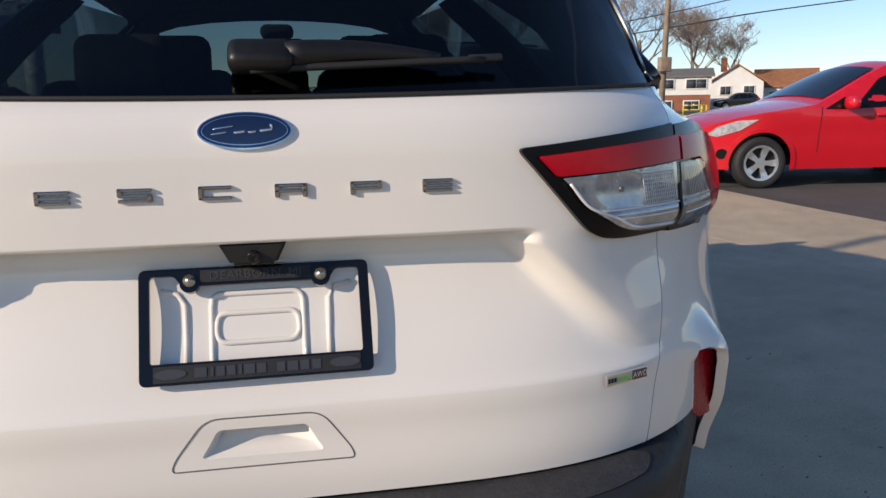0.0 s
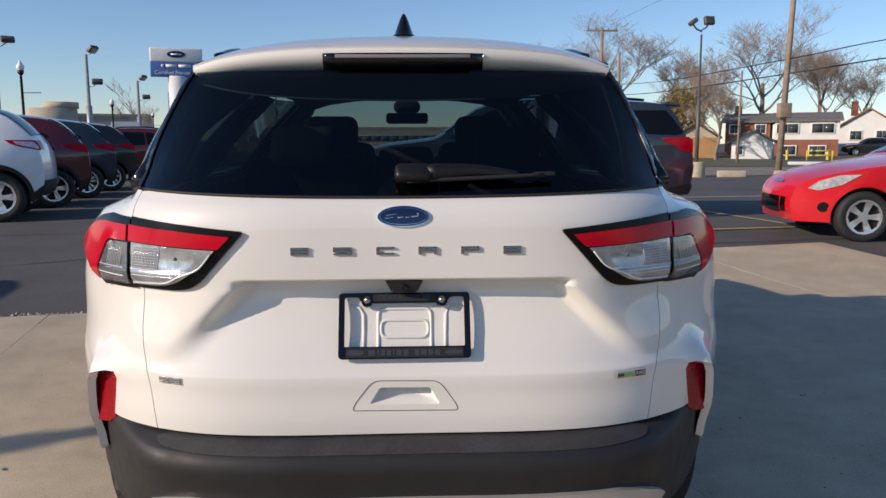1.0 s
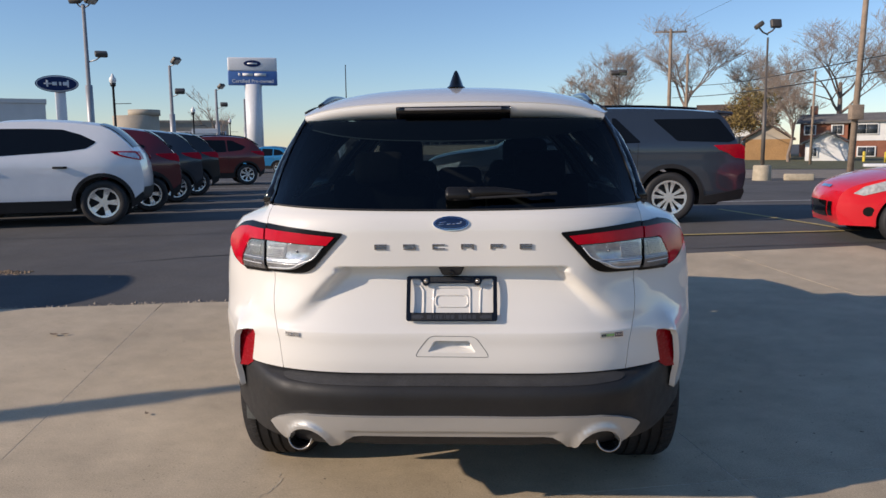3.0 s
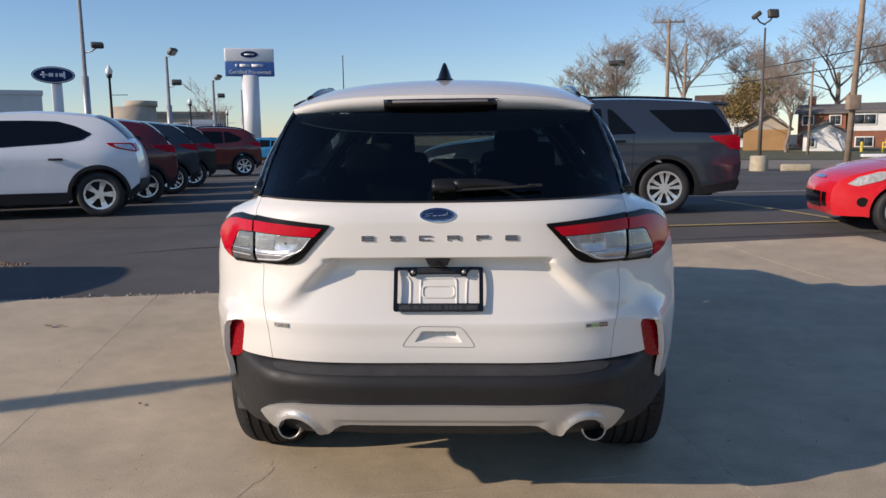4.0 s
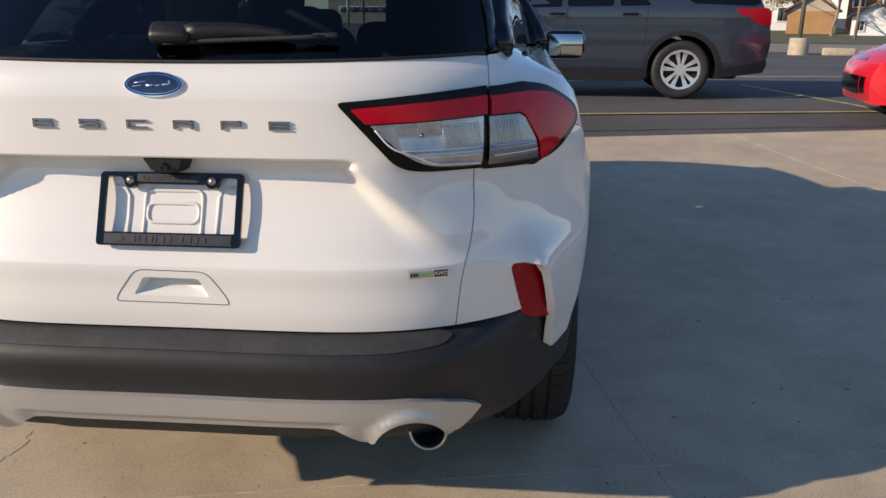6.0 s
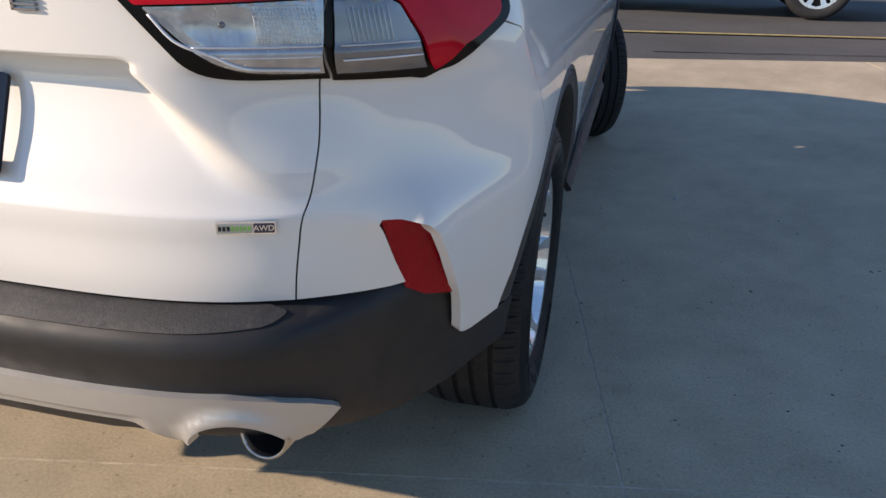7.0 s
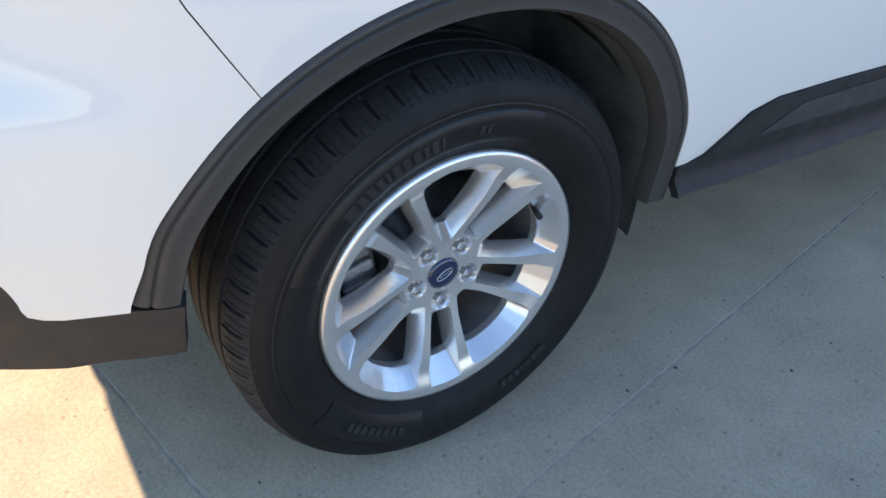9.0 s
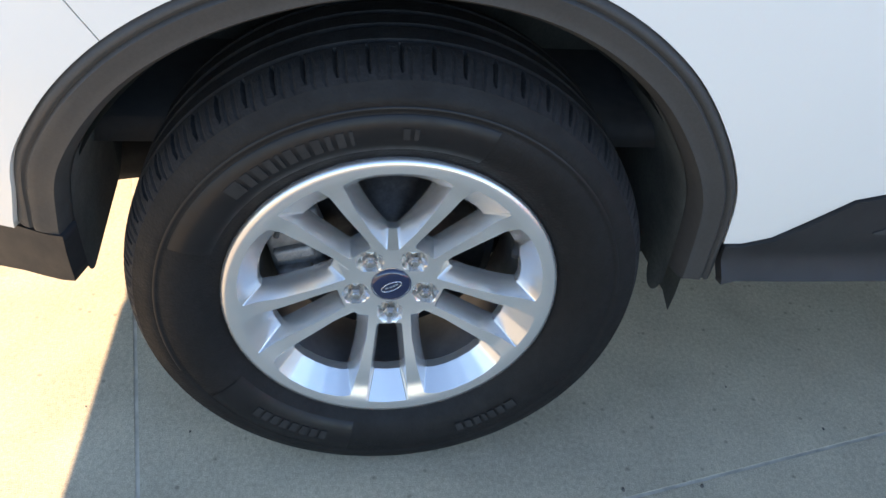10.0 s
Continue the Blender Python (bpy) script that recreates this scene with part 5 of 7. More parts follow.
# ---- ground ----
M_ASPHALT = mat("worn_asphalt", (0.080, 0.076, 0.072), 0.86, var=0.28, scale=0.5, fine=0.30, fscale=60, bump=0.6, bscale=130)
M_CONCRETE = mat("brushed_concrete", (0.48, 0.393, 0.272), 0.85, var=0.13, scale=1.4, fine=0.15, fscale=120, bump=0.34, bscale=420, each=0.04)


def weathered(m):
    """Adds blotchy stains, small pits and sandy relief to a concrete."""
    nt = m.node_tree
    b = nt.nodes["Principled BSDF"]
    co = nt.nodes.new("ShaderNodeTexCoord").outputs["Object"]
    src = b.inputs["Base Color"].links[0].from_socket
    vo = nt.nodes.new("ShaderNodeTexVoronoi")
    vo.inputs["Scale"].default_value = 26
    nt.links.new(co, vo.inputs["Vector"])
    pit = nt.nodes.new("ShaderNodeMapRange")
    pit.inputs["From Min"].default_value, pit.inputs["From Max"].default_value = 0.05, 0.13
    pit.inputs["To Min"].default_value, pit.inputs["To Max"].default_value = 0.62, 1.0
    nt.links.new(vo.outputs["Distance"], pit.inputs["Value"])
    fac = pit.outputs["Result"]
    for s, det, lo, hi in ((0.45, 6, 0.88, 1.11), (5.5, 8, 0.90, 1.10), (420, 2, 0.80, 1.22)):
        mu = nt.nodes.new("ShaderNodeMath")
        mu.operation = "MULTIPLY"
        nt.links.new(fac, mu.inputs[0]), nt.links.new(ramp_noise(nt, s, det, lo, hi, co, 0.72), mu.inputs[1])
        fac = mu.outputs[0]
    vm = nt.nodes.new("ShaderNodeVectorMath")
    vm.operation = "SCALE"
    nt.links.new(src, vm.inputs[0]), nt.links.new(fac, vm.inputs["Scale"])
    nt.links.new(vm.outputs["Vector"], b.inputs["Base Color"])
    return m


weathered(M_CONCRETE)
M_JOINT = mat("joint_filler", (0.50, 0.43, 0.33), 0.9, var=0.3, scale=20)
M_PAINTY = mat("worn_yellow_paint", (0.42, 0.33, 0.13), 0.75, var=0.3, scale=8, fine=0.35, fscale=60)
M_PAINTW = mat("worn_white_paint", (0.48, 0.47, 0.45), 0.75, var=0.25, scale=8, fine=0.35, fscale=60)
M_CURB = mat("weathered_kerb", (0.42, 0.36, 0.26), 0.85, var=0.2, scale=5, bump=0.4, bscale=60)
M_GRASS = mat("dry_grass", (0.10, 0.10, 0.045), 0.95, var=0.4, scale=1.2, fine=0.4, fscale=30)
M_DIRT = mat("gravel_verge", (0.22, 0.19, 0.15), 0.95, var=0.25, scale=1.5, fine=0.3, fscale=40)
TH = radians(11.4)
CU, CV = Vector((math.cos(TH), math.sin(TH))), Vector((-math.sin(TH), math.cos(TH)))


def at_uv(u, v):
    return CU * u + CV * v


def graded(a, b, n):
    return [a + (b - a) * i / n for i in range(n + 1)]


xs = sorted(set([-400, -250, -160, -110, -80, -60] + list(range(-45, 46, 3)) + [60, 80, 110, 160, 250, 400]))
ys = sorted(set([-400, -250, -160, -100, -60, -40, -25, -15] + list(range(-9, 40, 2)) + list(range(42, 80, 6)) + [90, 110, 160, 250, 400, 700]))
bm = bmesh.new()
grid = [[bm.verts.new((x, y, gz(x, y) - 0.022)) for x in xs] for y in ys]
for a, b in zip(grid, grid[1:]):
    for i in range(len(xs) - 1):
        bm.faces.new((a[i], a[i + 1], b[i + 1], b[i]))
ground = tagged(part("ground", bm, M_ASPHALT), "grey worn asphalt of the car lot", "ground", kind="structure")

# concrete apron in slabs
pav = new("pavement")
tagged(pav, "pale concrete apron cast in large slabs", "pavement", kind="structure")
u_lines = [-11.3, -8.17, -5.0, -1.87, 1.26, 4.39, 6.32]
v_lines = [-12.4, -8.1, -3.85, 0.38]


def far_edge(u):
    """Where the apron ends against the asphalt, along v."""
    return 6.20 if u > 1.26 else 4.72 - 0.035 * (u + 2.4)


def slab(u0, u1, v0, v1a, v1b):
    g = 0.0036
    u0, u1, v0, v1a, v1b = u0 + g, u1 - g, v0 + g, v1a - g, v1b - g
    bm = bmesh.new()
    n = 8
    rows = []
    for j in range(n + 1):
        row = []
        for i in range(n + 1):
            u = u0 + (u1 - u0) * i / n
            v1 = v1a + (v1b - v1a) * i / n
            p = at_uv(u, v0 + (v1 - v0) * j / n)
            row.append(bm.verts.new((p.x, p.y, gz(p.x, p.y))))
        rows.append(row)
    for a, b in zip(rows, rows[1:]):
        for i in range(n):
            bm.faces.new((a[i], a[i + 1], b[i + 1], b[i]))
    be = [e for e in bm.edges if len(e.link_faces) == 1]
    low = {}
    for e in be:
        for v in e.verts:
            if v not in low:
                c = v.co.copy()
                low[v] = (bm.verts.new(c + Vector((0, 0, -0.02))))
    for e in be:
        a, b = e.verts
        bm.faces.new((a, b, low[b], low[a]))
    bmesh.ops.recalc_face_normals(bm, faces=bm.faces[:])
    return part("slab", bm, M_CONCRETE, pav, smooth=False)


for u0, u1 in zip(u_lines, u_lines[1:]):
    for v0, v1 in zip(v_lines, v_lines[1:]):
        slab(u0, u1, v0, v1, v1)
    e0, e1 = far_edge(u0 + 0.01), far_edge(u1 - 0.01)
    slab(u0, u1, 0.38, e0, e1)
bm = bmesh.new()
for u0, u1, v0, v1 in ((-11.3, 6.32, -12.4, 0.5), (-11.3, 1.26, 0.5, 4.4), (1.26, 6.32, 0.5, 6.0)):
    n = 24
    rows = []
    for j in range(n + 1):
        rows.append([])
        for i in range(n + 1):
            p = at_uv(u0 + (u1 - u0) * i / n, v0 + (v1 - v0) * j / n)
            rows[-1].append(bm.verts.new((p.x, p.y, gz(p.x, p.y) - 0.0012)))
    for a, b in zip(rows, rows[1:]):
        for i in range(n):
            bm.faces.new((a[i], a[i + 1], b[i + 1], b[i]))
part("joint_filler", bm, M_JOINT, pav)

# hairline cracks and small stones on the apron
random.seed(4)


def crack(pts, w):
    bm = bmesh.new()
    p2 = []
    for a, b in zip(pts, pts[1:]):
        for t in np.linspace(0, 1, 7)[:-1]:
            p = Vector(a).lerp(Vector(b), t)
            p2.append(p + Vector((random.uniform(-1, 1), random.uniform(-1, 1))) * 0.012)
    last = None
    for i, p in enumerate(p2):
        d = (p2[min(i + 1, len(p2) - 1)] - p2[max(i - 1, 0)]).normalized()
        n = Vector((-d.y, d.x)) * w * random.uniform(0.3, 1.0)
        q = [bm.verts.new((*(p + n), gz(p.x, p.y) + 0.0012)), bm.verts.new((*(p - n), gz(p.x, p.y) + 0.0012))]
        if last:
            bm.faces.new((last[0], last[1], q[1], q[0]))
        last = q
    return part("crack", bm, M_JOINT, pav)


crack([(-0.755, 0.66), (-0.74, 0.52), (-0.80, 0.40), (-0.82, 0.2), (-0.79, 0.0)], 0.004)
bm = bmesh.new()
for i in range(220):
    p = Vector((random.uniform(-3.6, 3.6), random.uniform(-0.6, 5.0)))
    if random.random() < 0.45:
        p = Vector((random.uniform(0.7, 2.4), random.uniform(0.2, 3.0)))
    r = random.choice((0.0018, 0.002, 0.0025, 0.0035))
    b = bmesh.new()
    bmesh.ops.create_icosphere(b, subdivisions=1, radius=r)
    for v in b.verts:
        v.co = v.co * random.uniform(0.6, 1.3)
        v.co.z *= 0.55
        v.co.x *= 1.5
        v.co += Vector((p.x, p.y, gz(p.x, p.y) + r * 0.25))
    joined(bm, b)
tagged(part("grit", bm, mat("grit", (0.10, 0.085, 0.07), 0.9, var=0.5, scale=3)), "scattered dark grit and leaf crumbs on the concrete", "grit", kind="stuff")
bm = bmesh.new()
bmesh.ops.create_icosphere(bm, subdivisions=2, radius=0.011)
for v in bm.verts:
    v.co.z *= 0.4
    v.co += Vector((1.325, 2.725, 0.003))
tagged(part("pebble", bm, M_PAINTW), "pale pebble lying on the concrete", "pebble")


def stripe(a, b, w, material, label):
    bm = bmesh.new()
    a, b = Vector(a), Vector(b)
    d = (b - a).normalized()
    n = Vector((-d.y, d.x)) * w / 2
    k = max(2, int((b - a).length / 0.4))
    last = None
    for i in range(k + 1):
        p = a.lerp(b, i / k)
        q = [bm.verts.new((*(p + n), gz(p.x, p.y) - 0.016)), bm.verts.new((*(p - n), gz(p.x, p.y) - 0.016))]
        if last:
            bm.faces.new((last[0], last[1], q[1], q[0]))
        last = q
    return tagged(part("road_marking", bm, material), label, "road marking", kind="structure")


def patch(pts, material, name, label, cat, lift):
    bm = bmesh.new()
    bm.faces.new([bm.verts.new((x, y, gz(x, y) + lift)) for x, y in pts])
    bmesh.ops.triangulate(bm, faces=bm.faces[:])
    return tagged(part(name, bm, material), label, cat, kind="structure")

# ---- parked cars ----
def paint(name, col, metal=0.3):
    return mat(name, col, 0.32, metal=metal, coat=0.9, var=0.03, scale=4, rvar=0.04)


M_CARGLASS = mat("dark_car_glass", (0.004, 0.005, 0.006), 0.05, spec=0.35, coat=0.0, var=0.1, rvar=0.02)
M_HEAD = mat("clear_headlamp", (0.70, 0.72, 0.74), 0.12, metal=0.5, coat=1.0, var=0.35, scale=20)
M_TYREFAR = mat("far_tyre", (0.018, 0.018, 0.019), 0.7, var=0.2, scale=10)
FAR_RIM = {}


def far_rim(r, spokes):
    """A small alloy wheel face with cut-out windows; shared by alike wheels."""
    key = (round(r, 3), spokes)
    if key not in FAR_RIM:
        holes = []
        for i in range(spokes):
            a = 2 * math.pi * (i + 0.5) / spokes
            w = math.pi / spokes * ((1.25 if i % 2 else 0.55) if spokes == 10 else 1.0)
            holes.append(outline([(q * r * math.cos(a + t * w), q * r * math.sin(a + t * w)) for q, t in ((0.30, -0.35), (0.86, -0.62), (0.90, 0.0), (0.86, 0.62), (0.30, 0.35))], r * 0.15))
        circ = [Vector((r * math.cos(t), r * math.sin(t))) for t in np.linspace(0, 2 * math.pi, 48, endpoint=False)]
        bm = sheet(circ, lambda u, v: Vector((0.012 * smooth(0.6 * r, r, math.hypot(u, v)), u, v)), r * 0.18, holes=holes, rim=0.03, towards=(1, 0, 0))
        me = bpy.data.meshes.new("rim")
        bm.to_mesh(me)
        bm.free()
        me.materials.append(M_ALLOY)
        FAR_RIM[key] = me
    return FAR_RIM[key]


def far_car(spec, m, label):
    """A parked car, its rear axle over the origin and its nose along +y."""
    hw, r, wb = spec["w"] / 2, spec["r"], spec["wb"]
    pts = spline(spec["top"], 6)
    y0, y1, H = min(p[0] for p in pts), max(p[0] for p in pts), max(p[1] for p in pts)
    belt = spec.get("belt", 0.62) * H

    def xs_(y, z):
        e = max(0.0, (y0 + 0.75 - y) / 0.75) ** 2 * 0.13 + max(0.0, (y - y1 + 1.0) / 1.0) ** 2.4 * spec.get('nose', 0.26)
        t = 0.29 * max(0.0, (z - belt) / (H - belt)) ** 1.15 + 0.05 * max(0.0, (0.42 - z) / 0.3) ** 2 + 0.018 * smooth(0.80, 0.62, z) + 0.03 * smooth(0.62, 0.30, z) ** 2 - 0.012 * math.exp(-(((z - belt + 0.10) / 0.05) ** 2))
        return hw * (1 - e) * (1 - t)

    c = thing("car", m, label, "car", group="parked cars")
    P = spec["paint"]
    arch = lambda yc, rr: [(yc + rr * math.cos(t), r + rr * math.sin(t)) for t in np.linspace(-0.25, math.pi + 0.25, 22)][::-1]
    low = 0.24
    contour = [(p[0], p[1]) for p in pts]
    ring = contour + [(wb + r * 1.3, low)] + arch(wb, r * 1.17)[::-1] + [(wb - r * 1.3, low), (r * 1.3, low)] + arch(0, r * 1.17)[::-1] + [(-r * 1.3, low + 0.06)]
    border = outline(ring, 0.12)
    bm = None
    for k in (1, -1):
        b = sheet(border, lambda u, v, k=k: Vector((k * xs_(u, v), u, v)), 0.11, rim=0.0, away=(0, 1.4, 0.7))
        bm = joined(bm, b)
    n = len(pts)

    def wrap(i, u):
        i = min(max(i, 0), n - 1)
        a = int(min(i, n - 2))
        f = i - a
        p = Vector(pts[a]).lerp(Vector(pts[a + 1]), f)
        d = (Vector(pts[min(a + 2, n - 1)]) - Vector(pts[max(a - 1, 0)])).normalized()
        nn = Vector((-d.y, d.x))
        X = xs_(p[0], p[1])
        q = p + nn * 0.055 * (1 - u * u) * min(1.0, i / 4, (n - 1 - i) / 4)
        return Vector((X * u, q[0], q[1]))

    rows = [[bm.verts.new(wrap(i, u)) for u in np.linspace(-1, 1, 15)] for i in range(n)]
    for a, b in zip(rows, rows[1:]):
        for i in range(14):
            bm.faces.new((a[i], a[i + 1], b[i + 1], b[i]))
    bmesh.ops.remove_doubles(bm, verts=bm.verts[:], dist=0.012)
    bmesh.ops.recalc_face_normals(bm, faces=bm.faces[:])
    body = part("body", bm, P, c)
    sharp(body, 40)
    part("floor_pan", box((spec["w"] * 0.74, y1 - y0 - 0.7, 0.18), (0, (y0 + y1) / 2, 0.36), 0.05), M_DARK, c)

    def on_side(poly, off, material, name, rim=0.0, du=0.15, label=""):
        for k in (1, -1):
            part(name, sheet(outline(poly, 0.08), lambda u, v, k=k: Vector((k * (xs_(u, v) + off), u, v)), du, rim=rim, away=(0, 1.4, 0.7)), material, c, label)

    for g in spec["glass"]:
        on_side([(a, b, 0.04) for a, b in g], 0.005, M_CARGLASS, "side_window", 0.004)
    clad = spec.get("clad", M_PLASTIC)
    for yc in (0, wb):
        on_side([(yc + q * math.cos(t), r + q * math.sin(t)) for q, ts in ((r * 1.31, np.linspace(-0.2, math.pi + 0.2, 26)), (r * 1.15, np.linspace(math.pi + 0.2, -0.2, 26))) for t in ts], 0.012, clad, "arch_trim", 0.02)
    if clad is not P:
        on_side([(r * 1.28, 0.24), (wb - r * 1.28, 0.24), (wb - r * 1.26, 0.42), (r * 1.26, 0.42)], 0.014, clad, "sill_trim", 0.02)
        on_side([(y0 + 0.05, 0.37), (-r * 1.27, 0.30), (-r * 1.25, 0.42), (y0 + 0.02, 0.54), (y0 + 0.005, 0.48)], 0.014, clad, "bumper_trim", 0.02)
    for y in spec.get("doors", ()):
        on_side([(y, 0.44), (y + 0.008, 0.44), (y + 0.008 - 0.02, belt), (y - 0.02, belt)], 0.003, M_SEAM, "door_seam")
    for y in spec.get("handles", ()):
        for k in (1, -1):
            part("door_handle", box((0.03, 0.22, 0.035), (k * (xs_(y, belt - 0.10) + 0.015), y, belt - 0.10), 0.01), spec.get("handle", P), c)
    if "tail" in spec:
        on_side(spec["tail"], 0.012, M_RED, "tail_lamp", 0.02)
    if "tail_inner" in spec:
        on_side(spec["tail_inner"], 0.020, M_HEAD, "lamp_center", 0.01)
    for fy, fz, fr in spec.get("fog", ()):
        on_side([(fy + fr * math.cos(t), fz + fr * math.sin(t)) for t in np.linspace(0, 2 * math.pi, 14, endpoint=False)], 0.008, M_GLOSS, "fog_lamp", 0.012)
    if "head" in spec:
        on_side(spec["head"], 0.010, M_HEAD, "headlamp", 0.02)
    for name, i0, i1, u0, u1, material in spec["over"]:
        bmw = bmesh.new()
        gr = []
        for i in np.linspace(i0 * (n - 1), i1 * (n - 1), 8):
            row = []
            for u in np.linspace(u0, u1, 9):
                p, q, w = wrap(i, u), wrap(i + 0.3, u), wrap(i, u + 0.02)
                nn = (w - p).cross(q - p).normalized()
                row.append(bmw.verts.new(p + nn * 0.012))
            gr.append(row)
        for a, b in zip(gr, gr[1:]):
            for i in range(8):
                bmw.faces.new((a[i], a[i + 1], b[i + 1], b[i]))
        part(name, bmw, material, c)
    for yc in (0, wb):
        for k in (1, -1):
            wo = part("tyre", lathe([(r * 0.66, 0.0), (r * 0.70, 0.012), (r * 0.86, 0.020), (r * 0.95, 0.008), (r * 0.985, -0.02), (r, -0.05), (r, -0.16), (r * 0.95, -0.21), (r * 0.6, -0.21)], 40), M_TYREFAR, c)
            wo.matrix_basis = Matrix.Translation((k * (hw - 0.045), yc, r)) @ (Matrix.Rotation(math.pi, 4, "Z") if k < 0 else Matrix.Identity(4))
            ri = new("rim", far_rim(r * 0.67, spec.get("spokes", 5)))
            ri.parent = wo
            part("disc_back", lathe([(0.001, -0.06), (r * 0.66, -0.05)], 24), M_DARK, wo)
    if spec.get("mirror"):
        y, z = spec["mirror"]
        for k in (1, -1):
            part("door_mirror", box((0.22, 0.12, 0.15), (k * (xs_(y, z) + 0.12), y, z), 0.05, 3), P, c)
    if spec.get("rails"):
        for k in (1, -1):
            rr = [Vector((k * hw * 0.66, y, 0)) for y in np.linspace(-0.45, 1.6, 10)]
            for v in rr:
                v.z = np.interp(v.y, [p[0] for p in pts if p[1] > 1.3], [p[1] for p in pts if p[1] > 1.3]) + 0.04
            part("roof_rail", tube([[(v, 0.02) for v in rr]], 6), M_GLOSS, c)
    if spec.get("seat"):
        part("interior", box((spec["w"] * 0.6, 1.4, 0.3), (0, 1.0, belt - 0.12), 0.1), M_CABIN, c)
    return c


def placed(x, y, hw, deg=90.0):
    """Near-side rear wheel at (x, y), nose towards -x."""
    t = radians(deg - 90)
    ox, oy = x - hw * math.sin(t), y + hw * math.cos(t)
    return pose(ox, oy, gz(x, y) - 0.02, 0, 0, deg)


TOP_SUV = [(-0.548, 0.36), (-0.607, 0.50), (-0.629, 0.68), (-0.614, 0.90), (-0.570, 1.06), (-0.511, 1.17), (-0.311, 1.40), (-0.111, 1.55), (0.12, 1.62), (0.7, 1.67), (1.2, 1.665), (1.62, 1.60), (2.3, 1.15), (2.5, 1.09), (3.1, 1.01), (3.5, 0.90), (3.70, 0.70), (3.72, 0.42)]
OVER_SUV = [("rear_window", 0.31, 0.45, -0.84, 0.84, M_CARGLASS), ("windscreen", 0.655, 0.70, -0.88, 0.88, M_CARGLASS), ("rear_lamp", 0.225, 0.285, -1.0, -0.62, M_RED), ("rear_lamp", 0.225, 0.285, 0.62, 1.0, M_RED), ("bumper_pad", 0.01, 0.10, -0.98, 0.98, M_PLASTIC), ("grille", 0.90, 0.97, -0.6, 0.6, M_GLOSS)]
GL_SUV = [[(0.02, 1.31), (0.16, 1.20), (0.62, 1.15), (0.64, 1.535), (0.46, 1.53)], [(0.67, 1.15), (1.40, 1.11), (1.40, 1.555), (0.69, 1.54)], [(1.48, 1.11), (2.14, 1.10), (1.66, 1.48), (1.48, 1.545)]]
TAIL_SUV = [(-0.607, 1.10), (-0.548, 1.17), (-0.163, 1.16), (-0.252, 1.10), (-0.407, 1.04), (-0.614, 1.00)]
HEAD_SUV = [(2.95, 0.92), (3.45, 0.80), (3.58, 0.72), (3.35, 0.70), (3.0, 0.80)]


def suv(p, **kw):
    s = dict(w=1.86, r=0.36, wb=2.72, top=TOP_SUV, glass=GL_SUV, tail=TAIL_SUV, head=HEAD_SUV, over=OVER_SUV, paint=p, doors=(0.62, 1.44, 2.3), handles=(0.80, 1.62), mirror=(2.1, 1.12))
    s.update(kw)
    return s


TOP_EDGE = [(-0.548, 0.36), (-0.607, 0.50), (-0.636, 0.68), (-0.622, 0.92), (-0.577, 1.10), (-0.511, 1.22), (-0.311, 1.44), (-0.104, 1.595), (0.15, 1.66), (0.7, 1.71), (1.2, 1.715), (1.72, 1.64), (2.45, 1.18), (2.65, 1.11), (3.3, 1.03), (3.65, 0.92), (3.84, 0.72), (3.86, 0.42)]
GL_EDGE = [[(0.06, 1.375), (0.22, 1.27), (0.55, 1.225), (1.62, 1.155), (1.62, 1.60), (1.0, 1.60), (0.58, 1.585), (0.30, 1.50)], [(1.71, 1.15), (2.34, 1.14), (1.86, 1.50), (1.71, 1.585)]]
LOT = 115
far_car(suv(paint("white_car_paint", (0.80, 0.81, 0.82), 0.0), w=1.93, r=0.375, wb=2.85, top=TOP_EDGE, glass=GL_EDGE, tail=[(-0.614, 1.12), (-0.548, 1.22), (-0.148, 1.225), (-0.222, 1.17), (-0.326, 1.13), (-0.614, 1.07)], doors=(1.66, 2.4), handles=(0.62, 1.85), handle=M_PLASTIC, mirror=None, tail_inner=[(-0.590, 1.125), (-0.530, 1.195), (-0.26, 1.205), (-0.30, 1.165), (-0.40, 1.135), (-0.590, 1.09)]), placed(-6.13, 10.05, 0.93, 108), "white sport utility vehicle parked on the asphalt")
far_car(suv(paint("maroon_paint", (0.11, 0.005, 0.011), 0.0)), placed(-6.50, 12.70, 0.9, LOT), "dark maroon sport utility vehicle in a parking row")
far_car(suv(paint("slate_paint", (0.018, 0.027, 0.040), 0.0), spokes=10), placed(-6.98, 15.3, 0.9, LOT), "dark slate grey sport utility vehicle in a parking row")
far_car(suv(paint("black_paint", (0.004, 0.006, 0.008), 0.0), spokes=10), placed(-7.45, 17.9, 0.9, LOT), "black sport utility vehicle in a parking row")
far_car(suv(paint("copper_red_paint", (0.13, 0.012, 0.008), 0.0), spokes=7, rails=True), placed(-7.9, 24.0, 0.9, LOT), "copper red sport utility vehicle parked far back")
TOP_EXP = [(-1.08, 0.42), (-1.16, 0.62), (-1.17, 0.90), (-1.12, 1.10), (-1.05, 1.22), (-0.90, 1.56), (-0.76, 1.71), (-0.66, 1.735), (-0.2, 1.775), (0.6, 1.81), (1.5, 1.795), (1.95, 1.71), (2.62, 1.27), (2.82, 1.19), (3.4, 1.12), (3.80, 1.02), (3.98, 0.84), (4.0, 0.42)]
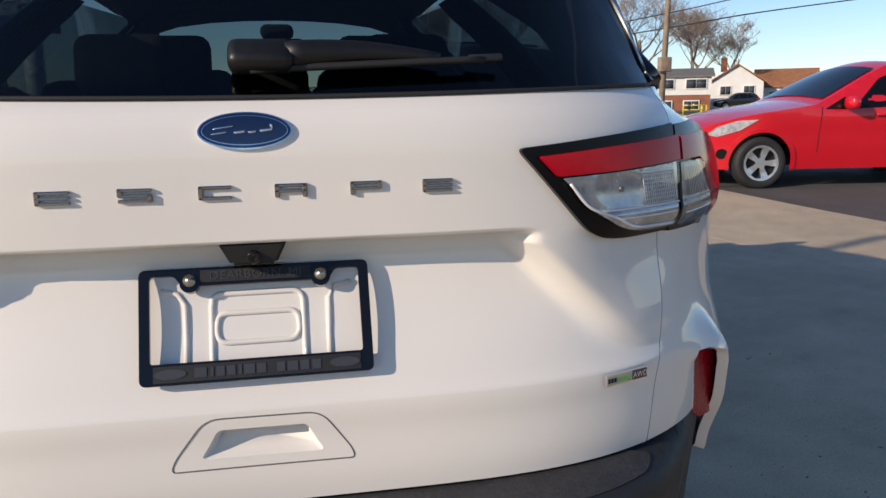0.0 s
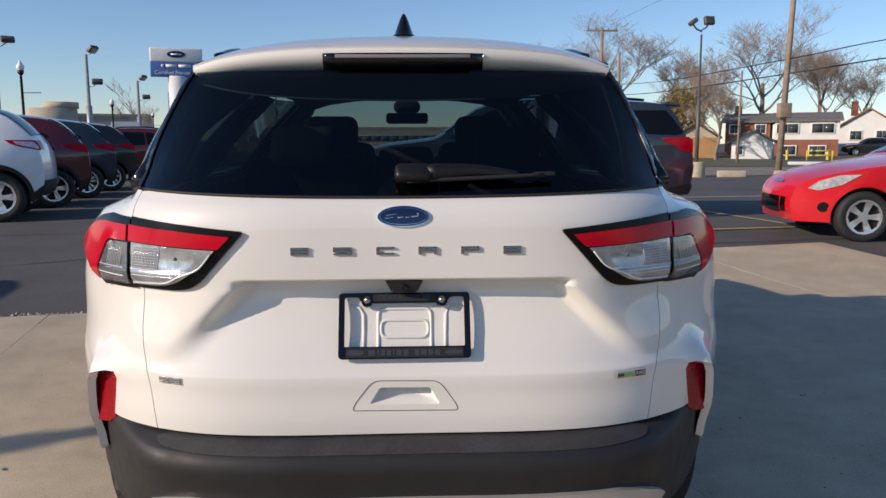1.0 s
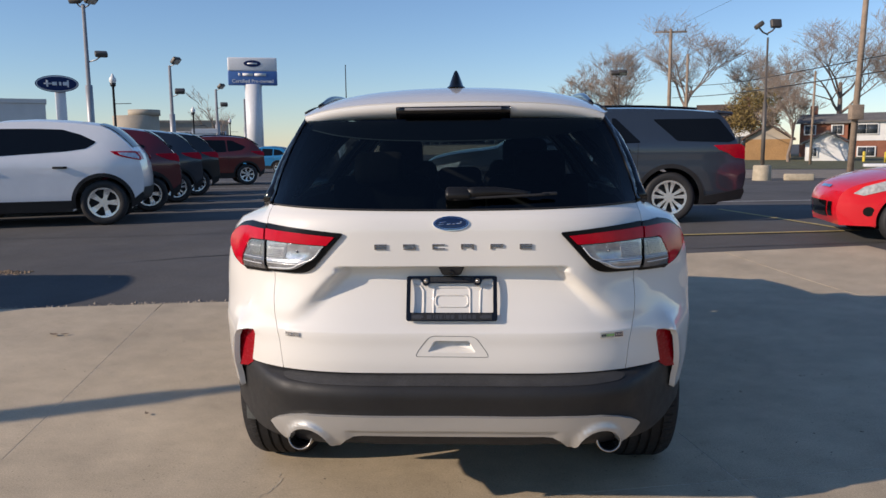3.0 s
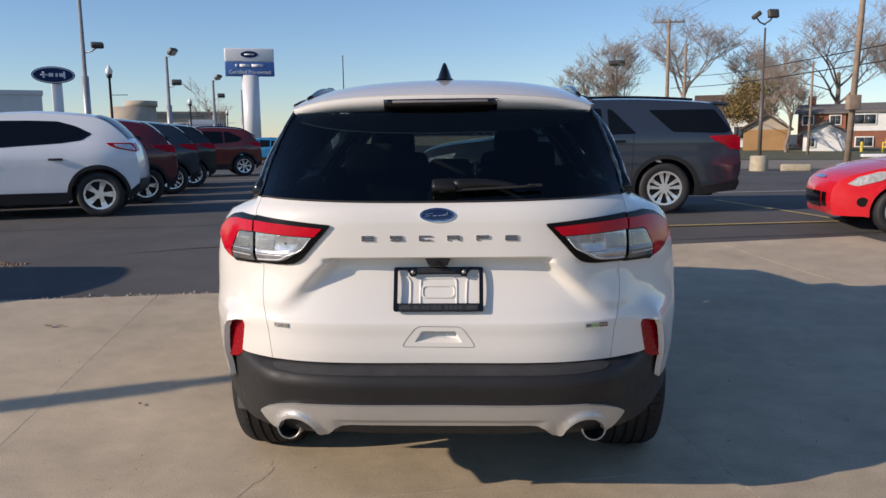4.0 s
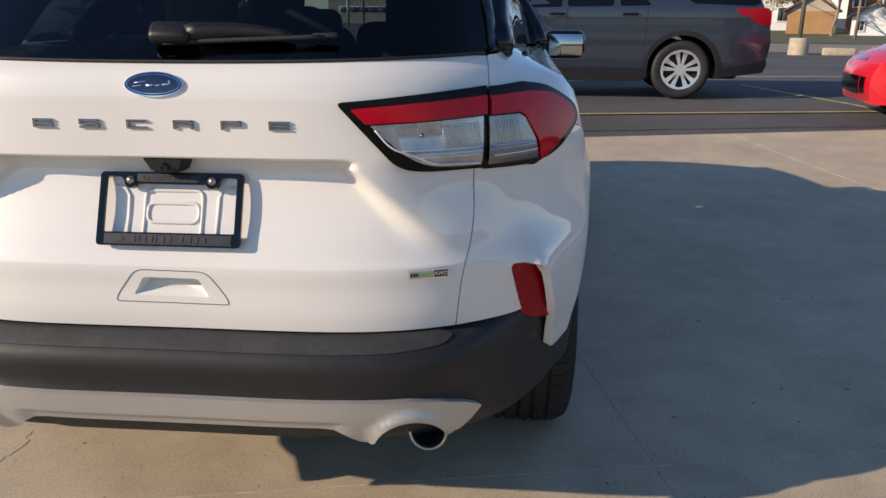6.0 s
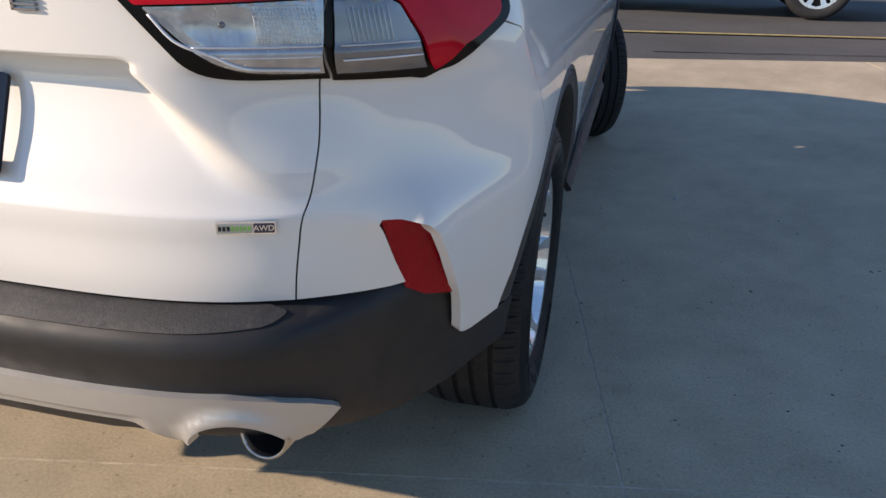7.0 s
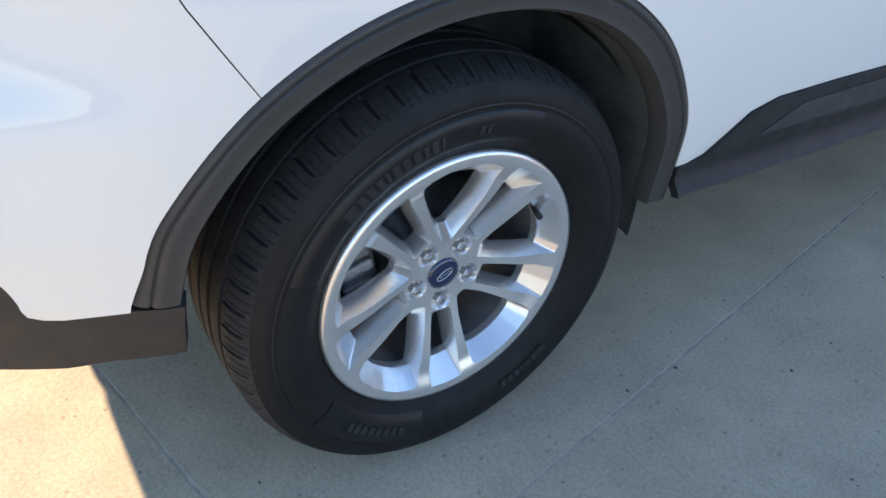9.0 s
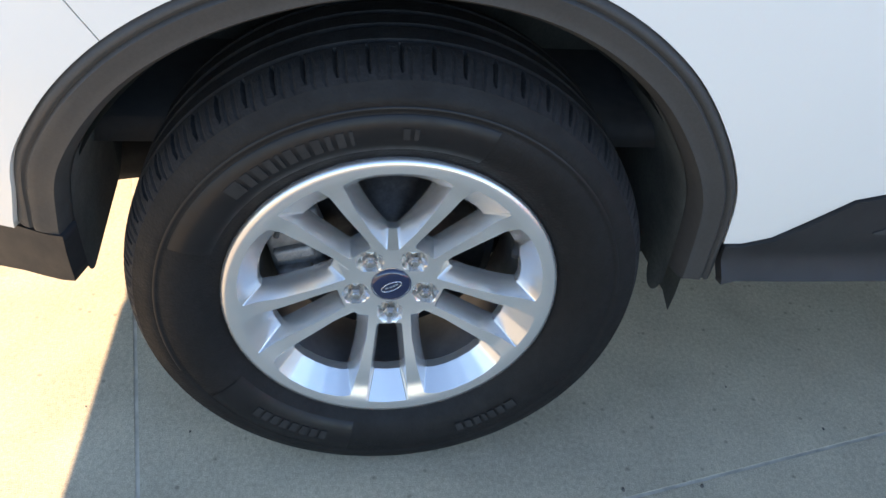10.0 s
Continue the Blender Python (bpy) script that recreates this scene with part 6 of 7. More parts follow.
GL_EXP = [[(-1.00, 1.30), (-0.90, 1.265), (-0.10, 1.29), (0.26, 1.635), (-0.76, 1.635)], [(0.46, 1.27), (0.88, 1.26), (0.90, 1.66), (0.84, 1.66)], [(0.97, 1.26), (1.60, 1.25), (1.60, 1.68), (1.0, 1.67)], [(1.68, 1.25), (2.52, 1.22), (1.92, 1.64), (1.68, 1.68)]]
M_GREYP = paint("carbonised_grey_paint", (0.030, 0.043, 0.062), 0.3)
OVER_EXP = [("rear_window", 0.25, 0.36, -0.84, 0.84, M_CARGLASS), ("windscreen", 0.655, 0.70, -0.88, 0.88, M_CARGLASS), ("bumper_pad", 0.01, 0.10, -0.98, 0.98, M_PLASTIC), ("grille", 0.90, 0.97, -0.6, 0.6, M_GLOSS)]
exp = far_car(suv(M_GREYP, w=2.0, r=0.405, wb=3.03, top=TOP_EXP, glass=GL_EXP, over=OVER_EXP, tail=[(-1.15, 1.19), (-1.08, 1.235), (-0.66, 1.22), (-0.74, 1.15), (-0.90, 1.085), (-1.00, 1.02), (-1.16, 1.00)], head=[(3.3, 1.0), (3.75, 0.92), (3.9, 0.82), (3.4, 0.86)], rails=True, handle=M_GLOSS, handles=(0.74, 1.74), doors=(0.52, 1.62, 2.75), mirror=(2.4, 1.3), belt=0.69, spokes=10), placed(3.12, 9.84, 0.97, 87), "grey three-row sport utility vehicle parked beside the yellow line")
part("spoiler", box((1.36, 0.26, 0.05), (0, -0.88, 1.73), 0.02, turn=rot(8)), M_GREYP, exp)
TOP_HATCH = [(-0.74, 0.34), (-0.80, 0.55), (-0.78, 0.86), (-0.66, 1.02), (-0.28, 1.36), (0.2, 1.45), (0.8, 1.475), (1.15, 1.43), (1.95, 1.04), (2.15, 0.985), (2.75, 0.90), (3.10, 0.815), (3.30, 0.735), (3.40, 0.62), (3.43, 0.44), (3.39, 0.24)]
GL_HATCH = [[(-0.42, 1.07), (-0.1, 1.02), (0.22, 1.0), (0.24, 1.36), (-0.1, 1.30)], [(0.28, 1.0), (0.90, 0.975), (0.90, 1.39), (0.30, 1.37)], [(0.96, 0.975), (1.60, 0.945), (1.22, 1.30), (0.96, 1.39)], [(1.65, 0.945), (1.94, 0.945), (1.66, 1.10)]]
M_REDP = paint("bright_red_paint", (0.60, 0.006, 0.016), 0.0)
OVER_HATCH = [("rear_window", 0.24, 0.36, -0.8, 0.8, M_CARGLASS), ("windscreen", 0.472, 0.530, -0.92, 0.92, M_CARGLASS), ("grille", 0.90, 0.965, -0.50, 0.50, M_GLOSS), ("upper_grille", 0.82, 0.835, -0.30, 0.30, M_CHROME), ("corner_grille", 0.90, 0.96, -0.78, -0.58, M_GLOSS), ("corner_grille", 0.90, 0.96, 0.58, 0.78, M_GLOSS)]
hatch = dict(w=1.82, r=0.318, wb=2.648, top=TOP_HATCH, glass=GL_HATCH, tail=[(-0.79, 0.86), (-0.70, 0.96), (-0.40, 0.90), (-0.5, 0.78)], head=[(2.72, 0.835), (2.95, 0.825), (3.16, 0.755), (3.27, 0.66), (3.16, 0.635), (2.92, 0.71)], over=OVER_HATCH, paint=M_REDP, clad=M_REDP, doors=(0.25, 0.94, 1.98), handles=(0.48, 1.20), mirror=(1.66, 1.02), belt=0.66, spokes=5, nose=0.34, fog=((3.10, 0.43, 0.062), (2.86, 0.30, 0.03)))
tn = radians(82)
far_car(hatch, placed(5.54 + 2.648 * math.sin(tn), 7.46 - 2.648 * math.cos(tn), 0.86, 82), "bright red hatchback parked on the asphalt")
far_car(dict(hatch, paint=paint("bright_blue_paint", (0.02, 0.20, 0.42), 0.2), clad=M_DARK), placed(-11.2, 40.8, 0.86), "bright blue small car parked far off")

# ---- poles, lamps and signs ----
M_GALV = mat("galvanised_steel", (0.36, 0.37, 0.38), 0.5, metal=0.5, var=0.15, scale=3)
M_BROWNPOLE = mat("dark_bronze_steel", (0.13, 0.115, 0.10), 0.55, metal=0.3, var=0.15, scale=4)
M_LAMPHEAD = mat("lamp_housing", (0.10, 0.09, 0.08), 0.5, metal=0.4, var=0.2)
M_WOODPOLE = mat("weathered_pole_wood", (0.27, 0.205, 0.15), 0.9, var=0.25, scale=3, fine=0.25, fscale=30)
M_WIRE = mat("cable", (0.03, 0.03, 0.03), 0.7)
M_BLACKIRON = mat("black_iron", (0.02, 0.02, 0.022), 0.5, metal=0.2)
M_FROST = mat("frosted_globe", (0.80, 0.80, 0.77), 0.3)
M_LAMPGLASS = mat("lamp_glass", (0.55, 0.55, 0.52), 0.15, metal=0.2)
M_NAVY = mat("sign_navy", (0.010, 0.026, 0.10), 0.5, spec=0.2, var=0.05)
M_SIGNW = mat("sign_white", (0.70, 0.71, 0.72), 0.4, var=0.04)
M_SIGNB = mat("sign_blue", (0.06, 0.15, 0.40), 0.4, var=0.06)


def flood_lamp(x, y, h, heads, material, label, base=0.0, r=0.09, grow=1.0):
    """A lot lamp: a mast with flood heads given as (height, dx, tilt, turn)."""
    z0 = gz(x, y)
    lp = thing("lot_lamp", pose(x, y, z0 - 0.02), label, "street lamp")
    part("mast", tube([[((0, 0, base), r), ((0, 0, h * 0.55), r * 0.95), ((0, 0, h * 0.551), r * 0.60), ((0, 0, h), r * 0.48)]], 12), material, lp)
    if base:
        part("footing", lathe([(0.0001, base), (0.29, base), (0.31, base - 0.03), (0.33, 0)], 28), M_CURB, lp).matrix_basis = Matrix.Rotation(radians(-90), 4, "Y") @ Matrix.Identity(4)
    for hz, dx, tilt, turn in heads:
        part("bracket", tube([[((0, 0, hz - 0.25), 0.03), ((dx * 0.6, 0, hz - 0.16), 0.03), ((dx, 0, hz), 0.03)]], 8), material, lp)
        hd = part("flood_head", box((0.58 * grow, 0.46 * grow, 0.24 * grow), (0, 0, 0), 0.06 * grow, 2), M_LAMPHEAD, lp)
        hd.matrix_basis = pose(dx, 0, hz + 0.08, tilt, 0, turn)
        part("lamp_glass", box((0.42 * grow, 0.32 * grow, 0.012), (0, 0, -0.124 * grow), 0.003), M_LAMPGLASS, hd)
    return lp


flood_lamp(10.4, 26.0, 5.05, [(5.40, -0.32, -35, 80), (5.45, 0.26, 75, 10)], M_BROWNPOLE, "bronze double flood lamp on a round concrete footing", base=0.55, r=0.072, grow=0.66)
flood_lamp(-16.2, 29.7, 7.3, [(7.4, 0.35, -30, 60), (5.2, 0.62, 20, 30), (7.4, -0.3, 30, 0)], M_GALV, "grey lot mast with several flood heads", r=0.15, grow=0.85)
flood_lamp(-18.4, 44.0, 6.4, [(6.6, 0.40, -45, 70), (4.8, 0.55, 25, 20)], M_GALV, "grey lot mast with two flood heads", r=0.17)
flood_lamp(-21.1, 60.1, 6.2, [(6.35, 0.45, -40, 70), (4.9, 0.62, 25, 20)], M_GALV, "grey lot mast with two flood heads", r=0.19)
flood_lamp(-24.5, 79.0, 6.6, [(6.7, 0.4, -40, 70), (4.6, 0.5, 20, 0)], M_GALV, "grey lot mast with two flood heads", r=0.2)
flood_lamp(-14.5, 74.0, 6.0, [(6.1, 0.4, 20, 30)], M_GALV, "grey lot mast with a flood head", r=0.15)
flood_lamp(9.8, 51.7, 6.0, [(6.2, -0.25, 30, 0), (6.2, 0.25, -30, 0)], M_BROWNPOLE, "bronze double flood lamp", r=0.07)


def post_lamp(x, y, h):
    lp = thing("lamp_post", pose(x, y, gz(x, y) - 0.02), "black iron lamp post with a pale globe", "street lamp", group="lamp posts along the street")
    part("post", tube([[((0, 0, 0), 0.10), ((0, 0, 0.6), 0.09), ((0, 0, 0.62), 0.06), ((0, 0, h - 0.55), 0.045), ((0, 0, h - 0.5), 0.10), ((0, 0, h - 0.38), 0.12)]], 12), M_BLACKIRON, lp)
    b = lathe([(0.001, h), (0.03, h - 0.02), (0.06, h - 0.10), (0.13, h - 0.2), (0.14, h - 0.30), (0.10, h - 0.38)], 20)
    part("globe", b, M_FROST, lp).matrix_basis = Matrix.Rotation(radians(-90), 4, "Y")
    for dz in (1.2, 2.2):
        part("banner_arm", tube([[((0, 0, h - dz), 0.015), ((0.7, 0, h - dz), 0.015)]], 6), M_BLACKIRON, lp)


post_lamp(-14.5, 28.3, 4.33)
post_lamp(-18.0, 46.4, 4.1)
post_lamp(-22.0, 66.1, 4.1)
# big sign board on a round column
sg = thing("sign", pose(-16.6, 55.2, 0, 0, 0, 16), "tall dealership sign, white above blue, on a white column", "sign")
part("column", tube([[((0, 0, -0.1), 0.62), ((0, 0, 6.1), 0.62)]], 24), M_SIGNW, sg)
part("panel_top", box((3.55, 0.5, 1.0), (0, -0.1, 7.55), 0.10, 3), M_SIGNW, sg)
part("panel_low", box((3.55, 0.48, 1.02), (0, -0.1, 6.55), 0.06, 3), M_SIGNB, sg)
ovl = [Vector((0.62 * math.cos(a), 0.24 * math.sin(a))) for a in np.linspace(0, 2 * math.pi, 32, endpoint=False)]
part("oval", sheet(ovl, lambda u, v: Vector((u, -0.37, 7.6 + v)), 0.2, rim=0.02, towards=(0, -1, 0)), M_NAVY, sg)
part("oval_bar", box((0.72, 0.02, 0.10), (0, -0.39, 7.6), 0.0), M_SIGNW, sg)
MF = Matrix.Rotation(radians(90), 4, "X")
lettering("Certified Pre-owned", 0.36, 0.01, Matrix.Translation((0, -0.36, 6.32)) @ MF, M_SIGNW, sg, bold=0.004)
for x, w in ((-0.95, 0.16), (-0.35, 0.75), (0.55, 0.85)):
    part("mark_bar", box((w, 0.02, 0.20), (x, -0.36, 6.80), 0.0), M_SIGNW, sg)
sg = thing("oval_sign", pose(-26.4, 45.8, 0, 0, 0, 29), "blue oval sign with a white rim on a white post", "sign")
part("post", box((0.62, 0.35, 5.2), (0.15, 0.15, 2.5), 0.04), M_SIGNW, sg)
for a, b, yy, mt, nm in ((1.24, 0.53, -0.18, M_NAVY, "border"), (1.19, 0.49, -0.22, M_SIGNW, "rim"), (1.12, 0.43, -0.25, M_NAVY, "field")):
    lp = [Vector((a * math.cos(t), b * math.sin(t))) for t in np.linspace(0, 2 * math.pi, 40, endpoint=False)]
    part(nm, sheet(lp, lambda u, v, yy=yy: Vector((u, yy, 5.55 + v)), 0.3, rim=0.03, towards=(0, -1, 0)), mt, sg)
for x, w, h in ((-0.52, 0.44, 0.09), (-0.55, 0.12, 0.40), (-0.50, 0.30, 0.08), (-0.14, 0.27, 0.22), (0.18, 0.13, 0.22), (0.46, 0.26, 0.22), (0.62, 0.10, 0.44)):
    part("script_mark", box((w, 0.03, h), (x, -0.27, 5.55), 0.02), M_SIGNW, sg)

# utility poles and wires
def wood_pole(x, y, h, arm, r=0.16, lean=0.0, label="weathered wooden utility pole with crossarm"):
    up = thing("utility_pole", pose(x, y, gz(x, y) - 0.02), label, "utility pole")
    part("pole", tube([[((0, 0, 0), r), ((lean * 0.5, 0, h * 0.5), r * 0.85), ((lean, 0, h), r * 0.7)]], 12), M_WOODPOLE, up)
    if arm:
        part("cross_arm", box((arm, 0.12, 0.14), (lean, 0, h - 0.25), 0.01), M_WOODPOLE, up)
        for dx in (-0.45, -0.2, 0.2, 0.45):
            part("insulator", tube([[((lean + dx * arm, 0, h - 0.18), 0.04), ((lean + dx * arm, 0, h + 0.02), 0.03)]], 8), M_BLACKIRON, up)
    return up


up = wood_pole(15.55, 30.3, 10.5, 0, 0.135, 0.35, "tall leaning wooden utility pole at the lot's edge")
for dz in (7.4, 7.65, 7.9):
    part("insulator", box((0.16, 0.16, 0.12), (0.12, -0.1, dz), 0.02), M_BLACKIRON, up)
part("box", box((0.5, 0.35, 0.6), (0, -0.22, 2.6), 0.03), M_WOODPOLE, up)
wood_pole(17.8, 70.5, 11.8, 2.9, 0.20)
wood_pole(15.45, 55.6, 7.9, 0, 0.13, 0.0, "pale bare wooden street pole")
wood_pole(21.5, 48.3, 5.9, 0, 0.09, 0.05, "thin weathered wooden street pole")
for i, (pts, rr) in enumerate((([(18.1, 70.5, 6.6), (16.9, 50, 5.35), (15.7, 30.2, 4.7), (23.0, 31.5, 6.0), (46, 35, 9)], 0.022), ([(18.1, 70.5, 5.6), (16.9, 50, 4.65), (15.7, 30.2, 4.1), (23.1, 31.4, 5.2), (46, 35, 8)], 0.028), ([(15.9, 30.2, 9.6), (17.8, 70.5, 11.6), (20, 120, 12)], 0.010))):
    tagged(part("cable", tube([[(p, rr) for p in spline(pts, 8)]], 5), M_WIRE), "dark overhead cable between poles", "cable")

# kerb blocks at the lot's edge
for x, y, l, a in ((11.6, 25.7, 1.0, -12), (13.9, 25.1, 1.9, -12), (16.6, 24.5, 1.9, -12), (19.2, 24.0, 1.9, -12), (21.8, 23.4, 1.9, -12), (9.0, 26.4, 1.0, -12)):
    kb = tagged(part("kerb_block", box((l, 0.28, 0.26), (0, 0, 0.11), 0.05, 2), M_CURB), "weathered concrete kerb block", "kerb", group="kerb blocks")
    kb.matrix_basis = pose(x, y, gz(x, y) - 0.02, 0, 0, a)
patch([(-2, 31.5), (9, 28.5), (60, 17.5), (60, 27), (20, 38), (-2, 42)], M_DIRT, "verge", "gravel and dirt verge beside the lot", "verge", -0.010)
patch([(4, 44), (22, 38.5), (62, 29), (90, 40), (90, 95), (4, 95)], M_GRASS, "lawn", "dry winter grass before the houses", "grass", -0.010)
stripe((0.6, 8.05), (5.55, 8.72), 0.11, M_PAINTY, "faded yellow parking line on the asphalt")
stripe((5.45, 8.65), (4.7, 12.4), 0.11, M_PAINTY, "faded yellow parking line on the asphalt")
stripe((4.6, 14.2), (10.5, 15.0), 0.11, M_PAINTW, "faded white parking line on the asphalt")
for y in (12.2, 15.0, 17.9, 20.8, 23.7, 26.6):
    stripe((-12.5, y), (-3.4 - (y - 12) * 0.10, y + 1.2), 0.11, M_PAINTW, "faded white parking line between the bays")

# ---- buildings ----
M_STUCCO = mat("pale_stucco", (0.62, 0.61, 0.59), 0.8, var=0.06, scale=0.6)
M_TANWALL = mat("tan_stone_cladding", (0.42, 0.36, 0.28), 0.85, var=0.12, scale=0.6)
M_BRICK = mat("red_brick_wall", (0.25, 0.10, 0.06), 0.9, var=0.18, scale=1.2, fine=0.2, fscale=12)
M_SIDING = mat("white_siding", (0.68, 0.68, 0.66), 0.7, var=0.06, scale=1.0)
M_TANBRICK = mat("tan_brick_wall", (0.36, 0.21, 0.09), 0.9, var=0.15, scale=1.0, fine=0.2, fscale=12)
M_ROOFB = mat("brown_shingles", (0.10, 0.07, 0.055), 0.95, var=0.2, scale=2, fine=0.2, fscale=15)
M_ROOFG = mat("grey_shingles", (0.16, 0.15, 0.14), 0.95, var=0.2, scale=2, fine=0.2, fscale=15)
M_ROOFO = mat("orange_shingles", (0.30, 0.13, 0.06), 0.95, var=0.2, scale=2, fine=0.2, fscale=15)
M_PANE = mat("house_window_pane", (0.05, 0.06, 0.07), 0.08, var=0.2)


def house(x, y, deg, w, d, h, ridge, wall, roof_m, label, wins=(), upper=None, along=True, chimney=None, gable=None):
    """A house with a gabled roof; its front looks along local -y. wins: (x, z, w, h). along: the ridge runs along x."""
    hs = thing("house", pose(x, y, -0.3, 0, 0, deg), label, "house")
    z1 = h if upper is None else h * 0.5
    part("wall", box((w, d, z1), (0, d / 2, z1 / 2), 0.0), wall, hs, smooth=False)
    if upper is not None:
        part("upper_wall", box((w + 0.1, d + 0.1, h - z1), (0, d / 2, z1 + (h - z1) / 2), 0.0), upper, hs, smooth=False)
    bm = bmesh.new()
    o = 0.35
    if along:
        prof = [(-o, h - 0.1), (d / 2, h + ridge), (d + o, h - 0.1)]
        a = [bm.verts.new((-w / 2 - o, q, z)) for q, z in prof] + [bm.verts.new((-w / 2 - o, q, z + 0.16)) for q, z in prof]
        b = [bm.verts.new((w / 2 + o, q, z)) for q, z in prof] + [bm.verts.new((w / 2 + o, q, z + 0.16)) for q, z in prof]
    else:
        prof = [(-w / 2 - o, h - 0.1), (0, h + ridge), (w / 2 + o, h - 0.1)]
        a = [bm.verts.new((q, -o, z)) for q, z in prof] + [bm.verts.new((q, -o, z + 0.16)) for q, z in prof]
        b = [bm.verts.new((q, d + o, z)) for q, z in prof] + [bm.verts.new((q, d + o, z + 0.16)) for q, z in prof]
    for i, j in ((0, 1), (1, 2)):
        bm.faces.new((a[i], a[j], b[j], b[i])), bm.faces.new((a[i + 3], b[i + 3], b[j + 3], a[j + 3]))
        bm.faces.new((a[i], a[i + 3], a[j + 3], a[j])), bm.faces.new((b[i], b[j], b[j + 3], b[i + 3]))
    bm.faces.new((a[0], b[0], b[3], a[3])), bm.faces.new((a[2], a[5], b[5], b[2]))
    bmesh.ops.recalc_face_normals(bm, faces=bm.faces[:])
    part("roof", bm, roof_m, hs, smooth=False)
    for e in ((-w / 2 + 0.01, w / 2 - 0.01) if along else (0.01, d - 0.01)):
        bm = bmesh.new()
        p = [(e, 0.0, h), (e, d, h), (e, d / 2, h + ridge)] if along else [(-w / 2, e, h), (w / 2, e, h), (0, e, h + ridge)]
        bm.faces.new([bm.verts.new(q) for q in p])
        part("gable", bm, gable or upper or wall, hs, smooth=False)
    for wx, wz, ww, wh in wins:
        f = part("window", box((ww + 0.2, 0.10, wh + 0.2), (wx, -0.05 - (0.05 if upper else 0), wz), 0.01), M_SIDING, hs)
        part("pane", box((ww / 2 - 0.03, 0.04, wh), (wx - ww / 4, -0.10 - (0.05 if upper else 0), wz), 0.0), M_PANE, f)
        part("pane", box((ww / 2 - 0.03, 0.04, wh), (wx + ww / 4, -0.10 - (0.05 if upper else 0), wz), 0.0), M_PANE, f)
    if chimney:
        part("chimney", box((0.7, 0.7, 1.6), (chimney, d / 2, h + ridge + 0.2), 0.02), M_BRICK, hs)
    return hs


house(24.3, 63.3, -20, 3.5, 5, 2.0, 1.15, M_TANBRICK, M_ROOFB, "small tan brick garage with a pale gable", along=False, gable=M_TANWALL)
house(26.0, 79.5, -17, 5.6, 7, 3.6, 2.1, M_SIDING, M_ROOFB, "low house with a brown shingled roof", wins=((-1.5, 1.8, 1, 1.2), (1.4, 1.8, 1, 1.2)), chimney=2.0)
house(26.8, 58.0, -24, 3.0, 4, 1.6, 0.85, M_SIDING, M_ROOFG, "small white garage with a pitched roof", wins=((-0.95, 0.95, 0.5, 0.6),), along=False)
house(33.9, 75.0, -27, 4.2, 8, 3.6, 0.8, M_BRICK, M_ROOFG, "red brick two-storey house with a hipped grey roof", wins=((-1.2, 2.9, 0.9, 0.8), (1.2, 2.9, 0.9, 0.8)), chimney=-1.2)
house(38.2, 71.6, -27, 5.6, 8, 3.65, 0.75, M_BRICK, M_ROOFG, "two-storey house, brick below and white siding above", wins=((-1.7, 2.9, 1.9, 0.85), (1.4, 2.9, 1.9, 0.85), (-1.6, 0.8, 1.4, 0.8), (1.0, 0.8, 1.4, 0.8)), upper=M_SIDING)
house(49.4, 80.0, -31, 5.6, 8, 3.2, 1.9, M_SIDING, M_ROOFO, "white house with a shallow gable", wins=((-1.2, 2.3, 1.1, 0.9), (1.3, 2.3, 1.1, 0.9), (0, 0.8, 2.0, 0.9)), along=False, chimney=-1.5)
house(56.5, 81.4, -34, 6.5, 8, 2.7, 2.0, M_SIDING, M_ROOFO, "house with a steep orange shingled roof", wins=((-1.2, 1.6, 1.0, 1.0), (1.2, 1.6, 1.0, 1.0)), along=True)
house(66.0, 75.0, -40, 7, 8, 3.0, 2.0, M_SIDING, M_ROOFG, "white house with a grey roof", wins=((-1.2, 1.6, 1.0, 1.0),), along=True)


def block(name, x, y, deg, w, d, h, wall, label, bands=()):
    b = thing(name, pose(x, y, -0.2, 0, 0, deg), label, "building")
    part("wall", box((w, d, h), (0, d / 2, h / 2), 0.02), wall, b, smooth=False)
    part("parapet", box((w + 0.2, d + 0.2, 0.35), (0, d / 2, h), 0.02), wall, b, smooth=False)
    for wx, wz, ww, wh in bands:
        f = part("window", box((ww + 0.2, 0.08, wh + 0.2), (wx, -0.04, wz), 0.0), M_SIGNW, b)
        n = max(1, int(ww / 1.6))
        for i in range(n):
            part("pane", box((ww / n - 0.08, 0.06, wh), (wx - ww / 2 + ww * (i + 0.5) / n, -0.08, wz), 0.0), M_PANE, f)
    return b


block("showroom", -38.5, 56.0, 31, 9.5, 14, 5.5, M_STUCCO, "low pale stucco showroom", ((0, 1.6, 8.0, 2.4),))
block("office_building", -43.0, 109.4, 21, 13, 12, 5.6, M_TANWALL, "long tan office building with window bands", ((0, 3.6, 12.0, 0.9), (0, 1.4, 12.0, 0.9)))
cyl = thing("round_building", pose(-47.0, 103, -0.2), "tan round-cornered building with a setback top", "building")
part("drum", tube([[((0, 0, 0), 3.0), ((0, 0, 6.2), 3.0)]], 40), M_TANWALL, cyl)
part("drum_top", tube([[((1.2, 0, 6.2), 2.1), ((1.2, 0, 7.0), 2.1)]], 40), M_TANWALL, cyl)
block("shop", -20.1, 54.2, 20, 1.6, 2.0, 2.9, M_SIGNW, "small white lot hut with a notice board", ((0, 2.1, 1.0, 0.5),))
block("warehouse", -58.0, 120.0, 24, 30, 14, 5.0, M_STUCCO, "long pale building far off", ((0, 3.0, 26.0, 0.9),))
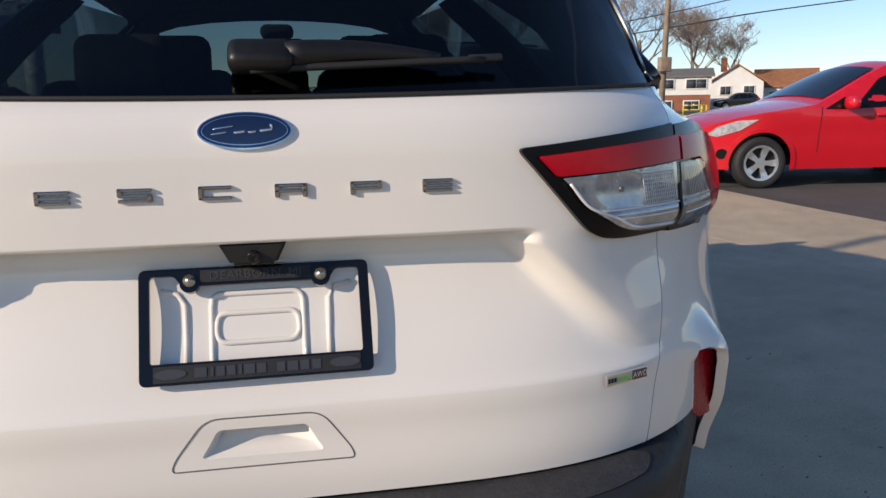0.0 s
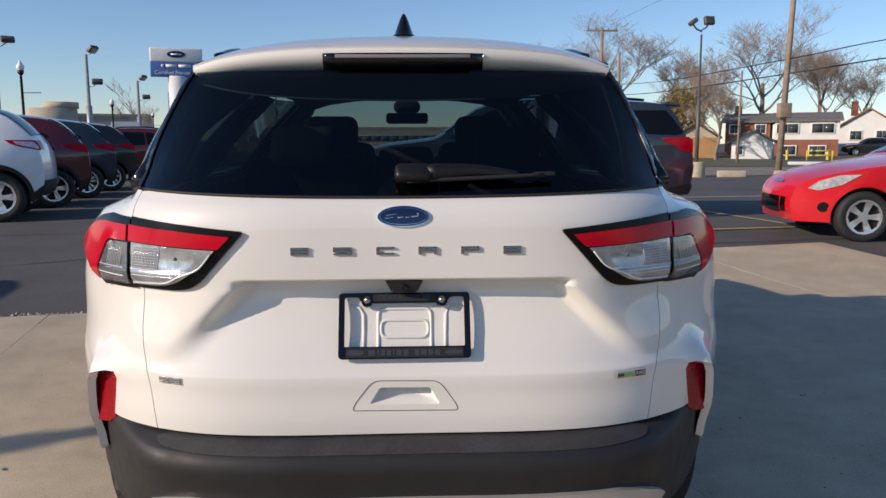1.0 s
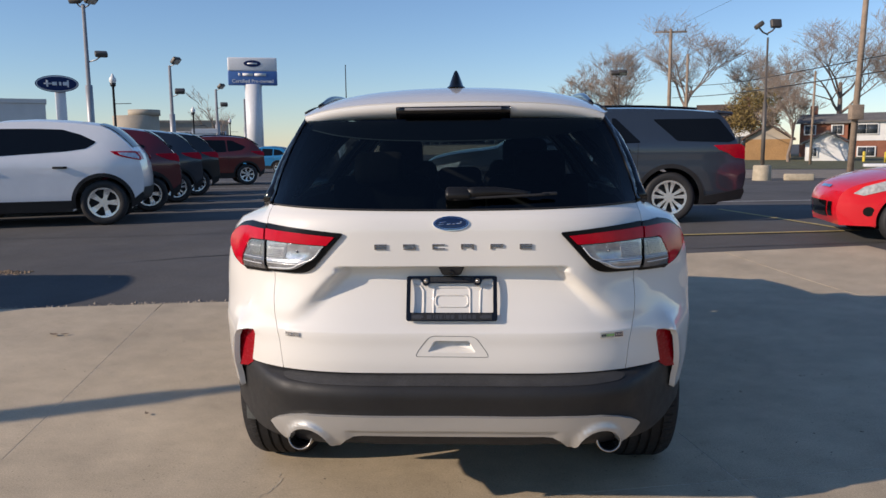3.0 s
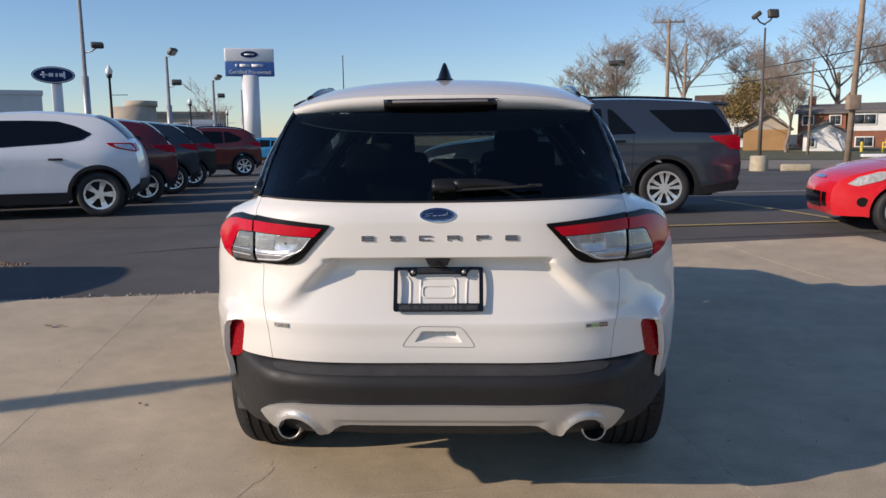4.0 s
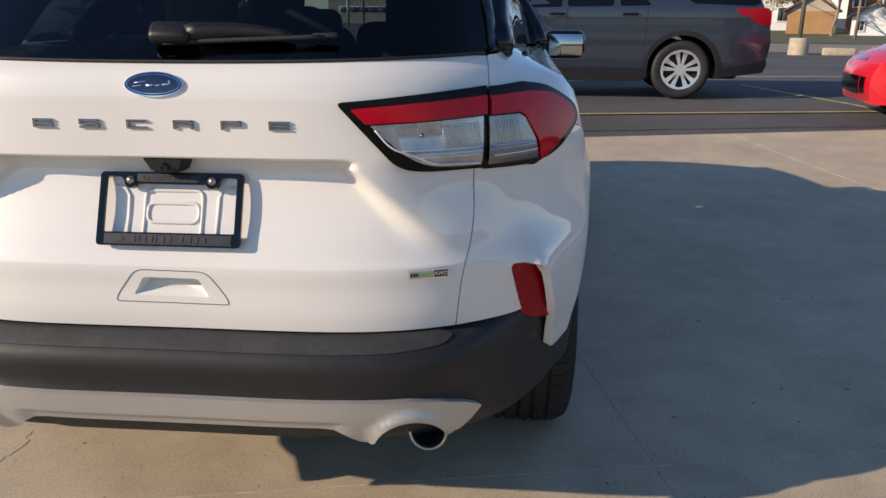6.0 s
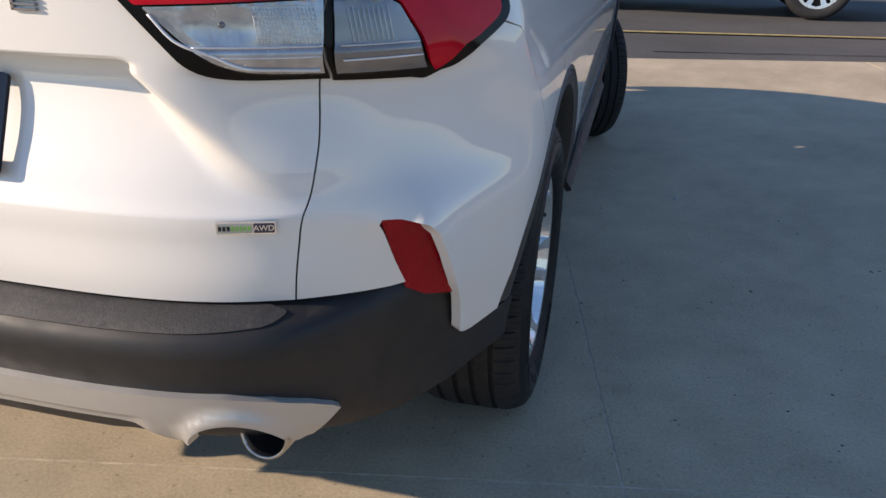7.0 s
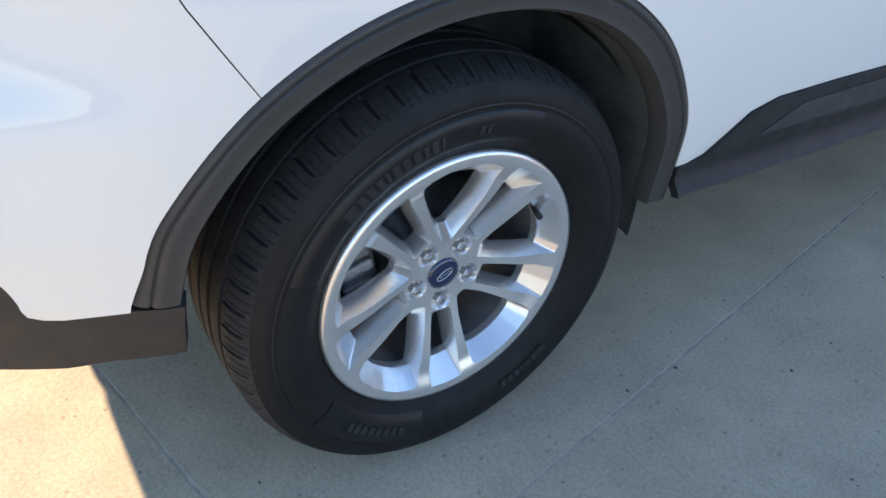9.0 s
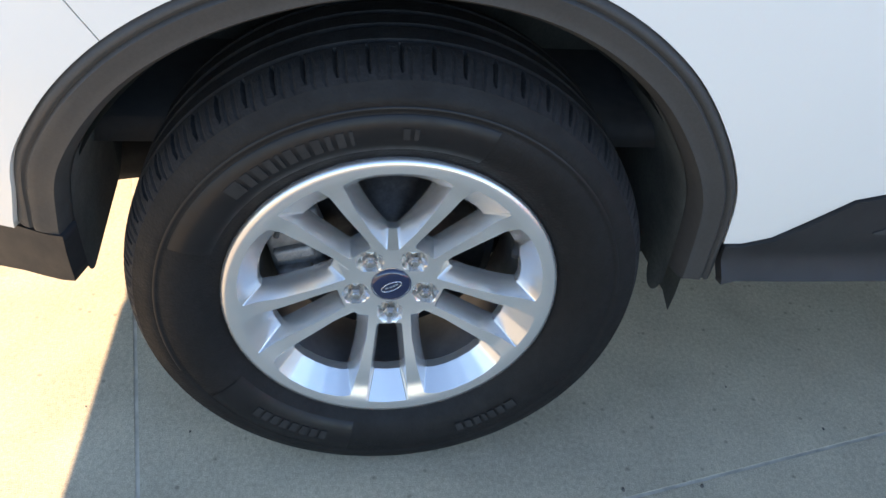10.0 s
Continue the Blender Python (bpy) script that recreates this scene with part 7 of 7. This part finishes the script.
block("warehouse", -10.0, 135.0, 3, 40, 14, 4.2, M_TANWALL, "long low building far off", ((0, 2.4, 36.0, 0.9),))
block("warehouse", 30.0, 150.0, -8, 36, 14, 4.0, M_STUCCO, "long low building far off", ((0, 2.4, 30.0, 0.9),))

# ---- trees ----
M_BARK = mat("grey_bark", (0.24, 0.19, 0.155), 0.95, var=0.25, scale=2)
M_TWIG = mat("bare_twigs", (0.34, 0.27, 0.215), 0.95, var=0.25, scale=1)
M_LEAFB = mat("brown_green_leaves", (0.23, 0.165, 0.055), 0.85, var=0.45, scale=2.5)


def bare_tree(x, y, h, seed, spread=0.5, density=1.0, label="tall bare winter tree"):
    rnd = random.Random(seed)
    tr = thing("tree", pose(x, y, -0.3), label, "tree", group="bare trees")
    limbs, twigs = [], []

    def grow(p, d, l, r, lvl):
        pts = [(p.copy(), r)]
        n = 4 if lvl < 4 else 2
        q, dd = p.copy(), d.copy()
        for i in range(n):
            dd = (dd + Vector((rnd.gauss(0, 0.13), rnd.gauss(0, 0.13), rnd.gauss(0.05, 0.07)))).normalized()
            q = q + dd * l / n
            pts.append((q.copy(), r * (1 - 0.55 * (i + 1) / n)))
        (limbs if lvl < 3 else twigs).append(pts)
        if lvl >= 5:
            return
        kids = {0: 5, 1: 5, 2: 5, 3: 5, 4: 4}[lvl]
        for i in range(int(kids * density + rnd.random() * 0.9)):
            t = rnd.uniform(0.35, 1.0) if lvl else rnd.uniform(0.55, 1.0)
            j = min(int(t * n), n - 1)
            b = pts[j][0].lerp(pts[j + 1][0], t * n - j)
            a = rnd.uniform(0, 2 * math.pi)
            side = Vector((math.cos(a), math.sin(a), rnd.uniform(-0.1, 0.5)))
            nd = (dd * (1 - spread) + side * spread).normalized()
            grow(b, nd, l * rnd.uniform(0.52, 0.74), max(pts[j][1] * 0.55, 0.014), lvl + 1)

    grow(Vector((0, 0, 0)), Vector((0, 0, 1)), h * 0.46, h * 0.022, 0)
    part("trunk", tube(limbs, 6, caps=False), M_BARK, tr)
    part("crown", tube(twigs, 3, caps=False), M_TWIG, tr)
    return tr


bare_tree(22.3, 85.0, 17.5, 3, 0.55, 1.0)
bare_tree(17.2, 86.2, 13.0, 11, 0.5, 1.08, "dense bare winter tree with pale twigs")
bare_tree(14.6, 90.0, 11.0, 14, 0.5, 1.08, "dense bare winter tree with pale twigs")
bare_tree(39.5, 84.0, 18.0, 21, 0.55, 1.0)
bare_tree(34.0, 86.5, 14.0, 5, 0.5, 1.0)
bare_tree(45.0, 82.0, 14.0, 8, 0.5, 1.0)
bare_tree(30.5, 80.0, 11.0, 33, 0.5, 1.0)
bare_tree(22.9, 55.3, 7.0, 41, 0.5, 0.95, "small bare tree beside the garage")
bare_tree(-25.0, 73.5, 7.5, 17, 0.34, 0.62, "slender bare street tree")
bare_tree(-31.0, 90.0, 7.0, 18, 0.34, 0.62, "slender bare street tree")
bare_tree(52.0, 95.0, 13.0, 51, 0.5, 0.95)
bare_tree(60.0, 98.0, 13.0, 53, 0.5, 0.95)


def leafy(x, y, h, w, seed, label):
    rnd = random.Random(seed)
    tr = thing("tree", pose(x, y, -0.3), label, "tree")
    part("trunk", tube([[((0, 0, 0), 0.22), ((0.1, 0, h * 0.4), 0.16), ((0.0, 0.1, h * 0.75), 0.06)]] + [[((0.1, 0, h * 0.35), 0.1), ((w * 0.3 * math.cos(a), w * 0.3 * math.sin(a), h * 0.6), 0.03)] for a in (0.3, 1.6, 2.9, 4.4, 5.4)], 7), M_BARK, tr)
    bm = bmesh.new()
    for i in range(6500):
        a, c = rnd.uniform(0, 2 * math.pi), rnd.uniform(-0.75, 1)
        rr = rnd.uniform(0.55, 1.0) * (1 + 0.16 * math.sin(3 * a + 2 * c) + 0.1 * math.sin(7 * a))
        s = math.sqrt(1 - c * c)
        p = Vector((w / 2 * rr * s * math.cos(a), w / 2 * rr * s * math.sin(a), h * 0.62 + h * 0.40 * rr * c))
        u = Vector((rnd.gauss(0, 1), rnd.gauss(0, 1), rnd.gauss(0, 1))).normalized() * rnd.uniform(0.07, 0.14)
        v = u.orthogonal().normalized() * rnd.uniform(0.05, 0.09)
        bm.faces.new([bm.verts.new(q) for q in (p - u, p - v, p + u, p + v)])
    part("crown", bm, M_LEAFB, tr, smooth=False)


leafy(26.4, 73.0, 6.9, 5.4, 7, "rounded tree with brown-green leaves")
# mast and car beside the apron whose shadows fall on the apron
flood_lamp(-9.6, -1.92, 6.5, [(6.6, 0.3, 20, 0)], M_GALV, "grey lot mast with a flood head", r=0.12)
far_car(suv(paint("pewter_paint", (0.18, 0.18, 0.18))), placed(-7.25, 2.55, 0.9), "pewter grey sport utility vehicle parked beside the apron")


# ---- small things about the lot ----
M_TAR = mat("dark_tar_seam", (0.018, 0.017, 0.016), 0.7, var=0.3, scale=8)
M_YELLOW = mat("yellow_safety_paint", (0.62, 0.46, 0.04), 0.5, var=0.12, scale=6)
M_LEAF = mat("dry_leaf", (0.20, 0.145, 0.095), 0.9, var=0.35, scale=30)
M_STONE = mat("broken_aggregate", (0.30, 0.26, 0.21), 0.9, var=0.45, scale=9)


def seam_line(pts, w, label):
    rnd = random.Random(5)
    bm, last = bmesh.new(), None
    line = spline(pts, 10)
    for i, p in enumerate(line):
        d = (line[min(i + 1, len(line) - 1)] - line[max(i - 1, 0)]).normalized()
        p = p + Vector((rnd.uniform(-1, 1), rnd.uniform(-1, 1))) * 0.012
        n = Vector((-d.y, d.x)) * w * rnd.uniform(0.5, 1.1)
        q = [bm.verts.new((*(p + n), gz(p.x, p.y) - 0.017)), bm.verts.new((*(p - n), gz(p.x, p.y) - 0.017))]
        if last:
            bm.faces.new((last[0], last[1], q[1], q[0]))
        last = q
    return tagged(part("tar_seam", bm, M_TAR), label, "road surface", kind="structure")


seam_line([(-9.0, 5.5), (-6.6, 5.9), (-5.01, 6.2), (-4.23, 6.46), (-3.12, 6.94), (-1.6, 7.3), (0.6, 7.5)], 0.022, "dark tar seam across the asphalt")
seam_line([(1.2, 7.0), (3.2, 7.35), (6.0, 7.8), (9.0, 8.4)], 0.016, "dark tar seam across the asphalt")
seam_line([(-7.5, 8.3), (-5.4, 8.5), (-3.0, 8.9)], 0.012, "fine crack across the asphalt")


def crumbs(place, count, r0, r1, seed):
    """Small uneven stones scattered by place(rnd)."""
    rnd = random.Random(seed)
    verts, faces = [], []
    for i in range(count):
        x, y = place(rnd)
        r = rnd.uniform(r0, r1)
        b = len(verts)
        z = gz(x, y) - 0.012
        ring = [(x + r * rnd.uniform(0.6, 1.2) * math.cos(a), y + r * rnd.uniform(0.6, 1.2) * math.sin(a), z - r * 0.3) for a in (0, 1.26, 2.51, 3.77, 5.03)]
        verts += ring + [(x + rnd.uniform(-0.3, 0.3) * r, y, z + r * rnd.uniform(0.4, 0.8))]
        faces += [(b + j, b + (j + 1) % 5, b + 5) for j in range(5)]
    me = bpy.data.meshes.new("crumbs")
    me.from_pydata(verts, [], faces)
    bm = bmesh.new()
    bm.from_mesh(me)
    return bm


def along_edge(rnd):
    u = rnd.uniform(-6.5, 1.1)
    p = at_uv(u, far_edge(u) + abs(rnd.gauss(0, 0.06)) + 0.01)
    return p.x, p.y


tagged(part("edge_gravel", crumbs(along_edge, 900, 0.008, 0.026, 3), M_STONE, smooth=False), "crumbled pale aggregate where asphalt meets concrete", "gravel", kind="stuff")
tagged(part("leaf_litter", crumbs(lambda q: (-5.22 + q.gauss(0, 0.10), 5.90 + q.gauss(0, 0.05)), 110, 0.012, 0.035, 4), M_LEAF, smooth=False), "small heap of dry leaves on the asphalt", "leaves", kind="stuff")


def leaf(x, y, turn, size):
    pts = [(0, -0.5), (0.2, -0.2), (0.24, 0.1), (0.1, 0.4), (0, 0.55), (-0.12, 0.38), (-0.22, 0.05), (-0.18, -0.25)]
    bm = sheet(outline([(a * size, b * size) for a, b in pts], size * 0.2), lambda u, v: Vector((u, v, 0.01 + 1.6 * u * u / size + 0.5 * v * v / size)), size * 0.2, rim=0.0012, towards=(0, 0, 1))
    lf = tagged(part("leaf", bm, M_LEAF), "dry brown leaf lying on the concrete", "leaf", group="fallen leaves")
    lf.matrix_basis = pose(x, y, gz(x, y), 0, 0, turn)


for x, y, a, sz in ((-3.09, 3.04, 70, 0.085), (-3.02, 3.06, 110, 0.06), (-3.86, 5.5, 20, 0.07), (-1.65, 1.35, 40, 0.04), (1.55, 1.75, 15, 0.022), (1.92, 1.15, 60, 0.018), (2.0, 2.05, 30, 0.02)):
    leaf(x, y, a, sz)


def bollard(x, y):
    b = thing("bollard", pose(x, y, gz(x, y) - 0.02), "yellow steel safety bollard beside the street", "bollard", group="yellow bollards")
    part("post", lathe([(0.0001, 0.75), (0.07, 0.73), (0.10, 0.66), (0.10, 0.0)], 16), M_YELLOW, b).matrix_basis = Matrix.Rotation(radians(-90), 4, "Y")


bollard(27.9, 54.5)
bollard(30.6, 53.8)
br = thing("barrier", pose(28.6, 51.2, -0.02, 0, 0, -25), "low yellow tubular barrier beside the street", "barrier")
for x in (-0.8, 0.8):
    part("post", tube([[((x, 0, 0), 0.06), ((x, 0, 0.72), 0.06)]], 10), M_YELLOW, br)
for z in (0.38, 0.70):
    part("rail", tube([[((-0.8, 0, z), 0.05), ((0.8, 0, z), 0.05)]], 10), M_YELLOW, br)
kb = tagged(part("kerb_block", box((2.2, 0.5, 0.20), (0, 0, 0.08), 0.05, 2), M_SIGNW), "long white painted kerb block", "kerb")
kb.matrix_basis = pose(23.2, 42.4, gz(23.2, 42.4) - 0.02, 0, 0, -14)
fp = thing("flag_pole", pose(-10.45, 60.0, -0.02), "thin bare grey pole far across the street", "pole")
part("shaft", tube([[((0, 0, 0), 0.07), ((0, 0, 7.9), 0.035)]], 8), M_BLACKIRON, fp)
part("finial", tube([[((0, 0, 7.88), 0.05), ((0, 0, 7.98), 0.03)]], 8), M_BLACKIRON, fp)
far_car(suv(paint("far_black_paint", (0.010, 0.011, 0.013), 0.0)), placed(45.6, 70.5, 0.9, 70), "black sport utility vehicle parked before a white house")
